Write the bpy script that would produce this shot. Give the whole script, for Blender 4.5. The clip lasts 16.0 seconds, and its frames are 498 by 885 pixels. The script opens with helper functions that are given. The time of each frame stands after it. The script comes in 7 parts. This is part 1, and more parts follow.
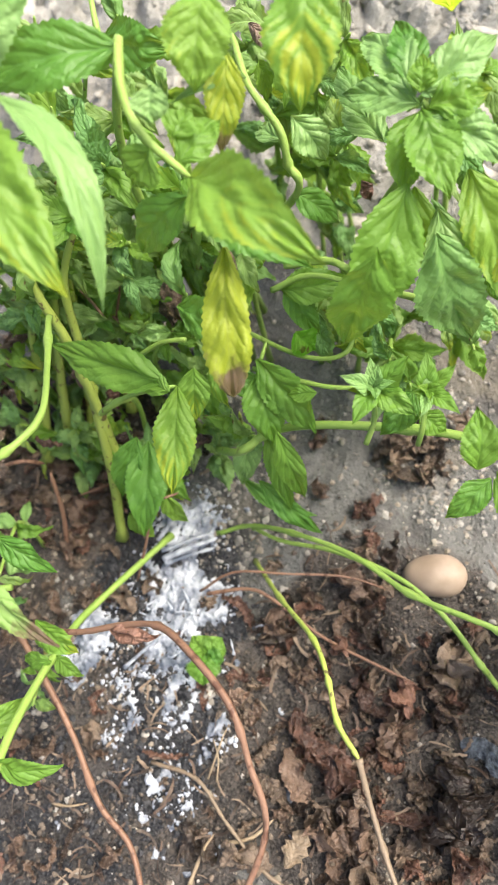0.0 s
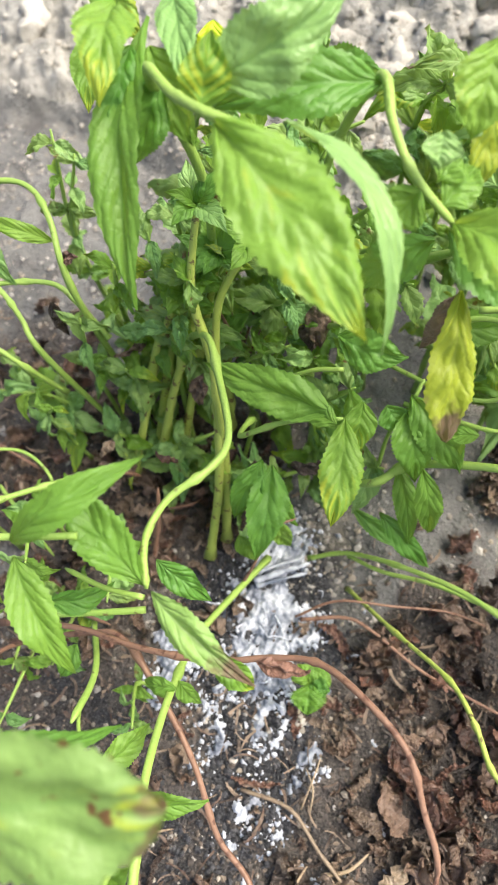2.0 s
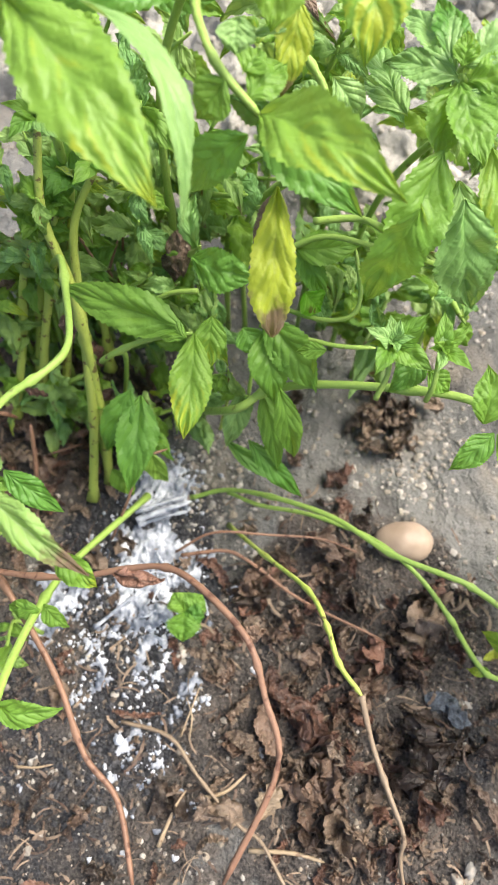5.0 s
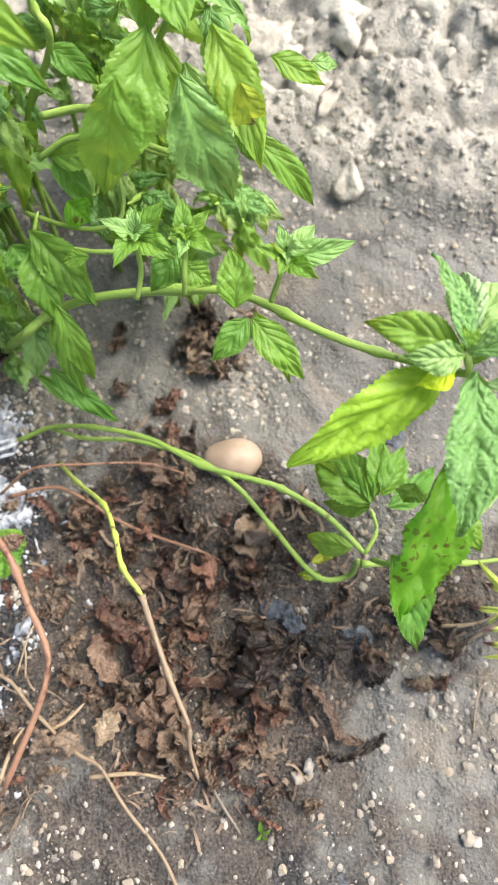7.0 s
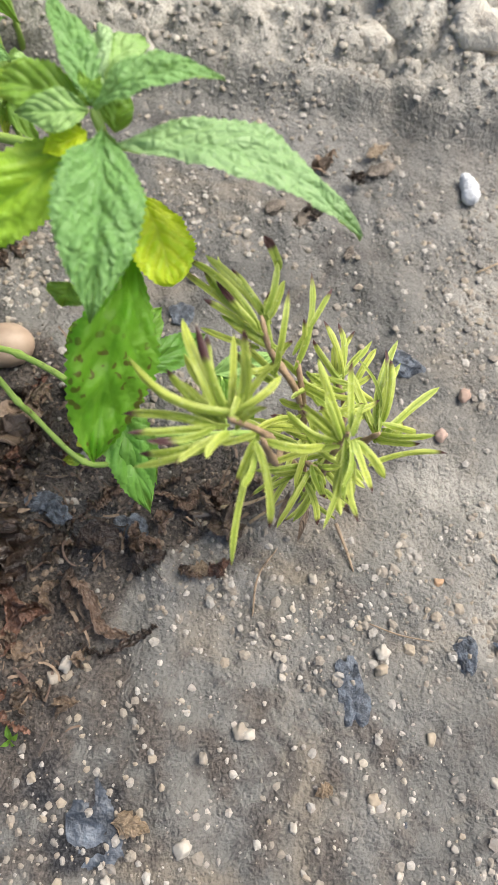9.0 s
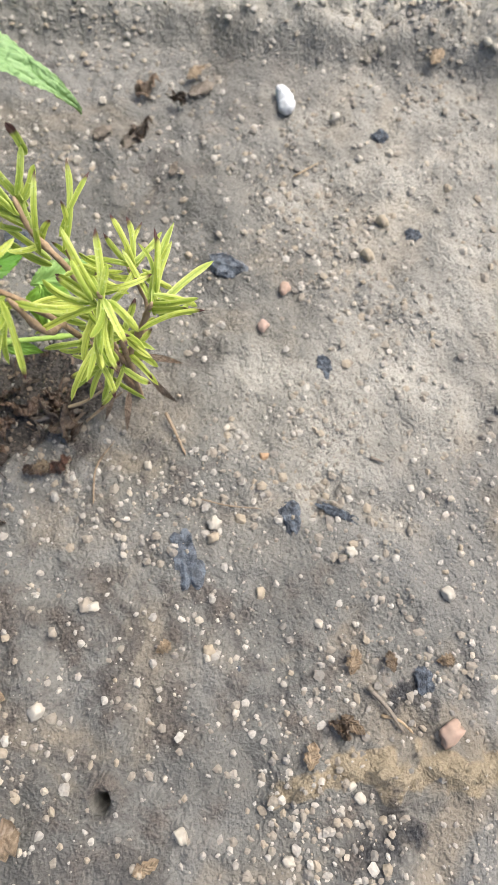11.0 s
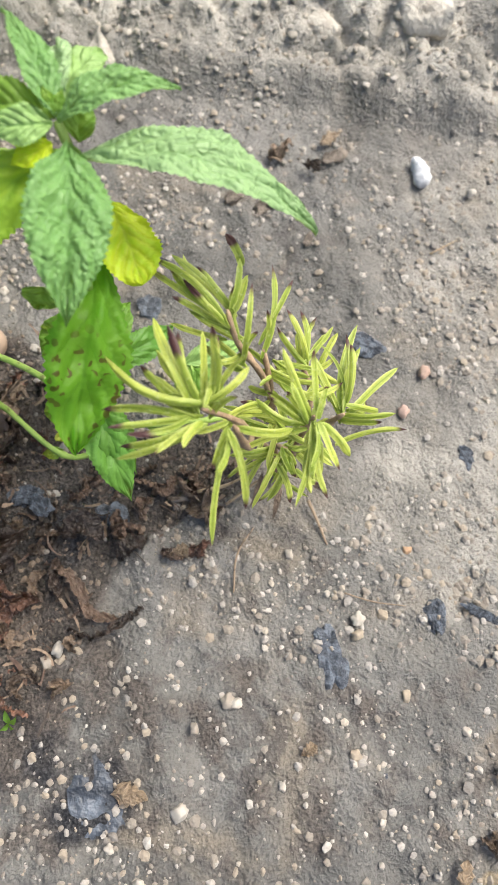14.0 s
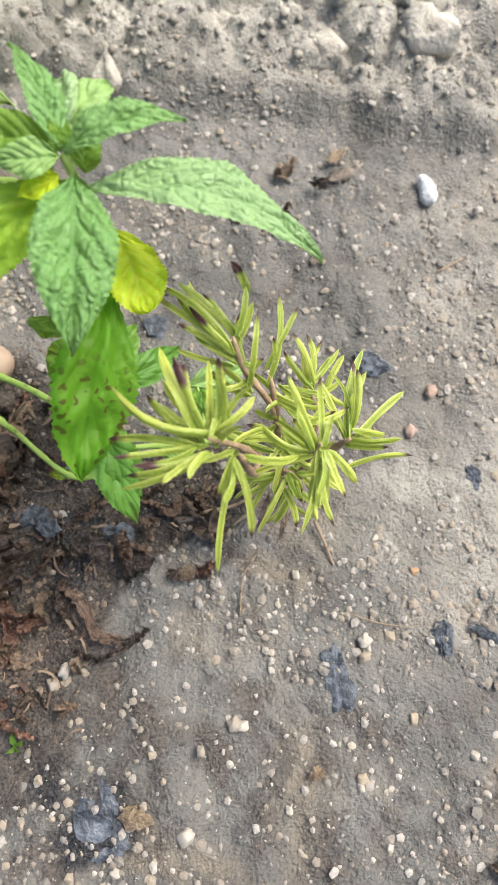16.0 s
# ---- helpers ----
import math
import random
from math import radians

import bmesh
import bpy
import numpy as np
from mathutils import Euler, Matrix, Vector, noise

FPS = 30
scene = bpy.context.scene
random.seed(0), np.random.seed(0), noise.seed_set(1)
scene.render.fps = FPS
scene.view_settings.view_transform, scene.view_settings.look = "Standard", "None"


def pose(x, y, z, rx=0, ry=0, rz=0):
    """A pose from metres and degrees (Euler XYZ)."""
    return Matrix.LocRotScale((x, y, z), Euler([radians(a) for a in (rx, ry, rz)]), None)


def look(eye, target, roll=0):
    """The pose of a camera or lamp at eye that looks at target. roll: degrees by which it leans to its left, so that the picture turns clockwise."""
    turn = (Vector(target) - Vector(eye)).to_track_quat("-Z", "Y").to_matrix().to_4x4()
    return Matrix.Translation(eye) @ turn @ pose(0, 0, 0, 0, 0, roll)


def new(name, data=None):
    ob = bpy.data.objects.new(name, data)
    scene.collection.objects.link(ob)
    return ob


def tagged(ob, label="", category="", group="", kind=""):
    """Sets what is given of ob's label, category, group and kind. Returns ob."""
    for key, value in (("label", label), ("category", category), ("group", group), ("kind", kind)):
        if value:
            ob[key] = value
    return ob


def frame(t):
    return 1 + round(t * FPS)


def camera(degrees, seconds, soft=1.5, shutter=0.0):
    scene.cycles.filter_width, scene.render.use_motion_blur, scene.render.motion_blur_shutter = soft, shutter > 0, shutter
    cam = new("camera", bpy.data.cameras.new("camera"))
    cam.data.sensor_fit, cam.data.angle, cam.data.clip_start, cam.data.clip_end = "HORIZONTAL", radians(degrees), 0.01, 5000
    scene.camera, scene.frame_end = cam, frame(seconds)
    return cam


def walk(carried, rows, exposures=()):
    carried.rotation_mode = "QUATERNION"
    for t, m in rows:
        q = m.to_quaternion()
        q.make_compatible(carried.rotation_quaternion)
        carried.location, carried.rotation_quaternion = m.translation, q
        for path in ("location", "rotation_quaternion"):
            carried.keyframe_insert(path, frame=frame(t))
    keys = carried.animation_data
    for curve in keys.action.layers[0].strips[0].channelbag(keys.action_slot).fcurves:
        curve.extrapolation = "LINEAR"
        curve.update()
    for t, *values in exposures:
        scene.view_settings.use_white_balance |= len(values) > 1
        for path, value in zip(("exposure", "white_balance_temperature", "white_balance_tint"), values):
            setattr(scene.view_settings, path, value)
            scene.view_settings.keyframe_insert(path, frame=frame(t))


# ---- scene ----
cam = camera(40.0, 16.0)
PATH = [
    (0, (0.03959, 0.01965, 0.35946), (-0.10474, 0.39252, -0.55713), -27.83),
    (0.5, (0.02061, 0.02633, 0.36790), (-0.10175, 0.39542, -0.55341), -23.98),
    (1, (0.00178, 0.03133, 0.36617), (-0.10045, 0.40516, -0.55568), -20.68),
    (1.5, (-0.01886, 0.03289, 0.36484), (-0.10099, 0.40770, -0.55862), -16.86),
    (2, (-0.03980, 0.03708, 0.37127), (-0.11101, 0.40633, -0.55532), -14.08),
    (2.5, (-0.05744, 0.04043, 0.37047), (-0.11950, 0.40921, -0.55697), -12.02),
    (3, (-0.07541, 0.04610, 0.37354), (-0.13603, 0.41325, -0.55465), -10.50),
    (3.5, (-0.07474, 0.04262, 0.37556), (-0.13275, 0.41179, -0.55199), -9.55),
    (4, (-0.05268, 0.03141, 0.36806), (-0.10796, 0.40121, -0.55941), -9.67),
    (4.5, (-0.01508, 0.01292, 0.36469), (-0.04154, 0.38051, -0.56492), -8.52),
    (5, (-0.00630, 0.00085, 0.36207), (0.00006, 0.36969, -0.56740), -4.45),
    (5.2, (0.00259, -0.00620, 0.35916), (0.01585, 0.36476, -0.56940), -3.97),
    (7.3, (0.06666, -0.05156, 0.33855), (0.12788, 0.28194, -0.60221), -2.62),
    (7.5, (0.07174, -0.08528, 0.32018), (0.14090, 0.32379, -0.58970), -4.09),
    (8, (0.10770, -0.08556, 0.31221), (0.17613, 0.26416, -0.62214), -3.28),
    (8.5, (0.12962, -0.08568, 0.30673), (0.21794, 0.25419, -0.62959), -1.01),
    (9, (0.14549, -0.10318, 0.29520), (0.23341, 0.23231, -0.64273), -0.33),
    (9.5, (0.18464, -0.14418, 0.30616), (0.26192, 0.15596, -0.64460), -1.81),
    (9.7, (0.20334, -0.16933, 0.30166), (0.27197, 0.14337, -0.64571), -5.47),
    (11.8, (0.17215, -0.16206, 0.30632), (0.31415, 0.12481, -0.64106), 4.89),
    (12, (0.16355, -0.15588, 0.30736), (0.30918, 0.12661, -0.64079), 6.20),
    (12.5, (0.15284, -0.13648, 0.30729), (0.27620, 0.14498, -0.64432), 3.94),
    (13, (0.14528, -0.11964, 0.30902), (0.25810, 0.16212, -0.64381), 3.08),
    (13.5, (0.14240, -0.11059, 0.30935), (0.25892, 0.18475, -0.63891), 3.06),
    (14, (0.14436, -0.10581, 0.30840), (0.26392, 0.19208, -0.63868), 3.41),
    (14.5, (0.14717, -0.10482, 0.30709), (0.26734, 0.19763, -0.63847), 3.16),
    (15, (0.15072, -0.09798, 0.30978), (0.27080, 0.19803, -0.63783), 3.42),
    (15.5, (0.14621, -0.09199, 0.31088), (0.26753, 0.20579, -0.63602), 3.74),
    (16, (0.14682, -0.09978, 0.31038), (0.25864, 0.20882, -0.63422), 1.51),
]
EXPOSURES = [(0.0, 0.85), (4.0, 0.86), (5.2, 0.92), (7.5, 0.96), (8.0, 0.72), (8.5, 0.56), (9.0, 0.5), (12.0, 0.6), (16.0, 0.6)]
cam.data.dof.use_dof, cam.data.dof.focus_distance, cam.data.dof.aperture_fstop = True, 0.255, 18.0
walk(cam, [(t, look(eye, target, roll)) for t, eye, target, roll in PATH], EXPOSURES)

# ---- light: hazy daylight, a soft sun to the right of the bed ----
SUN_TO = Vector((0.62, 0.08, 1.0)).normalized()
world = bpy.data.worlds.new("sky")
scene.world = world
world.use_nodes = True
wn = world.node_tree
sky = wn.nodes.new("ShaderNodeTexSky")
sky.sky_type = "NISHITA"
sky.sun_disc = False
sky.sun_elevation = math.asin(SUN_TO.z)
sky.sun_rotation = math.atan2(SUN_TO.x, SUN_TO.y)
sky.dust_density = 6.0
wn.links.new(sky.outputs[0], wn.nodes["Background"].inputs[0])
wn.nodes["Background"].inputs[1].default_value = 0.15
sun = new("sun", bpy.data.lights.new("sun", "SUN"))
sun.data.energy = 3.4
sun.data.angle = radians(40)
sun.data.color = (1.0, 0.94, 0.83)
sun.matrix_world = look(SUN_TO * 3, (0, 0, 0))


# ---- node helpers ----
class Nodes:
    """Short hand for a material's node tree."""

    def __init__(self, name):
        self.mat = bpy.data.materials.new(name)
        self.mat.use_nodes = True
        self.tree = self.mat.node_tree
        self.bsdf = self.tree.nodes["Principled BSDF"]
        self.out = self.tree.nodes["Material Output"]

    def put(self, socket, value):
        if isinstance(value, bpy.types.NodeSocket):
            self.tree.links.new(value, socket)
        elif isinstance(value, tuple) and len(value) == 3 and socket.type == "RGBA":
            socket.default_value = (*value, 1)
        else:
            socket.default_value = value

    def node(self, kind, *values, **settings):
        n = self.tree.nodes.new(kind)
        for key, value in settings.items():
            if key == "operation":
                n.operation = value
            elif key == "data_type":
                n.data_type = value
            elif key == "feature":
                n.feature = value
            elif key == "attribute_name":
                n.attribute_name = value
            elif key == "blend_type":
                n.blend_type = value
        for i, value in enumerate(values):
            if value is not None:
                self.put(n.inputs[i], value)
        return n

    def math(self, op, a, b=0.0, c=0.0):
        return self.node("ShaderNodeMath", a, b, c, operation=op).outputs[0]

    def mix(self, fac, a, b, blend="MIX"):
        n = self.tree.nodes.new("ShaderNodeMix")
        n.data_type = "RGBA"
        n.blend_type = blend
        self.put(n.inputs[0], fac)
        self.put(n.inputs[6], a)
        self.put(n.inputs[7], b)
        return n.outputs[2]

    def ramp(self, value, low, high, a=0.0, b=1.0):
        n = self.tree.nodes.new("ShaderNodeMapRange")
        n.interpolation_type = "SMOOTHSTEP"
        for i, v in enumerate((value, low, high, a, b)):
            self.put(n.inputs[i], v)
        return n.outputs[0]

    def noise(self, scale, detail=4.0, rough=0.55, where=None, distort=0.0):
        n = self.tree.nodes.new("ShaderNodeTexNoise")
        self.put(n.inputs["Vector"], where if where is not None else self.place())
        n.inputs["Scale"].default_value = scale
        n.inputs["Detail"].default_value = detail
        n.inputs["Roughness"].default_value = rough
        n.inputs["Distortion"].default_value = distort
        return n.outputs[0]

    def cells(self, scale, where=None, feature="F1"):
        n = self.tree.nodes.new("ShaderNodeTexVoronoi")
        n.feature = feature
        self.put(n.inputs["Vector"], where if where is not None else self.place())
        n.inputs["Scale"].default_value = scale
        return n

    def place(self):
        """Object coordinates, shifted by each object's own random number."""
        co = self.tree.nodes.new("ShaderNodeTexCoord")
        info = self.tree.nodes.new("ShaderNodeObjectInfo")
        add = self.node("ShaderNodeVectorMath", co.outputs["Object"], None, operation="ADD")
        self.put(add.inputs[1], self.math("MULTIPLY", info.outputs["Random"], 7.0))
        return add.outputs[0]

    def random(self):
        return self.tree.nodes.new("ShaderNodeObjectInfo").outputs["Random"]

    def island(self):
        return self.tree.nodes.new("ShaderNodeNewGeometry").outputs["Random Per Island"]

    def uv(self):
        co = self.tree.nodes.new("ShaderNodeTexCoord")
        s = self.node("ShaderNodeSeparateXYZ", co.outputs["UV"])
        return s.outputs[0], s.outputs[1]

    def relief(self, height, distance, strength=1.0):
        b = self.tree.nodes.new("ShaderNodeBump")
        b.inputs["Strength"].default_value = strength
        b.inputs["Distance"].default_value = distance
        self.put(b.inputs["Height"], height)
        self.put(self.bsdf.inputs["Normal"], b.outputs[0])
        return b.outputs[0]

    def finish(self, color, rough=0.6, spec=0.5):
        self.put(self.bsdf.inputs["Base Color"], color)
        self.put(self.bsdf.inputs["Roughness"], rough)
        self.put(self.bsdf.inputs["Specular IOR Level"], spec)
        return self.mat

    def see_through(self, color, amount):
        """Lets part of the light through, as a thin leaf does."""
        t = self.node("ShaderNodeBsdfTranslucent", color)
        m = self.node("ShaderNodeMixShader", amount, self.bsdf.outputs[0], t.outputs[0])
        self.tree.links.new(m.outputs[0], self.out.inputs[0])


# ---- materials ----
def leaf_material(name, deep, light, vein, yellow=(0.42, 0.5, 0.045), yellowing=0.0, spots=0.0, browned=0.0, glow=0.45, quilt=0.8, mesh=0.22, ribs=0.5):
    n = Nodes(name)
    u, v = n.uv()
    side = n.math("ABSOLUTE", n.math("SUBTRACT", n.math("MULTIPLY", u, 2.0), 1.0))
    wob = n.math("MULTIPLY", n.math("SUBTRACT", n.noise(90, 2), 0.5), 0.5)
    along = n.math("ADD", n.math("SUBTRACT", n.math("MULTIPLY", v, 6.0), n.math("MULTIPLY", side, 2.2)), wob)
    saw = n.math("ABSOLUTE", n.math("SUBTRACT", n.math("FRACT", along), 0.5))
    rib = n.ramp(side, 0.075, 0.02)
    veins = n.math("MAXIMUM", n.math("MULTIPLY", n.ramp(saw, 0.06, 0.0), n.ramp(side, 1.1, 0.5)), rib)
    net = n.cells(330, distort_place(n), "DISTANCE_TO_EDGE")
    veins = n.math("MAXIMUM", veins, n.math("MULTIPLY", n.ramp(net.outputs[0], 0.09, 0.0), 0.25))
    tone = n.math("ADD", n.math("MULTIPLY", n.random(), 0.6), n.math("MULTIPLY", n.noise(70, 4), 0.55))
    color = n.mix(tone, deep, light)
    if yellowing:
        patch = n.math("ADD", n.math("ADD", n.math("MULTIPLY", n.noise(45, 3), 0.8), n.math("MULTIPLY", saw, 0.34)), n.math("ADD", 0.04, n.math("MULTIPLY", n.math("SUBTRACT", v, 0.5), 0.2)))
        color = n.mix(n.ramp(patch, 0.68 - 0.4 * yellowing, 0.86 - 0.4 * yellowing), color, yellow)
    color = n.mix(n.math("MULTIPLY", veins, ribs * 0.7), color, vein)
    if browned:
        edge = n.math("ADD", n.math("MULTIPLY", v, 0.75), n.math("MULTIPLY", n.noise(120, 4), 0.5))
        color = n.mix(n.ramp(edge, 1.12 - 0.25 * browned, 1.22 - 0.25 * browned), color, (0.16, 0.1, 0.07))
    if spots:
        spot = n.cells(250, distort_place(n))
        holes = n.math("MULTIPLY", n.math("MULTIPLY", n.ramp(spot.outputs[0], 0.4, 0.34), n.ramp(v, 0.25, 0.5)), n.ramp(n.noise(110, 2), 0.62 - 0.16 * spots, 0.65 - 0.16 * spots))
        color = n.mix(holes, color, (0.13, 0.055, 0.03))
    fine = n.noise(700, 3)
    puff = n.math("ADD", n.math("MULTIPLY", n.math("MULTIPLY", n.ramp(saw, 0.0, 0.3), n.ramp(side, 0.0, 0.12)), 0.6), n.math("ADD", n.math("MULTIPLY", fine, 0.25), n.math("MULTIPLY", n.ramp(net.outputs[0], 0.0, 0.35), mesh * 1.6)))
    n.relief(puff, 0.0006 * quilt, 0.8)
    n.finish(color, n.math("ADD", 0.32, n.math("MULTIPLY", fine, 0.25)), 0.45)
    n.see_through(n.mix(0.5, color, yellow), glow)
    return n.mat


def distort_place(n):
    p = n.place()
    wave = n.tree.nodes.new("ShaderNodeTexNoise")
    n.put(wave.inputs["Vector"], p)
    wave.inputs["Scale"].default_value = 150
    shift = n.node("ShaderNodeVectorMath", wave.outputs[1], None, operation="SCALE")
    shift.inputs["Scale"].default_value = 0.004
    return n.node("ShaderNodeVectorMath", p, shift.outputs[0], operation="ADD").outputs[0]


MINT = leaf_material("mint_leaf", (0.1, 0.26, 0.032), (0.21, 0.39, 0.06), (0.07, 0.2, 0.025), glow=0.46)
MINT_LIGHT = leaf_material("mint_leaf_light", (0.18, 0.33, 0.085), (0.28, 0.42, 0.13), (0.1, 0.23, 0.05), yellowing=0.12, spots=0.15, browned=0.7, glow=0.42)
MINT_DARK = leaf_material("mint_leaf_dark", (0.065, 0.21, 0.03), (0.15, 0.34, 0.05), (0.14, 0.32, 0.08), glow=0.42)
MINT_PALE = leaf_material("mint_leaf_pale", (0.16, 0.34, 0.085), (0.28, 0.45, 0.15), (0.1, 0.25, 0.06), glow=0.32)
MINT_LIME = leaf_material("mint_leaf_lime", (0.14, 0.32, 0.04), (0.24, 0.42, 0.06), (0.2, 0.36, 0.07), yellowing=0.3, glow=0.48)
MINT_YELLOW = leaf_material("mint_leaf_yellow", (0.26, 0.42, 0.05), (0.48, 0.52, 0.06), (0.36, 0.42, 0.1), yellowing=0.7, browned=1.3, spots=0.0, glow=0.5)
# Brighter lime leaf: the glow of light from behind is painted into its colour.
MINT_PAINTED_GLOW = leaf_material("mint_leaf_painted_backlight", (0.27, 0.5, 0.04), (0.4, 0.6, 0.055), (0.17, 0.42, 0.03), yellow=(0.42, 0.62, 0.045), yellowing=0.34, glow=0.42)
# Yellow leaf; its base colour is raised to paint in sun shining through.
MINT_BRIGHT = leaf_material("mint_leaf_bright_yellow", (0.52, 0.68, 0.02), (0.62, 0.74, 0.025), (0.55, 0.62, 0.1), yellow=(0.5, 0.72, 0.02), yellowing=0.4, glow=0.4)
MINT_SPOT = leaf_material("mint_leaf_spotted", (0.15, 0.42, 0.035), (0.26, 0.54, 0.05), (0.08, 0.27, 0.025), yellow=(0.25, 0.58, 0.035), yellowing=0.12, spots=1.0, browned=0.15, glow=0.7)
MINT_TIPPED = leaf_material("mint_leaf_dry_tip", (0.19, 0.38, 0.08), (0.32, 0.5, 0.14), (0.4, 0.54, 0.26), yellowing=0.15, browned=1.4, glow=0.42)

MINT_QUILT = leaf_material("mint_leaf_quilted", (0.13, 0.31, 0.085), (0.23, 0.43, 0.15), (0.06, 0.2, 0.04), glow=0.38, quilt=1.7, mesh=0.4, ribs=0.55)
# Quilted leaf made paler: sky sheen on its upper side put into the colour.
MINT_PAINTED_SHEEN = leaf_material("mint_leaf_painted_sheen", (0.22, 0.39, 0.16), (0.34, 0.5, 0.25), (0.1, 0.25, 0.07), glow=0.3, quilt=1.7, mesh=0.4, ribs=0.55)
MINT_LOW = leaf_material("mint_leaf_low", (0.07, 0.24, 0.03), (0.16, 0.38, 0.06), (0.2, 0.38, 0.1), browned=0.75, glow=0.4)


def stem_material(name, low, high, speck, amount):
    n = Nodes(name)
    color = n.mix(n.noise(40, 3), low, high)
    color = n.mix(n.math("MULTIPLY", n.ramp(n.noise(230, 4), 0.66 - amount, 0.74 - amount), 0.85), color, speck)
    n.relief(n.noise(700, 3), 0.0004)
    n.finish(color, 0.5, 0.4)
    n.put(n.bsdf.inputs["Subsurface Weight"], 0.0)
    return n.mat


STEM = stem_material("stem_green", (0.19, 0.33, 0.05), (0.31, 0.44, 0.1), (0.1, 0.07, 0.03), 0.04)
STEM_LIGHT = stem_material("stem_pale_green", (0.18, 0.31, 0.045), (0.3, 0.42, 0.1), (0.13, 0.14, 0.04), 0.03)
STEM_SPECKLED = stem_material("stem_speckled", (0.25, 0.34, 0.05), (0.4, 0.46, 0.11), (0.09, 0.045, 0.025), 0.08)
RUNNER_BROWN = stem_material("runner_brown", (0.15, 0.075, 0.048), (0.27, 0.16, 0.105), (0.09, 0.04, 0.025), 0.1)
TWIG_DRY = stem_material("twig_dry", (0.22, 0.16, 0.1), (0.4, 0.32, 0.21), (0.16, 0.1, 0.06), 0.05)
TWIG_TAN = stem_material("twig_tan", (0.15, 0.11, 0.075), (0.27, 0.205, 0.14), (0.08, 0.055, 0.035), 0.08)
STICK_GREY = stem_material("stick_grey", (0.13, 0.11, 0.09), (0.22, 0.19, 0.16), (0.06, 0.05, 0.04), 0.1)


def dry_leaf_material(name, deep, light):
    n = Nodes(name)
    u, v = n.uv()
    side = n.math("ABSOLUTE", n.math("SUBTRACT", n.math("MULTIPLY", u, 2.0), 1.0))
    saw = n.math("ABSOLUTE", n.math("SUBTRACT", n.math("FRACT", n.math("SUBTRACT", n.math("MULTIPLY", v, 7.0), n.math("MULTIPLY", side, 2.0))), 0.5))
    tone = n.math("ADD", n.math("MULTIPLY", n.random(), 0.5), n.math("MULTIPLY", n.noise(160, 5), 0.7))
    color = n.mix(n.ramp(tone, 0.3, 0.95), deep, light)
    color = n.mix(n.math("MULTIPLY", n.ramp(saw, 0.1, 0.0), 0.2), color, light)
    n.relief(n.math("ADD", n.noise(330, 5, distort=0.9), n.math("MULTIPLY", saw, 0.25)), 0.0026)
    n.finish(color, 0.32, 0.6)
    n.see_through(color, 0.1)
    return n.mat


DRY = dry_leaf_material("dead_leaf_brown", (0.024, 0.016, 0.012), (0.22, 0.146, 0.103))
DRY_TAN = dry_leaf_material("dead_leaf_tan", (0.034, 0.024, 0.018), (0.26, 0.19, 0.135))
DRY_RED = dry_leaf_material("dead_leaf_red", (0.036, 0.019, 0.014), (0.24, 0.125, 0.086))
DRY_DARK = dry_leaf_material("dead_leaf_dark", (0.016, 0.011, 0.009), (0.16, 0.108, 0.078))

DRY_STRAW = dry_leaf_material("dead_leaf_straw", (0.11, 0.08, 0.053), (0.29, 0.22, 0.145))


def rosemary_material(name, tip):
    n = Nodes(name)
    u, v = n.uv()
    side = n.math("ABSOLUTE", n.math("SUBTRACT", n.math("MULTIPLY", u, 2.0), 1.0))
    color = n.mix(n.math("ADD", n.math("MULTIPLY", n.random(), 0.6), n.math("MULTIPLY", n.noise(90, 2), 0.4)), (0.2, 0.3, 0.03), (0.54, 0.6, 0.11))
    color = n.mix(n.math("MULTIPLY", n.ramp(v, 0.55, 0.0), 0.6), color, (0.2, 0.3, 0.03))
    color = n.mix(n.math("MULTIPLY", n.ramp(side, 0.3, 0.0), 0.6), color, (0.12, 0.22, 0.02))
    color = n.mix(n.math("MULTIPLY", n.ramp(n.noise(800, 2), 0.58, 0.7), 0.35), color, (0.55, 0.6, 0.3))
    color = n.mix(n.math("MULTIPLY", n.ramp(side, 0.55, 0.95), 0.6), color, (0.6, 0.68, 0.2))
    if tip:
        edge = n.math("ADD", v, n.math("MULTIPLY", n.noise(150, 3), 0.3))
        color = n.mix(n.ramp(edge, tip, tip + 0.14), color, (0.075, 0.03, 0.03))
    n.relief(n.noise(900, 2), 0.0004)
    n.finish(color, 0.42, 0.5)
    n.see_through(color, 0.38)
    return n.mat


ROSEMARY = rosemary_material("rosemary_leaf", 0)
ROSEMARY_TIP = rosemary_material("rosemary_leaf_burnt_tip", 0.95)
ROSEMARY_PURPLE = rosemary_material("rosemary_leaf_purple", 0.72)


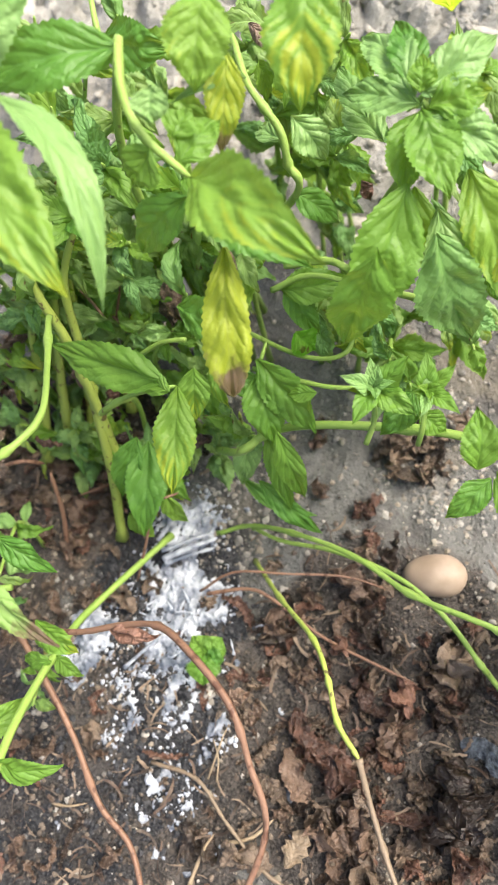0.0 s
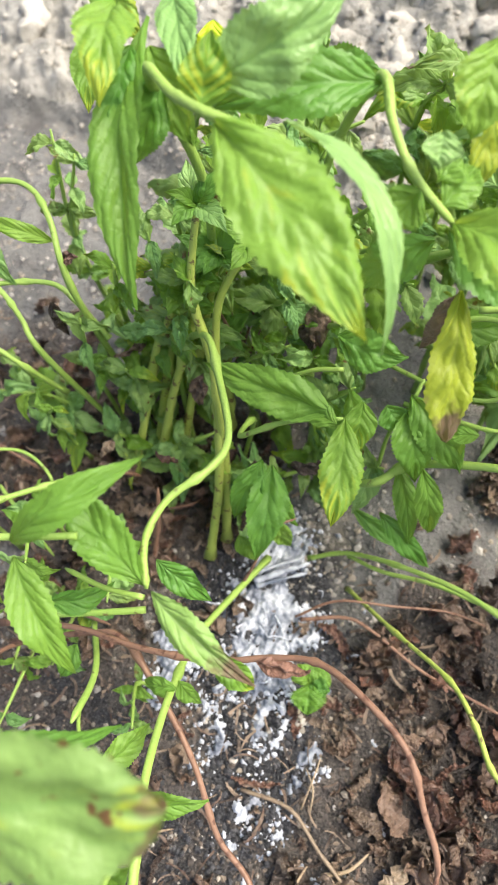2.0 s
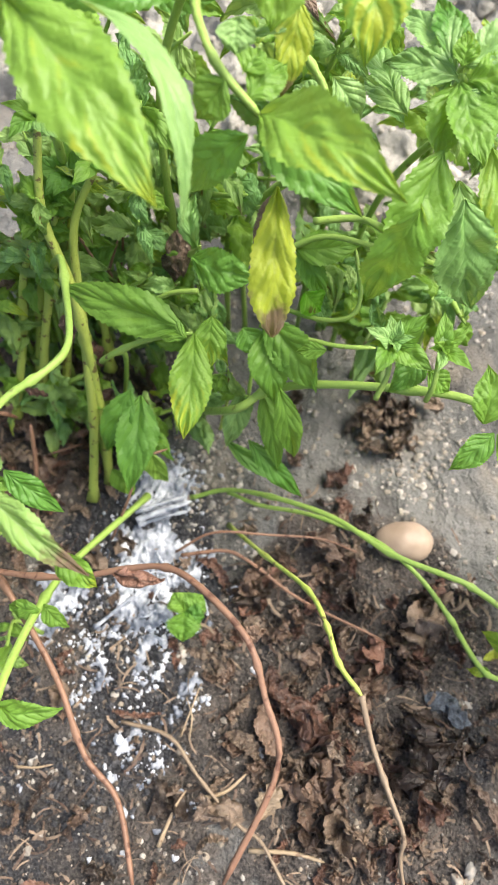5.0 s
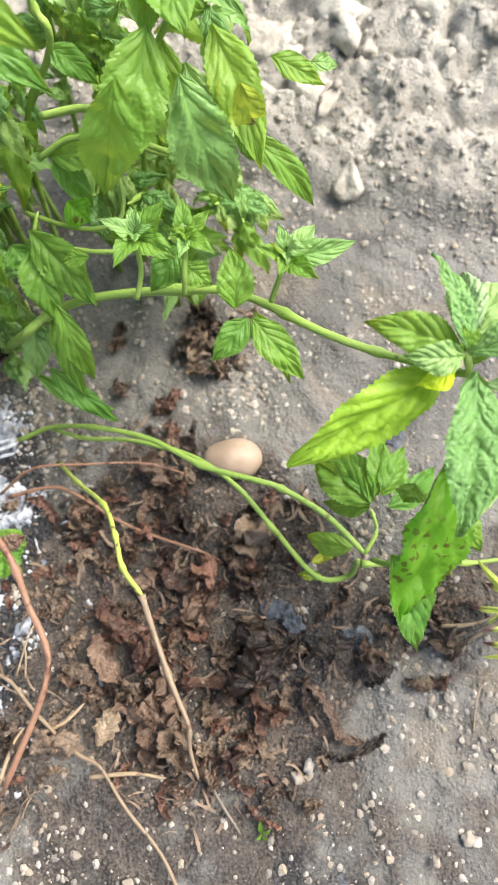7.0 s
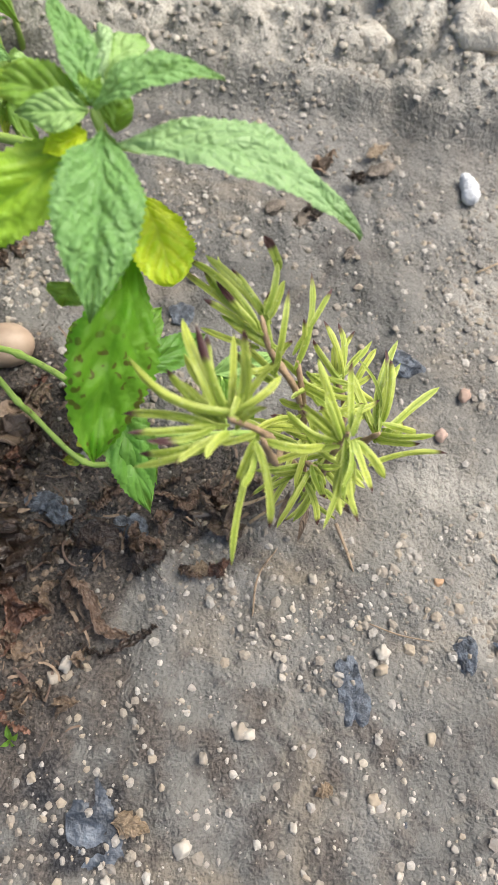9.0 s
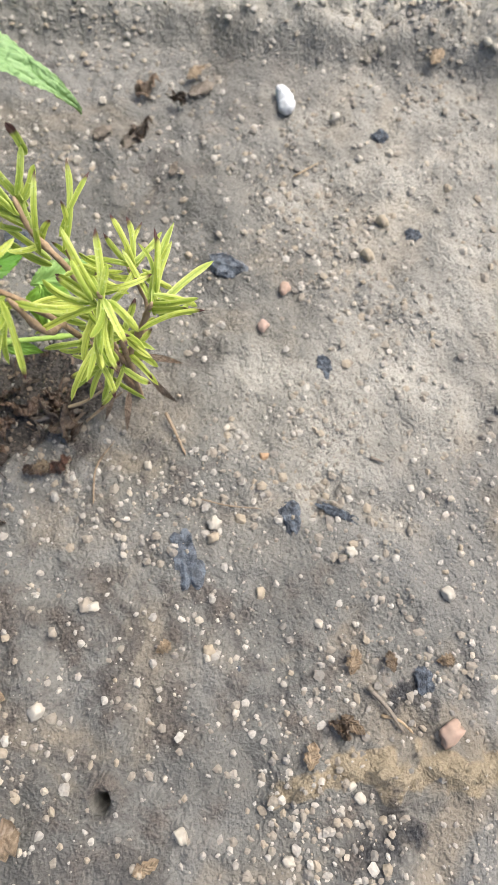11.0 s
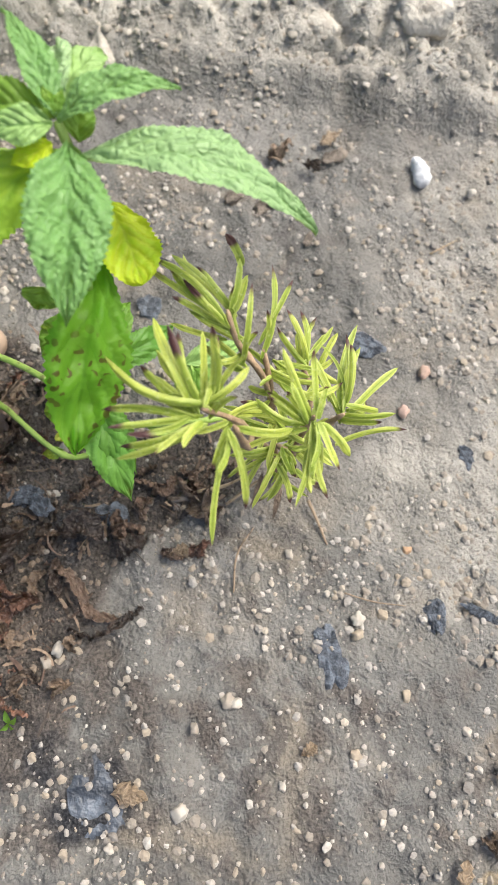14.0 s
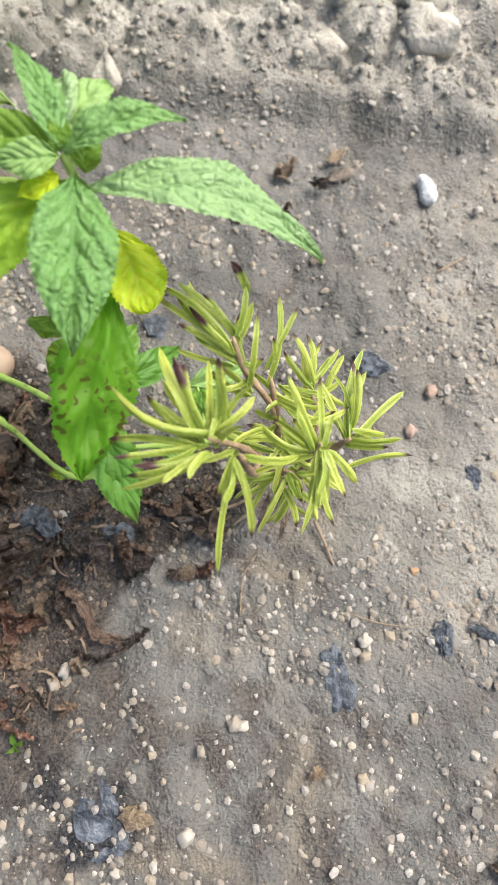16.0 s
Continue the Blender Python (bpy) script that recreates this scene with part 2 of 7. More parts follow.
def soil_material():
    n = Nodes("soil")
    co = n.tree.nodes.new("ShaderNodeTexCoord").outputs["Object"]
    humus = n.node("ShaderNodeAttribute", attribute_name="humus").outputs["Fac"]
    char = n.node("ShaderNodeAttribute", attribute_name="charred").outputs["Fac"]
    rubble = n.node("ShaderNodeAttribute", attribute_name="rubble").outputs["Fac"]
    broad, mid, fine = n.noise(9, 4, where=co), n.noise(60, 5, where=co), n.noise(700, 4, where=co)
    grit = n.cells(420, co)
    color = n.mix(n.ramp(broad, 0.3, 0.7), (0.074, 0.074, 0.07), (0.176, 0.175, 0.166))
    color = n.mix(n.math("MULTIPLY", n.ramp(n.noise(16, 6, where=co, distort=0.8), 0.52, 0.68), 0.7), color, (0.195, 0.165, 0.125))
    color = n.mix(n.math("MULTIPLY", n.ramp(mid, 0.5, 0.78), 0.5), color, (0.17, 0.16, 0.146))
    color = n.mix(n.math("MULTIPLY", n.ramp(n.noise(28, 6, where=co, distort=1.0), 0.53, 0.7), 0.8), color, (0.05, 0.046, 0.044))
    color = n.mix(n.math("MULTIPLY", n.ramp(fine, 0.58, 0.75), 0.45), color, (0.29, 0.28, 0.255))
    color = n.mix(n.math("MULTIPLY", n.ramp(fine, 0.42, 0.28), 0.55), color, (0.042, 0.038, 0.036))
    pale = n.mix(n.ramp(n.noise(35, 5, where=co), 0.35, 0.7), (0.24, 0.233, 0.208), (0.44, 0.425, 0.38))
    pale = n.mix(n.math("MULTIPLY", n.ramp(fine, 0.5, 0.35), 0.5), pale, (0.13, 0.115, 0.09))
    color = n.mix(rubble, color, pale)
    sandy = n.node("ShaderNodeAttribute", attribute_name="sandy").outputs["Fac"]
    color = n.mix(n.ramp(n.math("ADD", sandy, n.math("MULTIPLY", n.math("SUBTRACT", mid, 0.5), 1.6)), 0.35, 0.7), color, n.mix(fine, (0.14, 0.115, 0.08), (0.33, 0.275, 0.19)))
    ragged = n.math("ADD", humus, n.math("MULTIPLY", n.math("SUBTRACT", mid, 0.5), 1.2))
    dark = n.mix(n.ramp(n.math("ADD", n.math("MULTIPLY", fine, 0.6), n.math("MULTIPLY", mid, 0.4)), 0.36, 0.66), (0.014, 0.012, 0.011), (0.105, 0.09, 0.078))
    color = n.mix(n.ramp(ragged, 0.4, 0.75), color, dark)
    ragged = n.math("ADD", char, n.math("MULTIPLY", n.math("SUBTRACT", mid, 0.5), 1.2))
    color = n.mix(n.ramp(ragged, 0.45, 0.75), color, n.mix(n.ramp(fine, 0.4, 0.75), (0.007, 0.008, 0.011), (0.06, 0.06, 0.065)))
    height = n.math("ADD", n.math("MULTIPLY", fine, 0.75), n.math("ADD", n.math("MULTIPLY", mid, 1.6), n.math("ADD", n.math("MULTIPLY", n.noise(210, 5, where=co), 0.8), n.math("MULTIPLY", grit.outputs[0], 0.2))))
    n.relief(height, 0.0026)
    return n.finish(color, 0.62, 0.5)


SOIL = soil_material()


def stone_material(name, colors, bump=0.0008, per_island=False, unit=1.0):
    """unit: metres to one unit of the mesh."""
    n = Nodes(name)
    pick = n.island() if per_island else n.random()
    ramp = n.tree.nodes.new("ShaderNodeValToRGB")
    ramp.color_ramp.interpolation = "CONSTANT"
    for i, c in enumerate(colors):
        e = ramp.color_ramp.elements[i] if i < 2 else ramp.color_ramp.elements.new(0.5)
        e.position = i / len(colors)
        e.color = (*c, 1)
    n.put(ramp.inputs[0], pick)
    color = n.mix(n.math("MULTIPLY", n.ramp(n.noise(260 * unit, 4), 0.4, 0.7), 0.4), ramp.outputs[0], (0.2, 0.165, 0.13))
    n.relief(n.noise(600 * unit, 4), bump)
    return n.finish(color, 0.7, 0.4)


WHITE_GRIT = stone_material("white_grit", [(0.33, 0.31, 0.28), (0.4, 0.38, 0.345), (0.27, 0.255, 0.23), (0.35, 0.32, 0.265), (0.26, 0.25, 0.225)], per_island=True)
GRIT = stone_material("grit", [(0.28, 0.27, 0.25), (0.16, 0.153, 0.143), (0.35, 0.338, 0.31), (0.22, 0.2, 0.17), (0.14, 0.127, 0.115), (0.27, 0.235, 0.185), (0.17, 0.16, 0.145)], per_island=True)
PEBBLE = stone_material("pebble", [(0.36, 0.335, 0.29), (0.26, 0.235, 0.2), (0.37, 0.35, 0.31), (0.29, 0.25, 0.19), (0.2, 0.18, 0.16)], 0.0004, unit=0.003)
PINK = stone_material("pinkish_stone", [(0.33, 0.235, 0.19), (0.36, 0.26, 0.22)], 0.0004, unit=0.004)
ORANGE = stone_material("orange_stone", [(0.34, 0.22, 0.13), (0.32, 0.23, 0.15)], 0.0004, unit=0.004)
RUBBLE = stone_material("rubble_stone", [(0.39, 0.375, 0.33), (0.33, 0.315, 0.275), (0.45, 0.43, 0.38), (0.36, 0.345, 0.3), (0.3, 0.285, 0.25)], 0.002, unit=0.012)
CRUMB = stone_material("humus_crumb", [(0.05, 0.042, 0.037), (0.1, 0.078, 0.062), (0.03, 0.026, 0.024), (0.16, 0.127, 0.098), (0.07, 0.056, 0.046), (0.26, 0.235, 0.2)], per_island=True)


def plain_material(name, a, b, rough, scale=120, bump=0.0006, spec=0.5):
    n = Nodes(name)
    color = n.mix(n.ramp(n.noise(scale, 5), 0.35, 0.7), a, b)
    n.relief(n.noise(scale * 4, 4), bump)
    return n.finish(color, rough, spec)


EGGSTONE = plain_material("tan_pebble", (0.25, 0.185, 0.135), (0.34, 0.26, 0.195), 0.5, 1.2, 0.0001)
CHARCOAL = plain_material("charcoal", (0.02, 0.026, 0.036), (0.11, 0.132, 0.165), 0.4, 1.6, 0.0012)
CHAR_CRUMB = plain_material("charcoal_crumb", (0.012, 0.013, 0.016), (0.06, 0.06, 0.065), 0.5, 300, 0.0008)
ASH = plain_material("white_ash", (0.34, 0.375, 0.44), (0.6, 0.63, 0.68), 0.95, 260, 0.0008, 0.1)
ASH_GREY = plain_material("grey_ash", (0.13, 0.15, 0.19), (0.56, 0.59, 0.64), 0.95, 75, 0.0012, 0.1)
CHALK = plain_material("white_lump", (0.5, 0.52, 0.55), (0.62, 0.64, 0.66), 0.85, 1.0, 0.0008)
BARK = plain_material("bark_flake", (0.09, 0.075, 0.06), (0.2, 0.17, 0.14), 0.8, 1.2, 0.0015)
ROSEWOOD = plain_material("rosemary_wood", (0.22, 0.15, 0.09), (0.4, 0.29, 0.19), 0.7, 200, 0.0005)


# ---- building helpers ----
ORIGIN = {}
rng = random.Random(7)


def thing(name, at, label, category, group="", kind=""):
    ob = new(name)
    ob.empty_display_size = 0.01
    ob.location = at
    ORIGIN[ob.name] = Vector(at)
    return tagged(ob, label, category, group, kind)


def solo(name, data, at, label, category, group="", kind="", rot=(0, 0, 0), size=1.0):
    """A thing that is one mesh."""
    ob = new(name, data)
    ob.location, ob.rotation_euler, ob.scale = at, rot, (size, size, size)
    ORIGIN[ob.name] = Vector(at)
    return tagged(ob, label, category, group, kind)


def part(name, data, parent, at, label=""):
    ob = new(name, data)
    ob.parent = parent
    ob.location = Vector(at) - ORIGIN[parent.name]
    ORIGIN[ob.name] = Vector(at)
    return tagged(ob, label)


def mesh_of(name, bm, material, smooth=True):
    me = bpy.data.meshes.new(name)
    bm.normal_update()
    bm.to_mesh(me)
    bm.free()
    me.materials.append(material)
    if smooth:
        me.polygons.foreach_set("use_smooth", [True] * len(me.polygons))
    return me


def raw_mesh(name, verts, faces, material, smooth=True):
    me = bpy.data.meshes.new(name)
    me.from_pydata(verts, [], faces)
    me.materials.append(material)
    if smooth:
        me.polygons.foreach_set("use_smooth", [True] * len(me.polygons))
    return me


def spline(points, steps=6):
    """A smooth line through points."""
    p = [Vector(q) for q in points]
    p = [p[0] * 2 - p[1]] + p + [p[-1] * 2 - p[-2]]
    line = []
    for i in range(1, len(p) - 2):
        a, b, c, d = p[i - 1], p[i], p[i + 1], p[i + 2]
        for k in range(steps):
            t = k / steps
            line.append(0.5 * (2 * b + (c - a) * t + (2 * a - 5 * b + 4 * c - d) * t * t + (3 * b - a - 3 * c + d) * t ** 3))
    line.append(p[-2].copy())
    return line


def tube(points, r0, r1, material, sides=8, steps=6, rough=0.08, nodes=0, name="stem"):
    """A tapering, slightly uneven stem through points; nodes: how many swollen joints it has."""
    line = spline(points, steps)
    o = line[0].copy()
    bm = bmesh.new()
    rings = []
    ref = Vector((0.3, 0.9, 0.31))
    for i, q in enumerate(line):
        d = (line[min(i + 1, len(line) - 1)] - line[max(i - 1, 0)]).normalized()
        a = d.cross(ref).normalized()
        b = d.cross(a)
        f = i / (len(line) - 1)
        r = 1.0 * (r0 + (r1 - r0) * f)
        r *= 1 + rough * (noise.noise(q * 160) + 0.8 * noise.noise(q * 420))
        if i == len(line) - 1:
            r *= 0.35
        if nodes:
            r *= 1 + 0.45 * max(0.0, 1 - abs((f * nodes + 0.5) % 1 - 0.5) * 14)
        rings.append([bm.verts.new(q - o + (a * math.cos(w) + b * math.sin(w)) * r * (1.12 if k % 2 else 0.96)) for k, w in ((k, 2 * math.pi * k / sides) for k in range(sides))])
    for s, e in zip(rings, rings[1:]):
        for k in range(sides):
            bm.faces.new((s[k], s[(k + 1) % sides], e[(k + 1) % sides], e[k]))
    bm.faces.new(rings[0][::-1])
    bm.faces.new(rings[-1])
    return mesh_of(name, bm, material), o


def smooth(v, a, b):
    t = min(1.0, max(0.0, (v - a) / (b - a)))
    return t * t * (3 - 2 * t)


def blade(length, width, axis, face, droop=0.12, fold=0.25, curl=0.0, wave=0.04, teeth=0.05, rows=18, cols=4, wide_at=0.36, point=1.05, strap=False, sway=0.0, seed=0.0, twist=0.0, quilt=0.0, hang=0.0, name="leaf", material=None):
    """A leaf from its foot at the origin along axis: toothed oval outline, folded along the midrib, arched, edges waved.
    quilt: how far the flesh swells between the side veins; hang: how far the tip bends down."""
    d = axis.normalized()
    side = d.cross(face).normalized()
    up = side.cross(d)
    bm = bmesh.new()
    layer = bm.loops.layers.uv.new("UVMap")
    grid = []
    for i in range(rows + 1):
        f = i / rows
        w = math.sin(f / wide_at * math.pi / 2) ** 0.8 if f < wide_at else max(0.0, math.cos((f - wide_at) / (1 - wide_at) * math.pi / 2)) ** point
        if strap:
            w = min(1.0, (f / 0.16 + 0.25) ** 0.7, max(0.0, (1 - f) / 0.2) ** 0.55)
        w = 0.5 * width * max(0.06 if f < 0.5 else 0.015, w)
        if 1 < i < rows - 1:
            w *= 1 + (teeth if i % 2 else -teeth)
        z = 4 * droop * length * f * (1 - f) - hang * length * max(0.0, f - 0.45) ** 2 * 2
        row = []
        tw = twist * (f - 0.2)
        for k in range(-cols, cols + 1):
            s = k / cols
            x = s * w * (1 + (0.0 if strap else 0.13 * noise.noise(Vector((f * 3.5 + seed, 2.0 if s > 0 else 7.0, seed)))))
            bend = 4 * sway * length * f * (1 - f)
            h = abs(s) * w * fold * (1 - 0.4 * abs(s)) - curl * w * s * s
            h += wave * width * noise.noise(Vector((f * 5 + seed, s * 1.7 + seed * 3, seed)))
            if quilt:
                side_ = abs(s)
                swell = abs(math.cos(math.pi * (6 * f - 2.2 * side_))) ** 0.7 * smooth(side_, 0.0, 0.2) * (1 - 0.6 * side_ ** 3)
                swell += 0.5 * noise.noise(Vector((f * 16 + seed, s * 5, seed * 2)))
                h += quilt * width * 0.075 * swell
            xx, hh = x * math.cos(tw) - h * math.sin(tw), x * math.sin(tw) + h * math.cos(tw)
            row.append((bm.verts.new(d * (f * length) + side * (xx + bend) + up * (z + hh)), (0.5 + 0.5 * s, f)))
        grid.append(row)
    for a, b in zip(grid, grid[1:]):
        for k in range(2 * cols):
            quad = (a[k], a[k + 1], b[k + 1], b[k])
            face_ = bm.faces.new([v for v, _ in quad])
            for loop, (_, uv) in zip(face_.loops, quad):
                loop[layer].uv = uv
    return mesh_of(name, bm, material)


COUNT = [0]


def leaf(parent, foot, tip, width, material=None, face=(0, -0.55, 0.85), label="", **more):
    """A leaf from foot to tip, given in the world, as a part of parent."""
    foot, tip = Vector(foot), Vector(tip)
    COUNT[0] += 1
    seed = COUNT[0] * 0.731
    axis = tip - foot
    rr = random.Random(COUNT[0])
    shape = {"rows": 38, "cols": 8, "quilt": 0.5, "wave": 0.14, "teeth": 0.045, "twist": rr.uniform(-0.3, 0.3), "sway": rr.uniform(-0.05, 0.05)}
    shape.update(more)
    me = blade(axis.length, width, axis, Vector(face), seed=seed, material=material or MINT, **shape)
    return part("leaf", me, parent, foot, label)


def stem(parent, points, r0, r1, material=None, label="", name="stem", **more):
    me, o = tube(points, r0, r1, material or STEM, **more)
    return part(name, me, parent, o, label)


def whorl(parent, at, up, size, n=4, material=None, spread=0.9, r=None):
    """A small shoot tip: n leaves round a point."""
    r = r or rng
    at, up = Vector(at), Vector(up).normalized()
    a = up.cross(Vector((0.2, 1, 0.1))).normalized()
    b = up.cross(a)
    for i in range(n):
        w = 2 * math.pi * (i + r.uniform(-0.2, 0.2)) / n
        out = (a * math.cos(w) + b * math.sin(w)) * spread + up * r.uniform(0.1, 0.9)
        out.normalize()
        L = size * r.uniform(0.65, 1.2)
        leaf(parent, at, at + out * L, L * r.uniform(0.42, 0.56), r.choice(material) if isinstance(material, list) else material,
             face=up + Vector((0, -0.2, 0.3)), droop=r.uniform(0.05, 0.2), fold=r.uniform(0.25, 0.7), rows=18, cols=4, wave=0.16, quilt=0.7, twist=r.uniform(-0.5, 0.5))


def leafy(parent, points, r0, r1, pairs, size, materials, start=0.3, stem_mat=None, seed=1):
    """A side shoot with pairs of small leaves along it."""
    r = random.Random(seed)
    s = stem(parent, points, r0, r1, stem_mat or STEM, nodes=pairs, steps=5)
    line = spline(points, 10)
    for i in range(pairs):
        f = start + (0.97 - start) * i / max(1, pairs - 1)
        k = min(len(line) - 2, int(f * (len(line) - 1)))
        q, d = line[k], (line[k + 1] - line[k]).normalized()
        a = d.cross(Vector((0.3, 1, 0.2)) if i % 2 else Vector((1, 0.1, 0.3))).normalized()
        L = size * r.uniform(0.7, 1.2) * (1 - 0.35 * f)
        for sgn in (-1, 1):
            out = (a * sgn + d * r.uniform(-0.1, 0.5) + Vector((r.uniform(-0.3, 0.3), r.uniform(-0.3, 0.3), r.uniform(-0.5, 0.15)))).normalized()
            leaf(s, q, q + out * L, L * r.uniform(0.36, 0.52), r.choice(materials), face=(r.uniform(-0.4, 0.4), r.uniform(-0.7, -0.1), 0.9), droop=r.uniform(0.02, 0.34),
                 fold=r.uniform(0.2, 1.0), rows=18, cols=4, wave=0.42, curl=r.uniform(-0.3, 0.9), twist=r.uniform(-1.1, 1.1), quilt=0.9, hang=r.uniform(0.0, 0.6), teeth=0.08)
    return s


# ---- ground ----


def bank_depth(x, y):
    """How far a place lies behind the foot of the rubble bank."""
    return (y - 0.33 + 0.58 * x + 0.02 * noise.noise(Vector((x * 9, y * 9, 4)))) / 1.156


def soil_height(x, y):
    d = bank_depth(x, y)
    z = 0.0022 * noise.noise(Vector((x * 14, y * 14, 0))) + 0.0012 * noise.noise(Vector((x * 45, y * 45, 3)))
    if d > -0.005:
        e = max(0.0, d)
        z += 0.011 * smooth(d, -0.004, 0.014) + (0.28 * e if e < 0.35 else 0.098 + 0.1 * (1 - math.exp(-(e - 0.35))))
    return z


def litter(x, y):
    """1 inside the patch of rotting leaves, 0 outside."""
    w = 0.02 * noise.noise(Vector((x * 22, y * 22, 8)))
    a = 1 - smooth(math.hypot((x - 0.04) / 0.095, (y - 0.005) / 0.1) + w * 8, 0.75, 1.1)
    b = 1 - smooth(math.hypot((x - 0.125) / 0.075, (y + 0.012) / 0.028) + w * 8, 0.7, 1.1)
    c = 1 - smooth(math.hypot((x + 0.14) / 0.1, (y - 0.17) / 0.075) + w * 8, 0.7, 1.1)
    e = 1 - smooth(math.hypot((x + 0.07) / 0.11, (y - 0.02) / 0.075) + w * 8, 0.7, 1.1)
    h = 1 - smooth(math.hypot((x + 0.16) / 0.075, (y - 0.07) / 0.09) + w * 8, 0.7, 1.1)
    g = 1 - smooth(math.hypot((x - 0.02) / 0.04, (y - 0.105) / 0.03) + w * 8, 0.7, 1.1)
    m = 1 - smooth(math.hypot((x + 0.2) / 0.085, (y - 0.2) / 0.09) + w * 8, 0.7, 1.1)
    k = 1 - smooth(math.hypot((x + 0.1) / 0.075, (y + 0.03) / 0.06) + w * 8, 0.7, 1.1)
    return max(a, b, c, 0.8 * e, 0.4 * g, 0.75 * h, 0.85 * k, 0.8 * m)


# dark soil patches; the last two only darken the bed's front left
STAINS = [((0.0707, -0.1285, 0.0000), 0.032), ((0.0870, -0.0208, 0.0000), 0.03), ((0.1281, -0.0152, 0.0000), 0.02), ((0.2516, -0.2031, 0.0000), 0.016), ((0.1909, -0.2095, 0.0000), 0.008), ((0.2241, -0.2471, 0.0000), 0.02), ((0.0747, -0.1318, 0.0000), 0.014), ((-0.1250, -0.0350, 0.0000), 0.07), ((-0.1650, 0.0250, 0.0000), 0.05)]


DARK_PATCHES = [((-0.1216, -0.0422, 0.0000), 0.055, 0.85), ((-0.0199, -0.0889, 0.0000), 0.055, 0.8), ((0.0692, -0.1061, 0.0000), 0.07, 0.62), ((-0.1116, -0.0043, 0.0000), 0.05, 0.8), ((0.2178, -0.2445, 0.0000), 0.035, 0.5), ((0.1464, -0.0352, 0.0000), 0.03, 0.55), ((0.1341, -0.1458, 0.0000), 0.11, 0.5), ((0.2000, -0.1600, 0.0000), 0.09, 0.42), ((-0.1500, 0.0100, 0.0000), 0.08, 0.8), ((0.1900, -0.0900, 0.0000), 0.05, 0.4), ((-0.1350, -0.0500, 0.0000), 0.09, 1.0), ((0.0450, -0.0900, 0.0000), 0.055, 0.75), ((-0.1950, 0.0600, 0.0000), 0.08, 0.9)]


def dark_soil(x, y):
    """How dark the soil is: the litter and further dark patches."""
    return max([litter(x, y)] + [k * (1 - smooth(math.hypot(x - p[0], y - p[1]) / q, 0.4, 1.2)) for p, q, k in DARK_PATCHES])


PALE_PATCHES = ((0.2721, -0.0631, 0.0000), 0.085), ((0.3600, 0.0400, 0.0000), 0.12), ((0.4000, -0.0300, 0.0000), 0.12), ((0.3127, -0.0767, 0.0000), 0.07), ((0.0407, 0.1924, 0.0000), 0.04)


def pale_soil(x, y):
    """How far the open soil is blended towards a paler tone."""
    return max(0.55 * (1 - smooth(math.hypot(x - p[0], y - p[1]) / q + 0.3 * noise.noise(Vector((x * 30, y * 30, 9))), 0.2, 1.1)) for p, q in PALE_PATCHES)


def burnt(x, y):
    """1 where the soil is charred round the ash, less in the dark patches of STAINS."""
    w = 0.2 * noise.noise(Vector((x * 40, y * 40, 2)))
    a = 1 - smooth(math.hypot((x + 0.068) / 0.05, (y - 0.085) / 0.05) + w, 0.7, 1.1)
    b = 1 - smooth(math.hypot((x + 0.072) / 0.03, (y - 0.03) / 0.06) + w, 0.7, 1.1)
    c = max(0.62 * (1 - smooth(math.hypot(x - p[0], y - p[1]) / q + w, 0.5, 1.2)) for p, q in STAINS)
    return max(a, b, c)


HOLE = (0.1210, -0.1907, 0.0000)
CRUST = ((0.1926, -0.2114, 0.0000), (0.2560, -0.2308, 0.0000))


def crust(x, y):
    """1 on the ridge of caked sandy soil."""
    a, b = Vector(CRUST[0][:2]), Vector(CRUST[1][:2])
    p = Vector((x, y))
    f = min(1.3, max(0.0, (p - a).dot(b - a) / (b - a).length_squared))
    off = (p - a.lerp(b, f)).length + 0.012 * noise.fractal(Vector((x * 55, y * 55, 3)), 0.7, 2.2, 3)
    return 1 - smooth(off, 0.001, 0.012)


def fine_height(x, y):
    z = soil_height(x, y)
    if not (-0.38 < x < 0.56 and -0.34 < y < 0.67):
        return z
    z += 0.0028 * noise.fractal(Vector((x * 70, y * 70, 1)), 0.6, 2.3, 4) + 0.0025 * noise.noise(Vector((x * 32, y * 32, 12)))
    d = smooth(bank_depth(x, y), -0.002, 0.03)
    if d > 0:
        w = Vector((x, y, 0)) + 0.012 * noise.noise_vector(Vector((x * 30, y * 30, 2)))
        big = noise.voronoi(Vector((w.x * 24, w.y * 24, 0.5)))[0]
        small = noise.voronoi(Vector((w.x * 62, w.y * 62, 1.5)))[0]
        z += d * (0.008 * smooth(big[1] - big[0], 0.0, 0.35) + 0.004 * smooth(small[1] - small[0], 0.0, 0.4) - 0.006 + 0.0032 * noise.fractal(Vector((x * 60, y * 60, 5)), 0.6, 2.2, 4))
    z += 0.0016 * litter(x, y) * noise.noise(Vector((x * 190, y * 190, 6)))
    c = crust(x, y)
    z += c * (0.004 + 0.007 * noise.fractal(Vector((x * 110, y * 110, 7)), 0.6, 2.2, 4))
    h = math.hypot(x - HOLE[0], y - HOLE[1])
    z -= 0.03 * (1 - smooth(h, 0.0012, 0.0048))
    return z


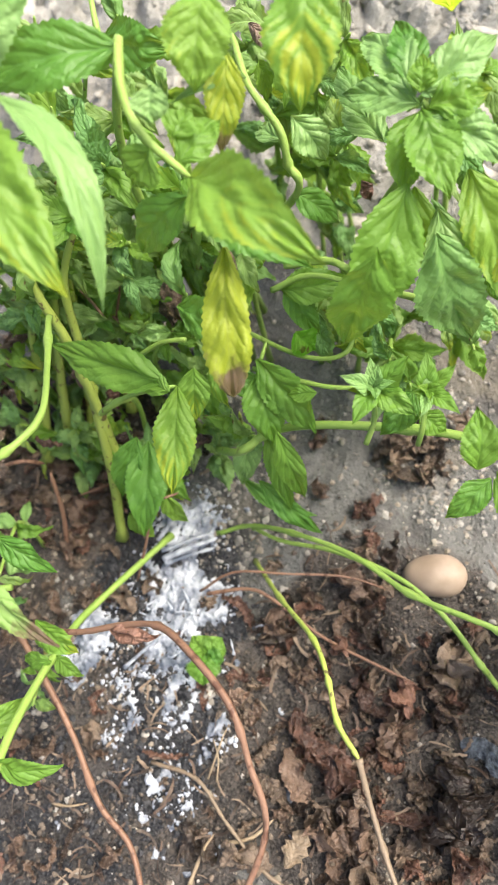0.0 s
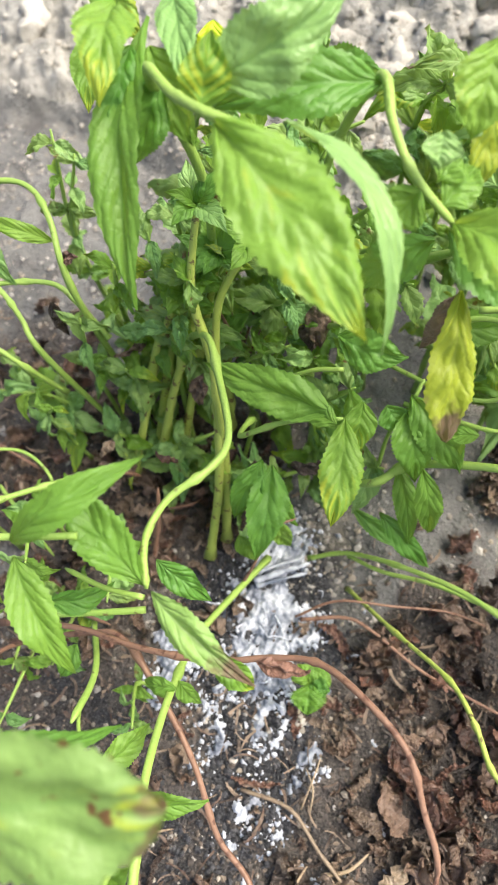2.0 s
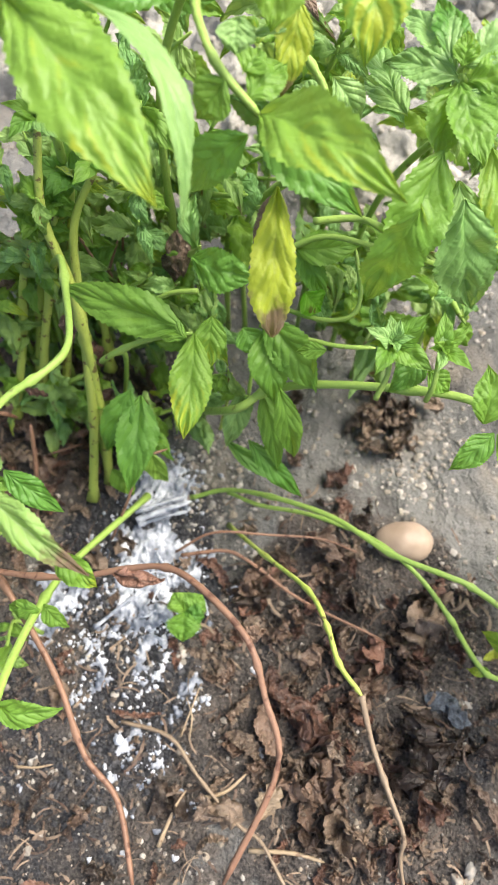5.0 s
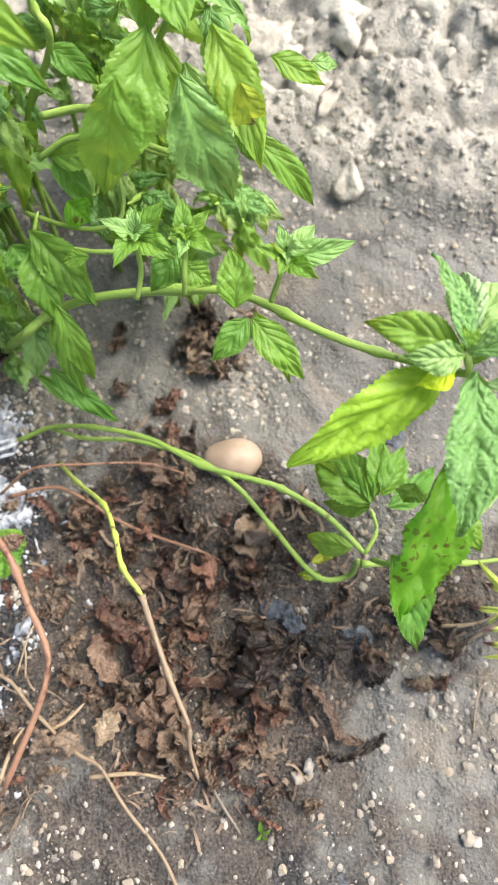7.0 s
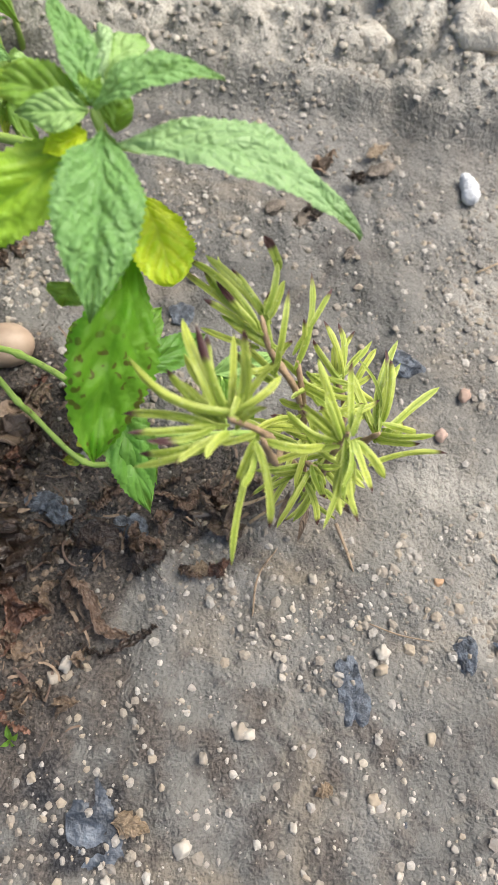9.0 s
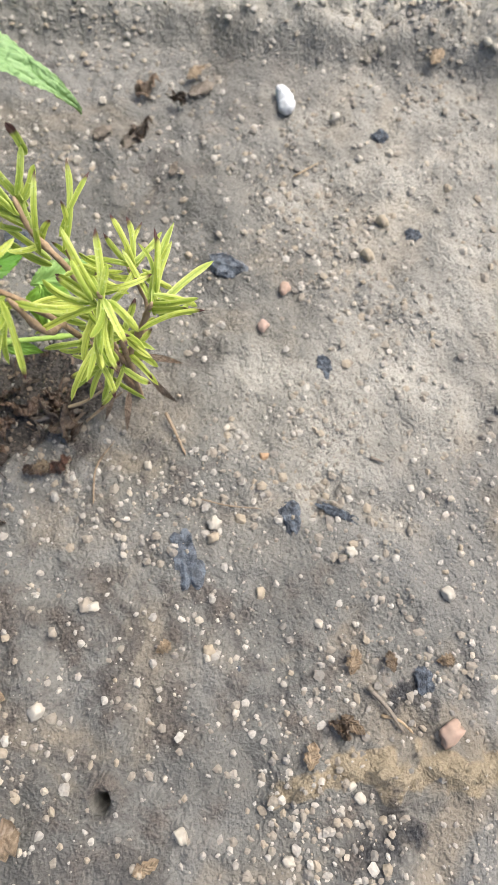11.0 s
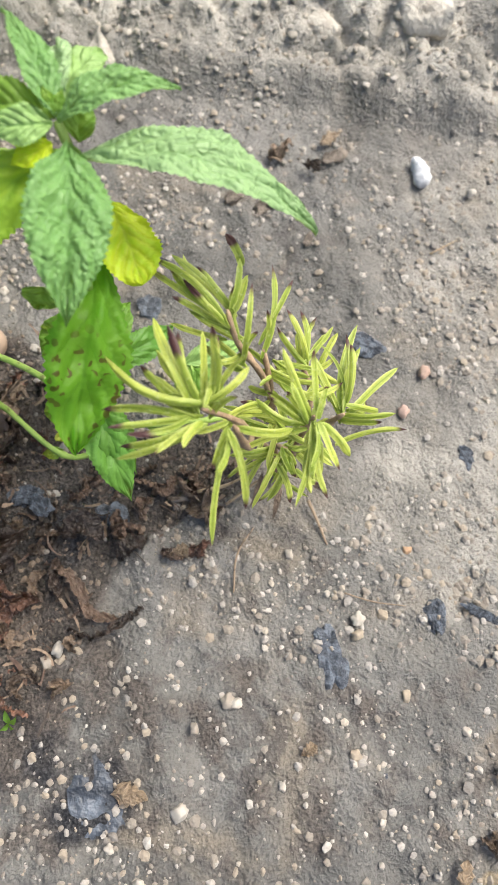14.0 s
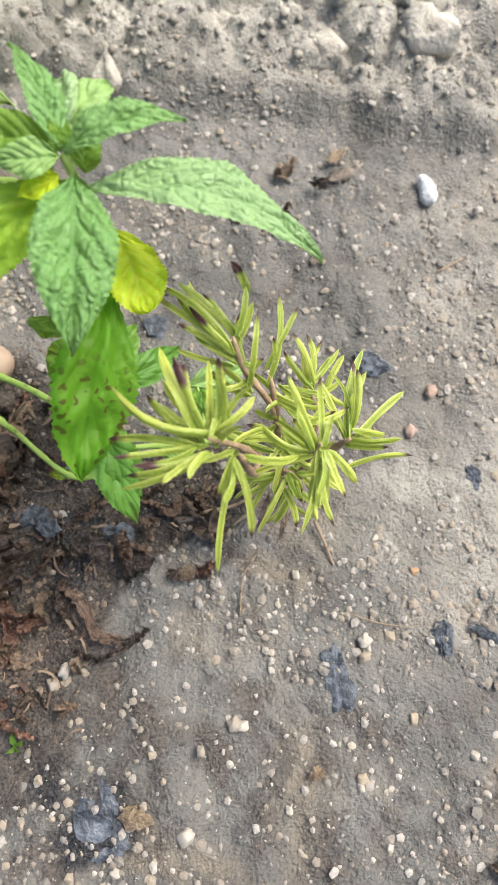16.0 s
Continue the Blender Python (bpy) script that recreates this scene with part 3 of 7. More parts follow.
def build_ground():
    near_x, near_y = np.linspace(-0.37, 0.55, 400), np.linspace(-0.33, 0.66, 430)
    out = np.array([0.02, 0.05, 0.12, 0.3, 0.8, 2, 6, 20, 60, 200])
    xs = np.concatenate([near_x[0] - out[::-1], near_x, near_x[-1] + out])
    ys = np.concatenate([near_y[0] - out[::-1], near_y, near_y[-1] + out])
    nx, ny = len(xs), len(ys)
    verts = [(x, y, fine_height(x, y)) for y in ys for x in xs]
    faces = [(j * nx + i, j * nx + i + 1, (j + 1) * nx + i + 1, (j + 1) * nx + i) for j in range(ny - 1) for i in range(nx - 1)]
    me = raw_mesh("ground", verts, faces, SOIL)
    # humus also holds the dark soil patches, rubble the bank and the pale patches
    for key, rule in (("sandy", crust), ("humus", dark_soil), ("charred", burnt), ("rubble", lambda x, y: max(smooth(bank_depth(x, y), -0.015, 0.04), pale_soil(x, y)))):
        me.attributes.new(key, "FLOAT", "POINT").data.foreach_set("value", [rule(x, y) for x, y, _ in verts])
    tagged(new("ground", me), "dry grey-brown garden soil with grit and humus", "soil", kind="structure")


build_ground()

ICO = bmesh.new()
bmesh.ops.create_icosphere(ICO, subdivisions=1, radius=1.0)
ICO_V = np.array([v.co[:] for v in ICO.verts])
ICO_F = np.array([[v.index for v in f.verts] for f in ICO.faces])
ICO.free()


def grains(name, spots, material, label, category, flat=(0.5, 0.9), seed=3, smooth_shade=False):
    """Many small uneven grains as one mesh; spots: rows of x, y, z, radius."""
    g = np.random.RandomState(seed)
    n = len(spots)
    spots = np.array(spots)
    v = ICO_V[None] * (1 + g.uniform(-0.28, 0.28, (n, len(ICO_V), 1)))
    v = v * np.stack([g.uniform(0.75, 1.3, n), g.uniform(0.75, 1.3, n), g.uniform(*flat, n)], -1)[:, None]
    w = g.uniform(0, 2 * np.pi, n)
    c, s = np.cos(w)[:, None], np.sin(w)[:, None]
    v = np.stack([v[..., 0] * c - v[..., 1] * s, v[..., 0] * s + v[..., 1] * c, v[..., 2]], -1)
    v = v * spots[:, None, 3:] + spots[:, None, :3]
    f = ICO_F[None] + (np.arange(n) * len(ICO_V))[:, None, None]
    me = raw_mesh(name, v.reshape(-1, 3).tolist(), f.reshape(-1, 3).tolist(), material, smooth_shade)
    return tagged(new(name, me), label, category, kind="stuff")


def scatter(n, rule, low, high, power=2.5, seed=1, box=(-0.33, 0.5, -0.3, 0.55), sink=0.3):
    r = random.Random(seed)
    spots = []
    while len(spots) < n:
        x, y = r.uniform(box[0], box[1]), r.uniform(box[2], box[3])
        if r.random() < rule(x, y):
            q = low + (high - low) * r.random() ** power
            spots.append((x, y, fine_height(x, y) + q * (0.5 - sink), q))
    return spots


def patchy(x, y):
    return 0.2 + 0.8 * smooth(noise.noise(Vector((x * 18, y * 18, 11))), -0.3, 0.5)


grains("grit", scatter(17000, lambda x, y: patchy(x, y) ** 1.8 * (1 - 0.8 * litter(x, y)) * (1 - 0.7 * smooth(bank_depth(x, y), 0, 0.05)), 0.0004, 0.0022, 2.4, 5, (-0.3, 0.46, -0.29, 0.45), 0.45), GRIT, "pale grit grains strewn over the soil", "grit")
grains("white_grit", scatter(9000, lambda x, y: patchy(x + 3, y) ** 2 * (1 - 0.75 * dark_soil(x, y)) * (1 - 0.85 * smooth(bank_depth(x, y), 0, 0.05)), 0.00035, 0.0017, 2.6, 6, (-0.3, 0.46, -0.29, 0.45)), WHITE_GRIT, "white and cream grit grains strewn over the soil", "grit", seed=13)
grains("humus_crumb", scatter(9000, lambda x, y: litter(x, y) ** 2, 0.0004, 0.0016, 2.6, 9, (-0.26, 0.22, -0.12, 0.27)), CRUMB, "dark rotted crumbs and chips in the leaf litter", "humus")


def rock_mesh(name, material, seed, squash=0.7, lumps=0.25, sub=2, sharp=False, cuts=0):
    """An uneven stone; cuts: how many flat broken faces it has."""
    bm = bmesh.new()
    bmesh.ops.create_icosphere(bm, subdivisions=sub, radius=1.0)
    for v in bm.verts:
        k = 1 + lumps * noise.noise(v.co * 1.3 + Vector((seed, 0, 0))) + 0.4 * lumps * noise.noise(v.co * 3.1 + Vector((0, seed, 0))) + (0.16 * lumps * noise.noise(v.co * 8 + Vector((0, 0, seed))) if sub > 2 else 0)
        v.co = v.co * k
    rr = random.Random(seed)
    for _ in range(cuts):
        d = Vector((rr.gauss(0, 1), rr.gauss(0, 1), rr.gauss(0, 1))).normalized()
        off = rr.uniform(0.62, 0.88)
        for v in bm.verts:
            v.co -= d * max(0.0, v.co.dot(d) - off)
    for v in bm.verts:
        v.co = Vector((v.co.x, v.co.y * 0.85, v.co.z * squash))
    return mesh_of(name, bm, material, not sharp)


# loose pebbles
PEBBLES = [rock_mesh("pebble", PEBBLE, 2.7 * i, 0.75, 0.5, 3, cuts=9) for i in range(6)]
r = random.Random(12)
for i in range(340):
    x, y = r.uniform(-0.2, 0.42), r.uniform(-0.27, 0.22)
    if r.random() < 0.85 * litter(x, y) or bank_depth(x, y) > 0.0:
        continue
    if r.random() < 0.5 * dark_soil(x, y):
        continue
    q = 0.0012 + 0.0019 * r.random() ** 2.2
    solo("pebble", PEBBLES[i % 6], (x, y, fine_height(x, y) + q * 0.25), "small pale weathered pebble on the soil", "pebble", "pebbles", rot=(r.uniform(-0.4, 0.4), r.uniform(-0.4, 0.4), r.uniform(0, 6)), size=q)
for p, q in (((0.2020, -0.1018, 0.0020), 0.0034), ((0.1995, -0.1074, 0.0020), 0.0032), ((0.1072, -0.1487, 0.0020), 0.0042), ((0.1379, -0.1156, 0.0020), 0.0034), ((0.0762, -0.0723, 0.0040), 0.0035),
             ((0.1408, -0.1169, 0.0020), 0.003), ((-0.0115, -0.1028, 0.0020), 0.0036), ((0.0012, -0.1082, 0.0020), 0.003), ((0.3435, 0.0884, 0.0020), 0.0032), ((0.0700, -0.0763, 0.0020), 0.0036), ((0.1218, -0.1209, 0.0020), 0.0026),
             ((0.1810, -0.1517, 0.0020), 0.0028), ((0.1473, -0.2133, 0.0020), 0.0036), ((0.2855, -0.1674, 0.0020), 0.0036), ((0.2538, -0.1352, 0.0020), 0.0028), ((0.1833, -0.0654, 0.0020), 0.0026), ((0.3232, 0.0007, 0.0020), 0.0038), ((0.3388, 0.0164, 0.0020), 0.0038)):
    solo("pebble", PEBBLES[int(q * 1e5) % 6], p, "pale weathered pebble lying on the soil", "pebble", "pebbles", rot=(0.2, 0.1, q * 3000), size=q)
for p, q, m, lab in (((0.2585, -0.0178, 0.0030), 0.0034, PINK, "pinkish pebble on the bare soil"), ((0.2767, -0.0015, 0.0020), 0.0036, PINK, "flat brick-pink pebble on the soil"), ((0.2345, -0.0802, 0.0010), 0.0023, ORANGE, "small orange stone chip on the soil"),
                     ((0.2617, -0.2177, 0.0030), 0.006, PINK, "red-brown stone chip at the edge of a crust"), ((-0.0479, 0.0333, 0.0020), 0.0036, PEBBLE, "cream pebble beside the ash")):
    solo("pebble", rock_mesh("pebble", m, q * 900, 0.65, 0.5, 3, cuts=8), p, lab, "pebble", "pebbles", rot=(0, 0.1, 0.4), size=q)

# the smooth egg-shaped stone
EGG_AT = (0.0716, 0.0778, 0.0070)
egg = rock_mesh("egg_shaped_stone", EGGSTONE, 3.3, 0.62, 0.05, 4)
for v in egg.vertices:
    v.co.y *= 0.8 + 0.1 * v.co.x
solo("egg_shaped_stone", egg, EGG_AT, "smooth tan egg-shaped stone half under green runners", "stone", rot=(0.1, 0.05, -0.12), size=0.0158)

# rubble of the bank
ROCKS = [rock_mesh("rubble_stone", RUBBLE, 4.1 * i + 1, 0.7, 0.9, 3, cuts=10) for i in range(7)]
r = random.Random(21)
placed = 0
while placed < 260:
    x, y = r.uniform(-0.36, 0.5), r.uniform(0.08, 0.66)
    d = bank_depth(x, y)
    if not 0.005 < d < 0.24 or r.random() > 0.25 + 6 * d:
        continue
    q = 0.004 + 0.02 * r.random() ** 2.6
    placed += 1
    solo("rubble_stone", ROCKS[placed % 7], (x, y, fine_height(x, y) - q * 0.3), "weathered grey-beige stone set in the earthen bank", "stone", "rubble stones", rot=(r.uniform(-0.6, 0.6), r.uniform(-0.6, 0.6), r.uniform(0, 6)), size=q)

def on_bank(x, y):
    return smooth(bank_depth(x, y), -0.01, 0.04)


RUBBLE_BIT = stone_material("rubble_bit", [(0.33, 0.315, 0.27), (0.27, 0.255, 0.22), (0.38, 0.36, 0.31), (0.3, 0.285, 0.245), (0.23, 0.22, 0.19)], per_island=True)
grains("rubble_bit", scatter(6500, on_bank, 0.0005, 0.003, 3.0, 15, (-0.36, 0.5, 0.06, 0.66), 0.3), RUBBLE_BIT, "small grey stones and crumbs on the bank", "rubble", (0.5, 0.95), 4, True)

# ---- ash and charcoal ----
ASH_HEAPS = [((-0.0552, 0.1205, 0.0000), 0.026, 1.0), ((-0.0657, 0.0880, 0.0000), 0.03, 1.0), ((-0.0433, 0.0782, 0.0000), 0.017, 0.9), ((-0.0666, 0.0596, 0.0000), 0.03, 1.0), ((-0.1097, 0.0710, 0.0000), 0.019, 0.95), ((-0.1198, 0.0530, 0.0000), 0.014, 0.8),
             ((-0.0920, 0.0350, 0.0000), 0.02, 0.55), ((-0.0647, 0.0297, 0.0000), 0.022, 0.55), ((-0.0454, 0.0158, 0.0000), 0.013, 0.6), ((-0.0730, -0.0102, 0.0000), 0.026, 0.46), ((-0.0483, -0.0344, 0.0000), 0.009, 0.5), ((-0.1006, 0.0155, 0.0000), 0.013, 0.42)]


def ash_cover(x, y):
    """How thickly ash lies, before it is broken into islands."""
    return max(k * (1 - smooth(math.hypot(x - p[0], y - p[1]) / q, 0.3, 1.15)) for p, q, k in ASH_HEAPS)


def ash_rule(x, y):
    return ash_cover(x, y) * smooth(noise.noise(Vector((x * 75, y * 75, 5))), -0.25, 0.3)


def ash_bed():
    """Powdery ash in broken islands over the hollow."""
    xs, ys = np.linspace(-0.14, -0.01, 230), np.linspace(-0.06, 0.15, 340)
    nx = len(xs)
    verts, thick = [], []
    for y in ys:
        for x in xs:
            k = noise.fractal(Vector((x * 120, y * 120, 9)), 0.7, 2.1, 4)
            c = ash_cover(x, y)
            h = 1.05 * c + (0.75 - 0.2 * c) * k - 0.62
            u, v = 0.6 * x + 0.8 * y, 0.8 * x - 0.6 * y
            h += 0.3 * c * noise.noise(Vector((u * 70, v * 420, 4)))
            verts.append((x, y, soil_height(x, y) + 0.0004 + 0.0075 * max(-0.15, min(h, 0.7)) + 0.0012 * noise.noise(Vector((x * 420, y * 420, 2)))))
            thick.append(h > -0.02)
    faces = []
    for j in range(len(ys) - 1):
        for i in range(nx - 1):
            q = (j * nx + i, j * nx + i + 1, (j + 1) * nx + i + 1, (j + 1) * nx + i)
            if any(thick[k] for k in q):
                faces.append(q)
    me = raw_mesh("ash_crust", verts, faces, ASH_GREY)
    tagged(new("ash_crust", me), "powdery grey-white ash in a charred hollow", "ash", kind="stuff")


ash_bed()
grains("ash_flake", scatter(2000, ash_rule, 0.0003, 0.0015, 2.6, 31, (-0.14, -0.01, -0.06, 0.15), 0.2), ASH, "white powdery ash flakes on charred soil", "ash", (0.5, 1.0), 8, True)
grains("charcoal_crumb", scatter(2600, burnt, 0.0004, 0.0019, 2.2, 33, (-0.135, -0.015, -0.04, 0.145), 0.2), CHAR_CRUMB, "black charcoal crumbs round the ash", "charcoal", (0.5, 1.0), 9)
r = random.Random(40)
for i in range(22):
    x, y = -0.06 + r.gauss(0, 0.016), 0.084 + r.gauss(0, 0.018)
    w, L = r.uniform(-0.6, 2.2), r.uniform(0.002, 0.006)
    z = soil_height(x, y) + r.uniform(0.004, 0.009)
    d = Vector((math.cos(w), math.sin(w), r.uniform(-0.15, 0.15))) * L
    me, o = tube([Vector((x, y, z)) - d, Vector((x + r.uniform(-0.002, 0.002), y + r.uniform(-0.002, 0.002), z + 0.0015)), Vector((x, y, z)) + d], r.uniform(0.0005, 0.001), 0.0003, ASH_GREY if i % 2 else ASH, 6, 5, 0.7, name="ash_twig")
    solo("ash_twig", me, o, "thin twig burnt to white ash", "twig", "burnt twigs")


for a, b, q in (((-0.0910, 0.0491, 0.0060), (-0.0703, 0.0625, 0.0100), 0.0011), ((-0.0678, 0.1027, 0.0080), (-0.0377, 0.1111, 0.0060), 0.0017), ((-0.0666, 0.1001, 0.0080), (-0.0396, 0.1059, 0.0060), 0.0013), ((-0.0681, 0.1069, 0.0090), (-0.0407, 0.1140, 0.0060), 0.0012)):
    me, o = tube([a, Vector(a).lerp(Vector(b), 0.5) + Vector((0.001, 0.0, 0.002)), b], q, q * 0.6, ASH_GREY, 7, 6, 0.5, name="ash_twig")
    solo("ash_twig", me, o, "stalk burnt to grey-white ash", "twig", "burnt twigs")


def slab_shape(length, seed, flat):
    bm = bmesh.new()
    bmesh.ops.create_icosphere(bm, subdivisions=3, radius=1.0)
    for v in bm.verts:
        c = v.co.copy()
        k = 1 + 0.55 * noise.noise(c * 1.4 + Vector((seed * 3, 0, 0))) + 0.2 * noise.cell(c * 2.3 + Vector((0, seed, 0)))
        groove = 0.2 * noise.noise(Vector((c.x * 4, c.y * 0.8, seed)))
        v.co = Vector((c.x * k, c.y * k * length, max(-0.8, min(0.75, c.z * 1.5)) * flat * (0.85 + 0.4 * noise.noise(c * 2)) + groove * flat))
    return bm


def charcoal_piece(at, size, length, turn, seed, label, flat=0.45):
    """A broken, cracked slab of charcoal, half sunk in the soil."""
    bm = slab_shape(length, seed, flat)
    me = mesh_of("charcoal_piece", bm, CHARCOAL, False)
    return solo("charcoal_piece", me, at, label, "charcoal", "charcoal pieces", rot=(0.06, -0.08, turn), size=size)


charcoal_piece((0.1849, -0.1127, 0.0010), 0.0064, 2.1, -0.22, 1.0, "bluish-black charcoal slab sunk in bare soil")
charcoal_piece((0.0788, -0.1359, -0.0020), 0.015, 1.0, 1.2, 2.0, "broad flat charcoal patch sunk in the soil", 0.16)
charcoal_piece((0.2554, -0.1170, 0.0005), 0.0022, 4.6, 0.75, 3.0, "thin curved charcoal splinter on the soil")
charcoal_piece((0.2354, -0.1113, 0.0010), 0.005, 1.4, -0.1, 4.0, "small charcoal bit beside a splinter")
charcoal_piece((0.1869, -0.1643, 0.0000), 0.0036, 1.0, 0.4, 5.0, "tiny blue-black charcoal bit among grit")
charcoal_piece((0.3513, 0.0037, 0.0010), 0.0032, 1.3, 1.3, 6.0, "charcoal bit lying among white pebbles")
charcoal_piece((0.2605, -0.1956, 0.0010), 0.0036, 1.4, -0.4, 7.0, "charred bit at the edge of a soil crust")
charcoal_piece((0.3620, 0.0673, 0.0010), 0.0035, 1.2, 1.0, 8.0, "charcoal bit near the foot of the bank")
charcoal_piece((0.0839, -0.0086, 0.0040), 0.004, 1.4, 0.5, 9.0, "charcoal bit in the dark litter")
charcoal_piece((0.1128, -0.0223, 0.0000), 0.005, 1.3, 0.9, 10.0, "charcoal slab in the dark litter")
charcoal_piece((0.1579, 0.0751, 0.0010), 0.006, 1.0, 1.4, 11.0, "dark charcoal bit on the soil behind the rosemary")
charcoal_piece((0.2782, -0.0481, 0.0010), 0.0034, 1.5, 0.0, 12.0, "tiny charcoal bit on bare soil")
charcoal_piece((0.2535, 0.0219, 0.0020), 0.006, 1.5, 0.9, 13.0, "dark rotten wood bit behind the rosemary", 0.7)
charcoal_piece((0.0779, -0.0021, 0.0020), 0.0045, 1.4, 1.4, 14.0, "blue-black charcoal bit in the leaf litter")

# white lump by the bank: two joined nodules
bm = bmesh.new()
for c, k in (((0, 0, 0), 1.0), ((-0.15, 0.8, 0.1), 0.92), ((-0.4, 1.5, 0.1), 0.85), ((-0.7, 2.1, 0.08), 0.66)):
    g = bmesh.ops.create_icosphere(bm, subdivisions=3, radius=k)
    for v in g["verts"]:
        v.co = v.co * (1 + 0.15 * noise.noise(v.co * 2 + Vector(c))) + Vector(c)
solo("white_lump", mesh_of("white_lump", bm, CHALK), (0.3212, 0.1045, 0.0030), "knobbly white chalky lump at the foot of the bank", "stone", rot=(0, 0, -0.4), size=0.0048)

# ---- dead leaves ----
def dead_leaf(seed, material, length=0.026):
    """A withered, crumpled leaf."""
    rr = random.Random(seed)
    me = blade(length, length * rr.uniform(0.4, 0.65), Vector((1, 0, 0)), Vector((0, 0, 1)), droop=rr.uniform(-0.1, 0.25), fold=rr.uniform(0.2, 1.6), curl=rr.uniform(-1.6, 1.6), wave=0.6, rows=32, cols=8, seed=seed * 1.7, twist=rr.uniform(-2.4, 2.4), name="dead_leaf", material=material)
    for v in me.vertices:
        q = v.co * 140 + Vector((seed, seed * 2, 0))
        v.co += Vector((noise.noise(q), noise.noise(q + Vector((9, 0, 0))), noise.noise(q + Vector((0, 9, 0))))) * 0.005
        v.co += Vector((noise.noise(q * 3), noise.noise(q * 3 + Vector((5, 0, 0))), noise.noise(q * 3 + Vector((0, 5, 0))))) * 0.0021
        c = v.co.x - length / 2
        v.co.x, v.co.z = length / 2 + c * (1 - 6 * abs(v.co.z) * abs(c) / length), v.co.z
    return me


PILE = {"verts": [], "faces": [], "slots": [], "materials": []}


def pile(me, m):
    """Adds a withered leaf to the joined rest of the litter."""
    base, material = len(PILE["verts"]), me.materials[0]
    if material not in PILE["materials"]:
        PILE["materials"].append(material)
    slot = PILE["materials"].index(material)
    PILE["verts"] += [tuple(m @ v.co) for v in me.vertices]
    for f in me.polygons:
        PILE["faces"].append([base + i for i in f.vertices])
        PILE["slots"].append(slot)


DEAD_DARK = [dead_leaf(i + 31, DRY_DARK, 0.015 + 0.003 * i) for i in range(4)]
DEAD = [dead_leaf(i + 1, (DRY, DRY_TAN, DRY_TAN, DRY, DRY_RED, DRY, DRY_TAN)[i % 7], 0.017 + 0.013 * ((i * 37) % 11) / 11) for i in range(14)]
r = random.Random(50)
n = 0
while n < 250:
    x, y = r.uniform(-0.28, 0.2), r.uniform(-0.1, 0.29)
    if r.random() > litter(x, y) ** 2 * (1 - 0.9 * ash_rule(x, y)) * (1 - 0.75 * burnt(x, y)) * (0.45 if x < -0.02 and y < 0.06 else 0.45 if x > 0.085 else 1) or math.hypot(x - EGG_AT[0], y - EGG_AT[1]) < 0.02:
        continue
    n += 1
    me = DEAD_DARK[n % 4] if x > 0.095 and y < 0.06 else DEAD[n % 14]
    at, turn, q = (x, y, soil_height(x, y) + r.uniform(0.0015, 0.007)), (r.uniform(-0.7, 0.7), r.uniform(-0.6, 0.5), r.uniform(0, 6.28)), 0.3 + 0.7 * r.random() ** 1.6
    if n > 140:
        pile(me, Matrix.LocRotScale(at, Euler(turn), (0.8 * q, 0.8 * q, 0.8 * q)))
    else:
        solo("dead_leaf", me, at, "crumpled brown withered mint leaf in the litter", "dead leaf", "dead leaves", rot=turn, size=q)
shreds, shred_faces = [], []
for i in range(3600):
    x, y = r.uniform(-0.28, 0.2), r.uniform(-0.1, 0.29)
    if r.random() > litter(x, y) * (1 - 0.9 * ash_rule(x, y)) or math.hypot(x - EGG_AT[0], y - EGG_AT[1]) < 0.018:
        continue
    at = Vector((x, y, soil_height(x, y) + r.uniform(0.0005, 0.005)))
    turn = Euler((r.uniform(-0.5, 0.5), r.uniform(-0.5, 0.5), r.uniform(0, 6.28))).to_matrix()
    L, w, bow, tw = r.uniform(0.004, 0.013), r.uniform(0.0002, 0.0009), r.uniform(-2.2, 2.2), r.uniform(-2, 2)
    base = len(shreds)
    for k in range(7):
        f = k / 6 - 0.5
        c = Vector((math.sin(f * bow) / (abs(bow) + 0.3) * L * 1.6, (1 - math.cos(f * bow)) * L * 0.5, abs(f) * r.uniform(0, 0.1) * L))
        across = Vector((-math.sin(f * bow), math.cos(f * bow) * math.cos(tw * f), math.sin(tw * f) + 0.3)) * w * r.uniform(0.5, 1.2)
        shreds.append(tuple(at + turn @ (c + across)))
        shreds.append(tuple(at + turn @ (c - across)))
    for k in range(6):
        q = base + k * 2
        shred_faces.append((q, q + 1, q + 3, q + 2))
LITTER_SHRED = stone_material("litter_shred", [(0.05, 0.035, 0.027), (0.11, 0.074, 0.053), (0.075, 0.046, 0.034), (0.21, 0.155, 0.11), (0.035, 0.027, 0.023), (0.15, 0.085, 0.058)], per_island=True)
tagged(new("leaf_litter", raw_mesh("leaf_litter", shreds, shred_faces, LITTER_SHRED)), "shredded brown leaf litter on dark humus", "leaf litter", kind="stuff")
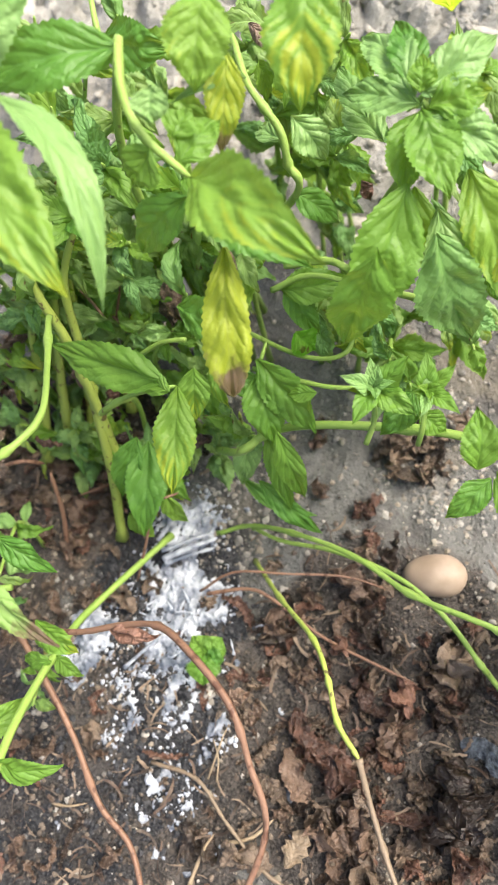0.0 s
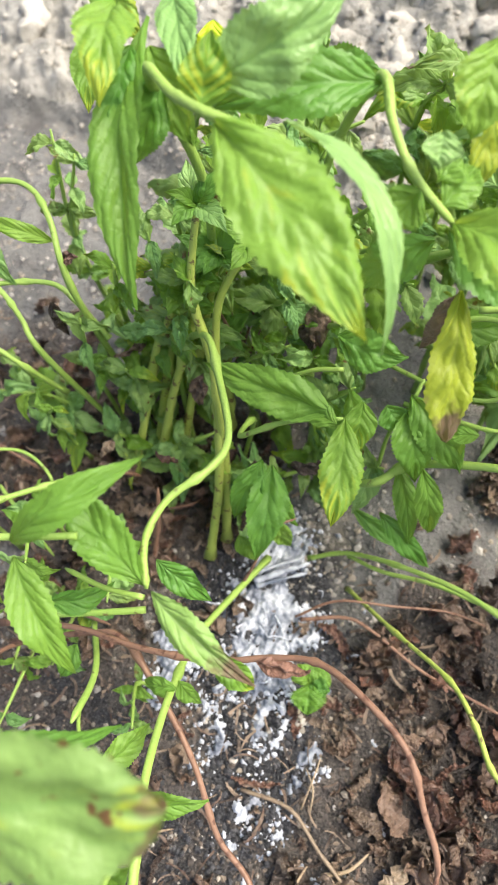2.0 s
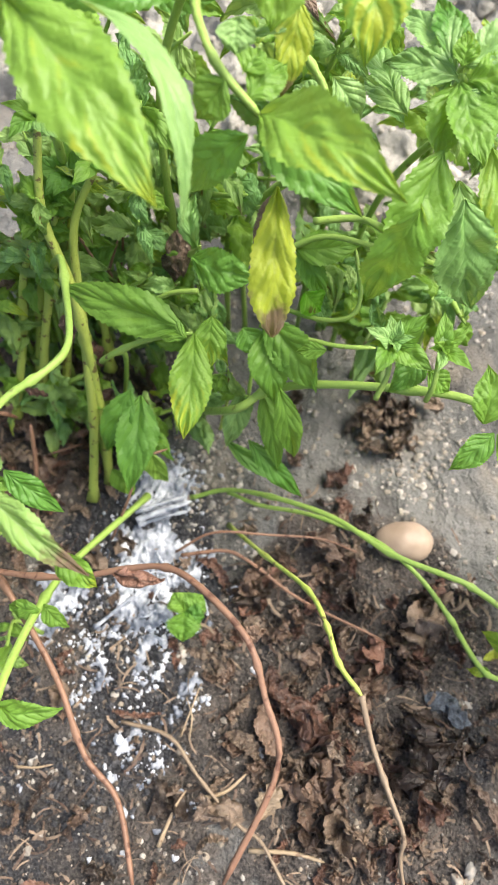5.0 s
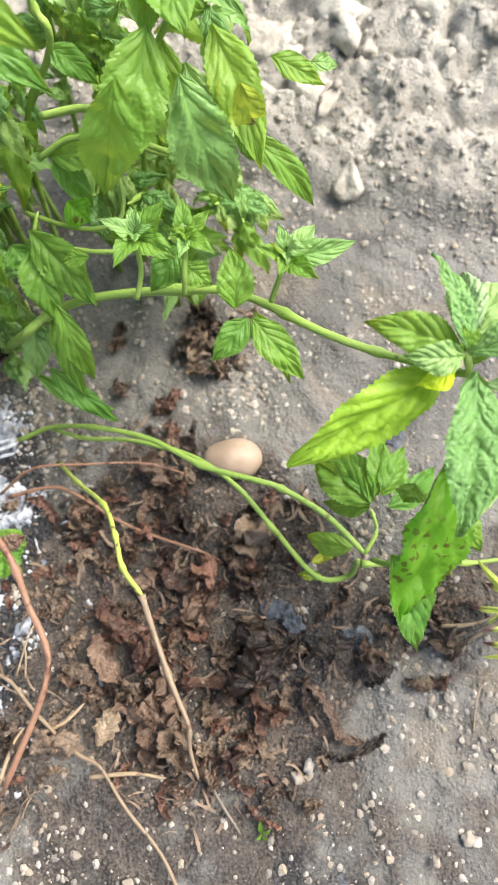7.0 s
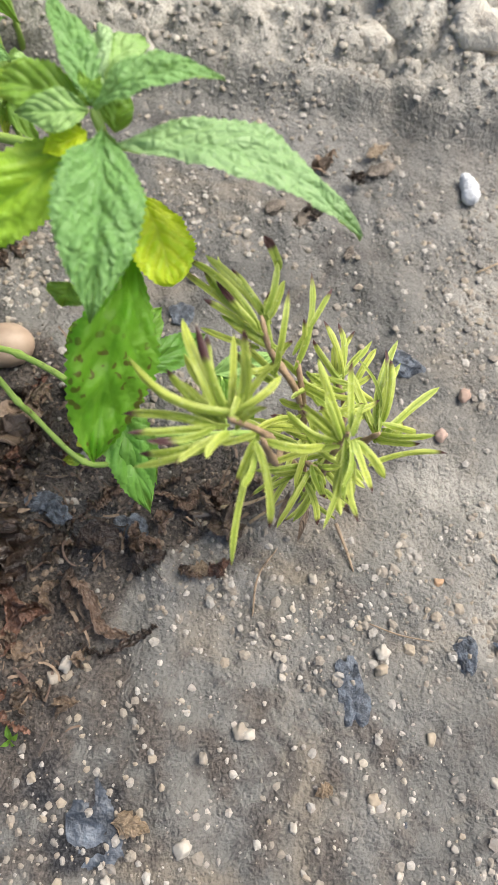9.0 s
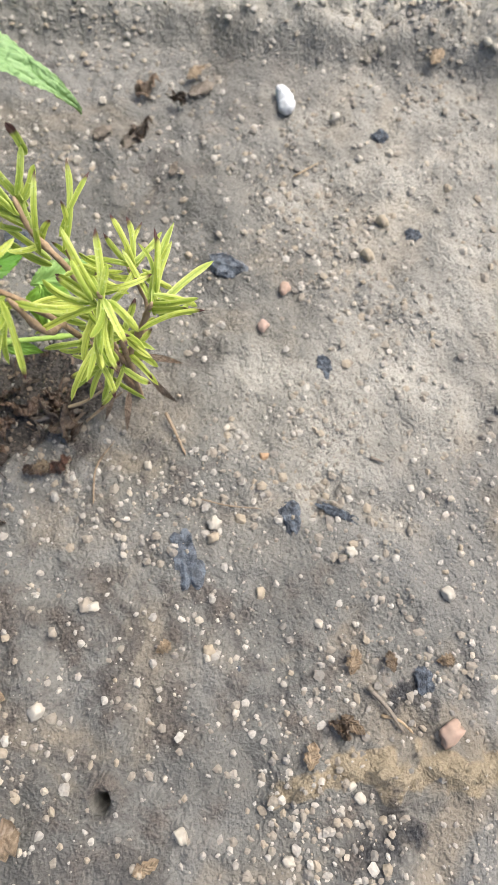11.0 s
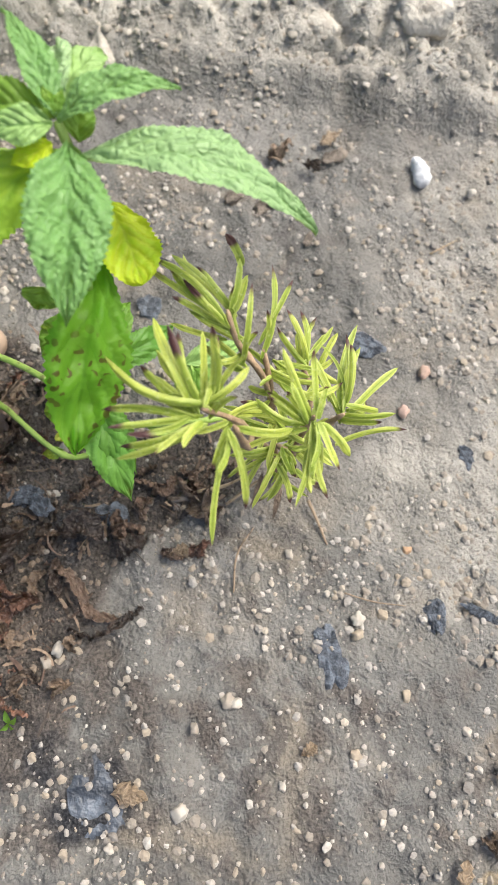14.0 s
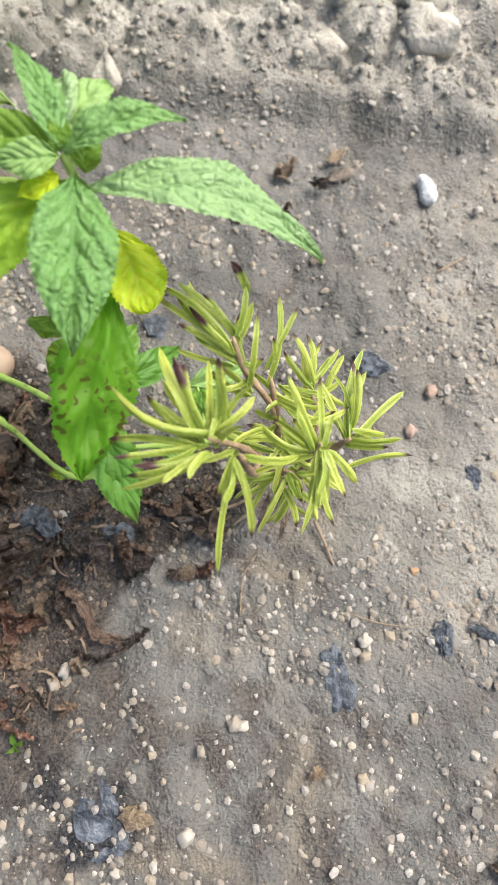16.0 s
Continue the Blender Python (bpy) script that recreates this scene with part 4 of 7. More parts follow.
# a heap of withered leaves on bare soil, and single ones
hx, hy = (0.0766, 0.1440, 0.0000)[:2]
for i in range(20):
    x, y = hx + r.gauss(0, 0.0105), hy + r.gauss(0, 0.007)
    solo("dead_leaf", DEAD[(2, 6, 9, 13, 1)[i % 5]], (x, y, soil_height(x, y) + 0.001 + 0.006 * r.random()), "withered brown leaf in a small heap on soil", "dead leaf", "heaped dead leaves", rot=(r.uniform(-0.8, 0.8), r.uniform(-0.8, 0.6), r.uniform(0, 6.28)), size=r.uniform(0.5, 0.85))
for p, k, m, w in (((0.0353, 0.1152, 0.0040), 0.8, 4, 0.4), ((0.0234, 0.1608, 0.0040), 0.7, 6, 1.4), ((0.0041, 0.0010, 0.0080), 1.2, 4, -0.7), ((0.0371, 0.0240, 0.0070), 1.0, 11, 0.3), ((0.0518, -0.0385, 0.0080), 1.3, 5, 1.3), ((0.0622, 0.0310, 0.0080), 1.2, 2, 0.5),
                   ((0.0133, -0.0393, 0.0080), 1.2, 3, 2.6), ((0.0192, -0.0620, 0.0060), 1.0, 1, 1.4), ((0.2237, -0.2038, 0.0030), 0.6, 6, 2.2), ((0.1554, -0.0417, 0.0030), 0.9, 2, 1.9), ((0.1400, -0.0509, 0.0020), 0.5, 4, 0.2), ((0.2699, 0.1269, 0.0030), 0.5, 9, 2.5),
                   ((0.2460, 0.1425, 0.0030), 0.6, 2, 0.4), ((0.0188, 0.1546, 0.0030), 0.7, 0, 0.6), ((0.2336, 0.1140, 0.0030), 0.6, 2, 0.5)):
    solo("dead_leaf", DEAD[m], p, "curled brown dead leaf lying on the ground", "dead leaf", "dead leaves", rot=(0.2, -0.1, w), size=k)


FLAT = [blade(0.012, 0.0055 + 0.0012 * i, Vector((1, 0, 0)), Vector((0, 0, 1)), droop=0.06, fold=0.15, curl=0.2, wave=0.35, teeth=0.2, rows=9, cols=4, wide_at=0.3 + 0.2 * i, point=0.6, seed=i * 5.1 + 2, name="dead_leaf", material=DRY_STRAW) for i in range(3)]
for i, (p, q, w) in enumerate((((0.2228, -0.1953, 0.0020), 0.012, -1.0), ((0.2329, -0.1823, 0.0020), 0.011, 0.9), ((0.1598, -0.1446, 0.0020), 0.008, 0.2), ((0.0841, -0.1326, 0.0030), 0.014, -0.5), ((0.2029, -0.2093, 0.0040), 0.011, 1.0), ((0.0698, -0.1889, 0.0030), 0.021, 0.0),
                               ((0.1252, -0.2186, 0.0020), 0.012, 0.1), ((0.2498, -0.1878, 0.0040), 0.009, 1.4), ((0.2685, -0.1901, 0.0020), 0.008, -0.3), ((0.0857, -0.1310, 0.0020), 0.014, -0.7), ((-0.0167, -0.0441, 0.0050), 0.019, 0.9), ((0.0829, -0.1332, 0.0030), 0.012, -0.4),
                               ((0.2757, 0.1422, 0.0040), 0.014, 0.3), ((0.4048, 0.0969, 0.0080), 0.013, 0.6), ((0.1318, -0.0492, 0.0040), 0.01, 0.0))):
    solo("dead_leaf", FLAT[i % 3], p, "flat dry tan leaf fragment lying on the soil", "dead leaf", "leaf fragments", rot=(0.15, -0.1, w), size=q / 0.012)


def ribbon(points, width, material, lean=0.5, seed=0.0):
    """A withered leaf rolled into a curling band along points, standing half on edge, with ragged waved rims."""
    line = spline(points, 12)
    o = line[0].copy()
    width *= 0.85
    bm = bmesh.new()
    layer = bm.loops.layers.uv.new("UVMap")
    cols, grid = 8, []
    for i, q in enumerate(line):
        f = i / (len(line) - 1)
        d = (line[min(i + 1, len(line) - 1)] - line[max(i - 1, 0)]).normalized()
        side = d.cross(Vector((0, 0, 1))).normalized()
        w = lean + 0.9 * noise.noise(Vector((f * 4, seed, 1)))
        across = side * math.cos(w) + Vector((0, 0, 1)) * math.sin(w)
        bow = side * -math.sin(w) + Vector((0, 0, 1)) * math.cos(w)
        row = []
        wide = width * (0.25 + 0.75 * min(1.0, 5 * f, 4 * (1 - f))) * (1 + 0.35 * noise.noise(Vector((f * 9, seed, 4))))
        for k in range(cols + 1):
            e = k / cols - 0.5
            v = q - o + across * e * wide + bow * (wide * (0.9 * e * e - 0.1) + 0.0022 * noise.noise(Vector((f * 22, e * 4, seed))) + 0.0012 * noise.noise(Vector((f * 60, e * 9, seed + 3))))
            v += across * 0.0012 * noise.noise(Vector((f * 40, e * 3, seed + 7)))
            v += Vector((0, 0, 0.3 * wide))
            row.append((bm.verts.new(v), (k / cols, f)))
        grid.append(row)
    for a, b in zip(grid, grid[1:]):
        for k in range(cols):
            quad = (a[k], a[k + 1], b[k + 1], b[k])
            face_ = bm.faces.new([v for v, _ in quad])
            for loop, (_, uv) in zip(face_.loops, quad):
                loop[layer].uv = uv
    return mesh_of("dead_leaf", bm, material), o


BANDS = [
    ([(0.0202, -0.0242, 0.0030), (0.0380, -0.0277, 0.0040), (0.0541, -0.0330, 0.0040), (0.0598, -0.0463, 0.0040), (0.0541, -0.0572, 0.0030), (0.0405, -0.0607, 0.0030), (0.0292, -0.0597, 0.0020)], 0.0085, DRY_RED, 0.7),
    ([(-0.0046, 0.0226, 0.0060), (-0.0025, 0.0081, 0.0070), (0.0062, -0.0009, 0.0070), (0.0164, -0.0112, 0.0040)], 0.012, DRY_RED, 0.6),
    ([(0.0287, 0.0320, 0.0060), (0.0303, 0.0201, 0.0060), (0.0420, 0.0143, 0.0050), (0.0500, 0.0149, 0.0030)], 0.01, DRY_RED, 0.8),
    ([(0.0349, 0.0061, 0.0040), (0.0327, -0.0024, 0.0050), (0.0377, -0.0082, 0.0040), (0.0437, -0.0046, 0.0030)], 0.007, DRY_RED, 0.9),
    ([(0.0427, -0.0104, 0.0040), (0.0497, -0.0159, 0.0060), (0.0575, -0.0130, 0.0050), (0.0618, -0.0055, 0.0030)], 0.008, DRY, 0.5),
    ([(0.0049, -0.0345, 0.0020), (0.0057, -0.0470, 0.0030), (0.0139, -0.0542, 0.0030), (0.0234, -0.0523, 0.0020)], 0.007, DRY, 0.8),
    ([(0.0221, -0.0473, 0.0050), (0.0199, -0.0552, 0.0080), (0.0153, -0.0635, 0.0050)], 0.009, DRY_TAN, 0.3),
    ([(-0.0107, 0.0052, 0.0040), (-0.0081, -0.0089, 0.0060), (-0.0024, -0.0189, 0.0030)], 0.012, DRY, 0.4),
    ([(0.0850, -0.0342, 0.0030), (0.0819, -0.0440, 0.0050), (0.0815, -0.0538, 0.0020)], 0.006, DRY_DARK, 0.4),
    ([(0.1103, -0.0441, 0.0030), (0.1162, -0.0411, 0.0060), (0.1257, -0.0385, 0.0030)], 0.01, DRY_DARK, 0.3),
    ([(0.1292, -0.0457, 0.0020), (0.1344, -0.0498, 0.0040), (0.1411, -0.0517, 0.0020)], 0.006, DRY_DARK, 0.2),
    ([(0.0821, -0.0650, 0.0020), (0.0916, -0.0726, 0.0040), (0.1070, -0.0697, 0.0030), (0.1149, -0.0665, 0.0010)], 0.0055, DRY_DARK, 0.9),
    ([(0.0892, -0.0261, 0.0040), (0.1002, -0.0245, 0.0080), (0.1064, -0.0329, 0.0050)], 0.011, DRY_DARK, 0.2),
    ([(0.0617, 0.0366, 0.0050), (0.0679, 0.0184, 0.0070), (0.0794, 0.0262, 0.0060), (0.0865, 0.0346, 0.0030)], 0.01, DRY_TAN, 0.7),
    ([(-0.0289, -0.0064, 0.0040), (-0.0187, -0.0111, 0.0060), (-0.0140, -0.0188, 0.0030)], 0.009, DRY_TAN, 0.3),
    ([(0.0797, -0.0350, 0.0040), (0.0900, -0.0464, 0.0060), (0.0930, -0.0623, 0.0040), (0.1035, -0.0681, 0.0020)], 0.006, DRY_DARK, 0.9),
    ([(-0.0036, 0.0225, 0.0050), (0.0002, 0.0063, 0.0070), (0.0132, -0.0013, 0.0050), (0.0163, -0.0105, 0.0030)], 0.011, DRY_RED, 0.6),
    ([(0.0592, 0.1383, 0.0030), (0.0700, 0.1293, 0.0060), (0.0805, 0.1363, 0.0070), (0.0883, 0.1493, 0.0030)], 0.011, DRY_TAN, 0.5),
    ([(0.0504, 0.1431, 0.0020), (0.0603, 0.1487, 0.0070), (0.0743, 0.1525, 0.0030)], 0.01, DRY_TAN, 0.4),
]
for i, (line, w, m, lean) in enumerate(BANDS):
    me, o = ribbon(line, w, m, lean, i * 3.7 + 1)
    solo("dead_leaf", me, o, "long curled red-brown dead leaf on dark humus" if m is DRY_RED else "long rolled-up brown dead leaf on dark humus", "dead leaf", "rolled dead leaves")
r = random.Random(77)
n = 0
while n < 130:
    x, y = r.uniform(-0.2, 0.19), r.uniform(-0.09, 0.2)
    if r.random() > litter(x, y) ** 2 * (1 - 0.9 * ash_rule(x, y)) * (1 - 0.7 * burnt(x, y)) or math.hypot(x - EGG_AT[0], y - EGG_AT[1]) < 0.024:
        continue
    n += 1
    w, turn, L = r.uniform(0, 6.28), r.uniform(-1.6, 1.6), r.uniform(0.0035, 0.0095)
    q, line = Vector((x, y, soil_height(x, y) + 0.002)), []
    for k in range(4):
        line.append(q.copy())
        q = q + Vector((math.cos(w), math.sin(w), r.uniform(-0.2, 0.3))) * L
        q.z = max(q.z, soil_height(q.x, q.y) + 0.001)
        w += turn
    me, o = ribbon(line, r.uniform(0.003, 0.0075), DRY_DARK if x > 0.09 and r.random() < 0.7 else r.choice((DRY, DRY_TAN, DRY_RED, DRY_RED)), r.uniform(0.1, 1.1), n * 1.9)
    if n > 40:
        pile(me, Matrix.Translation(o))
    else:
        solo("dead_leaf", me, o, "curled brown dead leaf in the litter", "dead leaf", "rolled dead leaves")
me = raw_mesh("withered_leaves", PILE["verts"], PILE["faces"], PILE["materials"][0])
for material in PILE["materials"][1:]:
    me.materials.append(material)
me.polygons.foreach_set("material_index", PILE["slots"])
tagged(new("withered_leaves", me), "small curled brown dead leaves heaped in the litter", "dead leaves", kind="stuff")


# ---- loose twigs and straws ----
def twig(points, r0, r1, material, label, name="twig", group="loose twigs", nodes=0):
    me, o = tube(points, 0.78 * r0, 0.78 * r1, material, 7, 5, 0.25, nodes, name=name)
    return solo(name, me, o, label, "twig", group)


twig([(-0.0790, 0.0036, 0.0030), (-0.0555, -0.0053, 0.0060), (-0.0430, -0.0235, 0.0060), (-0.0260, -0.0448, 0.0070), (-0.0158, -0.0528, 0.0080), (-0.0064, -0.0715, 0.0100), (0.0055, -0.0920, 0.0080), (0.0113, -0.1133, 0.0030)], 0.0012, 0.0009, TWIG_TAN, "thin tan twig across the litter")
twig([(-0.0426, -0.0334, 0.0030), (-0.0303, -0.0312, 0.0050), (-0.0199, -0.0245, 0.0040)], 0.0013, 0.0008, TWIG_DRY, "short pale straw bit in the litter", "straw")
twig([(-0.0220, -0.0564, 0.0030), (-0.0016, -0.0589, 0.0050), (0.0120, -0.0640, 0.0030)], 0.0012, 0.0008, TWIG_DRY, "curved pale straw in the litter", "straw")
twig([(-0.0632, -0.0513, 0.0030), (-0.0544, -0.0357, 0.0050), (-0.0490, -0.0292, 0.0030)], 0.0012, 0.0006, TWIG_DRY, "flat straw strip on the litter", "straw")
twig([(-0.0503, -0.0058, 0.0040), (-0.0422, 0.0101, 0.0070), (-0.0393, 0.0164, 0.0040)], 0.0006, 0.0004, TWIG_DRY, "fine straw leaning on the litter", "straw")
twig([(-0.0463, -0.0074, 0.0040), (-0.0440, 0.0026, 0.0070), (-0.0466, 0.0118, 0.0040)], 0.0006, 0.0004, TWIG_DRY, "fine straw crossing another", "straw")
twig([(-0.1313, -0.0117, 0.0020), (-0.1211, -0.0132, 0.0040), (-0.1122, -0.0126, 0.0020)], 0.0009, 0.0005, TWIG_DRY, "short pale straw on bare soil", "straw")
twig([(0.0301, -0.0682, 0.0020), (0.0352, -0.0809, 0.0030), (0.0405, -0.0930, 0.0020)], 0.0008, 0.0006, STICK_GREY, "thin grey stick on the soil")
twig([(0.1404, -0.0249, 0.0020), (0.1518, -0.0269, 0.0030), (0.1631, -0.0282, 0.0020)], 0.0017, 0.0014, STICK_GREY, "dark flat stick at the litter's edge")
twig([(0.1532, -0.0765, 0.0010), (0.1606, -0.0587, 0.0040), (0.1725, -0.0484, 0.0020)], 0.0007, 0.0004, TWIG_TAN, "bent pale straw on the soil", "straw")
twig([(0.2374, -0.1890, 0.0030), (0.2413, -0.1989, 0.0050), (0.2443, -0.2109, 0.0020)], 0.0014, 0.0009, STICK_GREY, "dark broken stick in a pile of debris")
twig([(0.2383, -0.2014, 0.0020), (0.2438, -0.2051, 0.0040), (0.2476, -0.2122, 0.0020)], 0.0008, 0.0006, TWIG_DRY, "pale bent straw in a pile of debris", "straw")
twig([(0.1991, -0.0453, 0.0060), (0.2002, -0.0552, 0.0040), (0.2010, -0.0666, 0.0010)], 0.001, 0.0007, TWIG_TAN, "short dry twig below the rosemary")
twig([(0.2008, -0.0890, 0.0010), (0.2116, -0.0968, 0.0020), (0.2246, -0.1029, 0.0010)], 0.0004, 0.0003, TWIG_TAN, "fine straw on bare soil", "straw")
twig([(0.1527, -0.0260, 0.0060), (0.1664, -0.0280, 0.0100), (0.1827, -0.0265, 0.0160)], 0.0013, 0.0007, TWIG_DRY, "bleached straw below the rosemary", "straw")
twig([(0.1632, -0.0352, 0.0040), (0.1777, -0.0306, 0.0070), (0.1839, -0.0297, 0.0100)], 0.001, 0.0006, TWIG_DRY, "bleached straw below the rosemary", "straw")
twig([(0.3071, 0.0603, 0.0010), (0.3234, 0.0631, 0.0020)], 0.0006, 0.0005, TWIG_DRY, "pale straw on the far soil", "straw")
BARKS = [((0.2807, 0.1329, 0.0030), 0.008, 0.5, 0.1), ((0.2340, 0.1151, 0.0030), 0.0075, 0.45, 0.5), ((0.2485, 0.0876, 0.0020), 0.004, 0.5, 0.9), ((0.2194, 0.1253, 0.0020), 0.006, 0.6, 0.2)]
for i, (p, q, k, w) in enumerate(BARKS):
    solo("bark_flake", mesh_of("bark_flake", slab_shape(k, i + 30.5, 0.2), BARK), p, "grey-brown flat bark flake on the soil", "bark", "bark flakes", rot=(0.1, -0.15, w), size=q)
solo("stone_chip", mesh_of("stone_chip", slab_shape(1.9, 41.5, 0.3), PEBBLE), (0.1734, 0.2834, 0.0270), "pale flat stone chip on the rubble bank", "stone", rot=(0.3, 0, -0.55), size=0.0055)
twig([(0.2802, -0.0988, 0.0010), (0.2847, -0.1035, 0.0030)], 0.0012, 0.0006, STICK_GREY, "dark splinter on the soil")
twig([(0.0301, -0.0684, 0.0020), (0.0226, -0.0609, 0.0040)], 0.0012, 0.0009, TWIG_DRY, "short tan stalk in the litter")

# ---- withered brown runners, rooted at the plant's foot ----
runner = thing("brown_runner", (-0.19, 0.12, 0.0), "withered brown mint runners arching over the ash", "runner")
stem(runner, [(-0.1807, 0.0808, 0.0600), (-0.1420, 0.0751, 0.0750), (-0.1087, 0.0638, 0.0850), (-0.0786, 0.0571, 0.0950), (-0.0552, 0.0564, 0.1050), (-0.0392, 0.0538, 0.1120), (-0.0267, 0.0441, 0.1200), (-0.0119, 0.0251, 0.1240), (-0.0076, 0.0065, 0.1180), (-0.0056, -0.0166, 0.1100), (-0.0270, -0.0500, 0.1000)], 0.0014, 0.0011, RUNNER_BROWN, nodes=4)
stem(runner, [(-0.1795, 0.0729, 0.0500), (-0.1363, 0.0729, 0.0700), (-0.1194, 0.0688, 0.0750), (-0.1020, 0.0432, 0.0750), (-0.0904, 0.0193, 0.0700), (-0.0827, -0.0081, 0.0600), (-0.0706, -0.0264, 0.0550), (-0.0663, -0.0568, 0.0500)], 0.0014, 0.0011, RUNNER_BROWN, nodes=3)
b = stem(runner, [(-0.0447, 0.0816, 0.0080), (-0.0216, 0.0808, 0.0120), (-0.0083, 0.0730, 0.0120), (0.0141, 0.0529, 0.0100), (0.0512, 0.0298, 0.0120)], 0.0011, 0.0007, RUNNER_BROWN)
stem(runner, [(-0.0472, 0.0827, 0.0120), (-0.0262, 0.0874, 0.0260), (0.0006, 0.0832, 0.0280), (0.0276, 0.0799, 0.0220), (0.0469, 0.0732, 0.0120)], 0.0007, 0.0005, RUNNER_BROWN)
leaf(runner, (-0.0610, 0.0564, 0.1020), (-0.0410, 0.0509, 0.1050), 0.009, DRY_RED, fold=0.9, curl=0.8, wave=0.3, label="shrivelled red-brown leaf")
leaf(runner, (-0.0136, 0.0259, 0.1220), (-0.0050, 0.0280, 0.1200), 0.006, DRY, fold=0.9, curl=0.8, wave=0.4)
stem(runner, [(-0.1858, 0.0973, 0.0300), (-0.1552, 0.0874, 0.0450), (-0.1300, 0.0772, 0.0600)], 0.001, 0.0008, RUNNER_BROWN)
stem(runner, [(-0.1555, 0.1547, 0.0400), (-0.1308, 0.1535, 0.0500), (-0.1223, 0.1546, 0.0400)], 0.0012, 0.001, RUNNER_BROWN)
stem(runner, [(-0.1247, 0.1120, 0.0040), (-0.1152, 0.1266, 0.0300), (-0.1088, 0.1407, 0.0600)], 0.0014, 0.001, RUNNER_BROWN)
stem(runner, [(-0.1154, 0.1445, 0.0100), (-0.1003, 0.1434, 0.0200), (-0.0943, 0.1484, 0.0120)], 0.0007, 0.0006, RUNNER_BROWN)
stem(runner, [(-0.0796, 0.0916, 0.0160), (-0.0645, 0.1046, 0.0450), (-0.0564, 0.1165, 0.0600), (-0.0430, 0.1213, 0.0600)], 0.0008, 0.0006, RUNNER_BROWN)
stem(runner, [(-0.1938, 0.0558, 0.0500), (-0.1848, 0.0650, 0.0600), (-0.1770, 0.0719, 0.0500), (-0.1664, 0.0741, 0.0400)], 0.0011, 0.0009, RUNNER_BROWN)
stem(runner, [(-0.1962, 0.0235, 0.0600), (-0.1929, 0.0414, 0.0650), (-0.1988, 0.0626, 0.0600)], 0.0011, 0.0009, RUNNER_BROWN)
stem(runner, [(-0.2363, 0.2127, 0.0300), (-0.2152, 0.1890, 0.0350), (-0.2032, 0.1806, 0.0300), (-0.1861, 0.1706, 0.0200)], 0.001, 0.0008, RUNNER_BROWN)

# ---- green runners over the litter ----
trail = thing("green_runner", (-0.0366, 0.1154, 0.0000), "fresh green mint runners trailing over dead leaves", "runner")
stem(trail, [(-0.0382, 0.1149, 0.0000), (-0.0188, 0.1144, 0.0100), (0.0047, 0.1046, 0.0220), (0.0334, 0.0867, 0.0360), (0.0561, 0.0649, 0.0450), (0.0787, 0.0512, 0.0500), (0.0889, 0.0451, 0.0500), (0.1054, 0.0289, 0.0500), (0.1177, 0.0089, 0.0500)], 0.0013, 0.0014, STEM_LIGHT, nodes=4)
tr = stem(trail, [(-0.0174, 0.1136, 0.0080), (-0.0015, 0.1030, 0.0140), (0.0238, 0.0930, 0.0220), (0.0520, 0.0756, 0.0300), (0.0698, 0.0551, 0.0340), (0.0816, 0.0329, 0.0340), (0.0853, 0.0285, 0.0260), (0.0957, 0.0128, 0.0140), (0.1042, 0.0066, 0.0090), (0.1150, 0.0061, 0.0120), (0.1180, 0.0099, 0.0300)], 0.0011, 0.0014, STEM_LIGHT, nodes=4)
stem(trail, [(-0.0191, 0.0976, 0.0000), (-0.0016, 0.0691, 0.0450), (0.0140, 0.0468, 0.0750), (0.0190, 0.0296, 0.0880), (0.0209, 0.0158, 0.0940), (0.0270, 0.0038, 0.0990)], 0.001, 0.0009, STEM_SPECKLED, nodes=5)
stem(trail, [(0.0270, 0.0038, 0.0990), (0.0291, -0.0130, 0.0940), (0.0323, -0.0294, 0.0950), (0.0352, -0.0419, 0.0940), (0.0337, -0.0499, 0.0880), (0.0343, -0.0602, 0.0820)], 0.0011, 0.0006, TWIG_TAN, nodes=3, label="withered brown end of the runner")
leaf(tr, (0.1163, 0.0155, 0.0350), (0.0987, 0.0283, 0.0200), 0.012, MINT_LIME, droop=0.2, curl=0.3)
leaf(tr, (0.1008, 0.0108, 0.0120), (0.0907, 0.0123, 0.0100), 0.006, MINT_LIME)
leaf(tr, (0.1045, 0.0205, 0.0150), (0.1051, 0.0153, 0.0080), 0.012, MINT_YELLOW)
sd = stem(trail, [(0.1177, 0.0089, 0.0500), (0.1248, 0.0171, 0.0520), (0.1246, 0.0266, 0.0550)], 0.001, 0.0008, STEM_LIGHT)
leaf(sd, (0.1262, 0.0297, 0.0500), (0.1090, 0.0596, 0.0350), 0.02, MINT, droop=0.15, fold=0.4)
leaf(sd, (0.1278, 0.0307, 0.0500), (0.1248, 0.0615, 0.0350), 0.014, MINT_DARK, droop=0.15, fold=0.4)
leaf(sd, (0.1297, 0.0330, 0.0500), (0.1362, 0.0627, 0.0500), 0.013, MINT, droop=0.1)
leaf(sd, (0.1310, 0.0327, 0.0500), (0.1489, 0.0541, 0.0450), 0.015, MINT, droop=0.1)
leaf(sd, (0.1263, 0.0291, 0.0480), (0.1086, 0.0404, 0.0300), 0.01, MINT_DARK, droop=0.1)
leaf(sd, (0.1336, 0.0274, 0.0480), (0.1649, 0.0457, 0.0300), 0.014, MINT_DARK, droop=0.1)
s2 = stem(trail, [(0.1178, 0.0070, 0.0350), (0.1453, 0.0022, 0.0300), (0.1670, -0.0015, 0.0260), (0.1867, -0.0028, 0.0200)], 0.0014, 0.001, STEM_LIGHT, nodes=3)
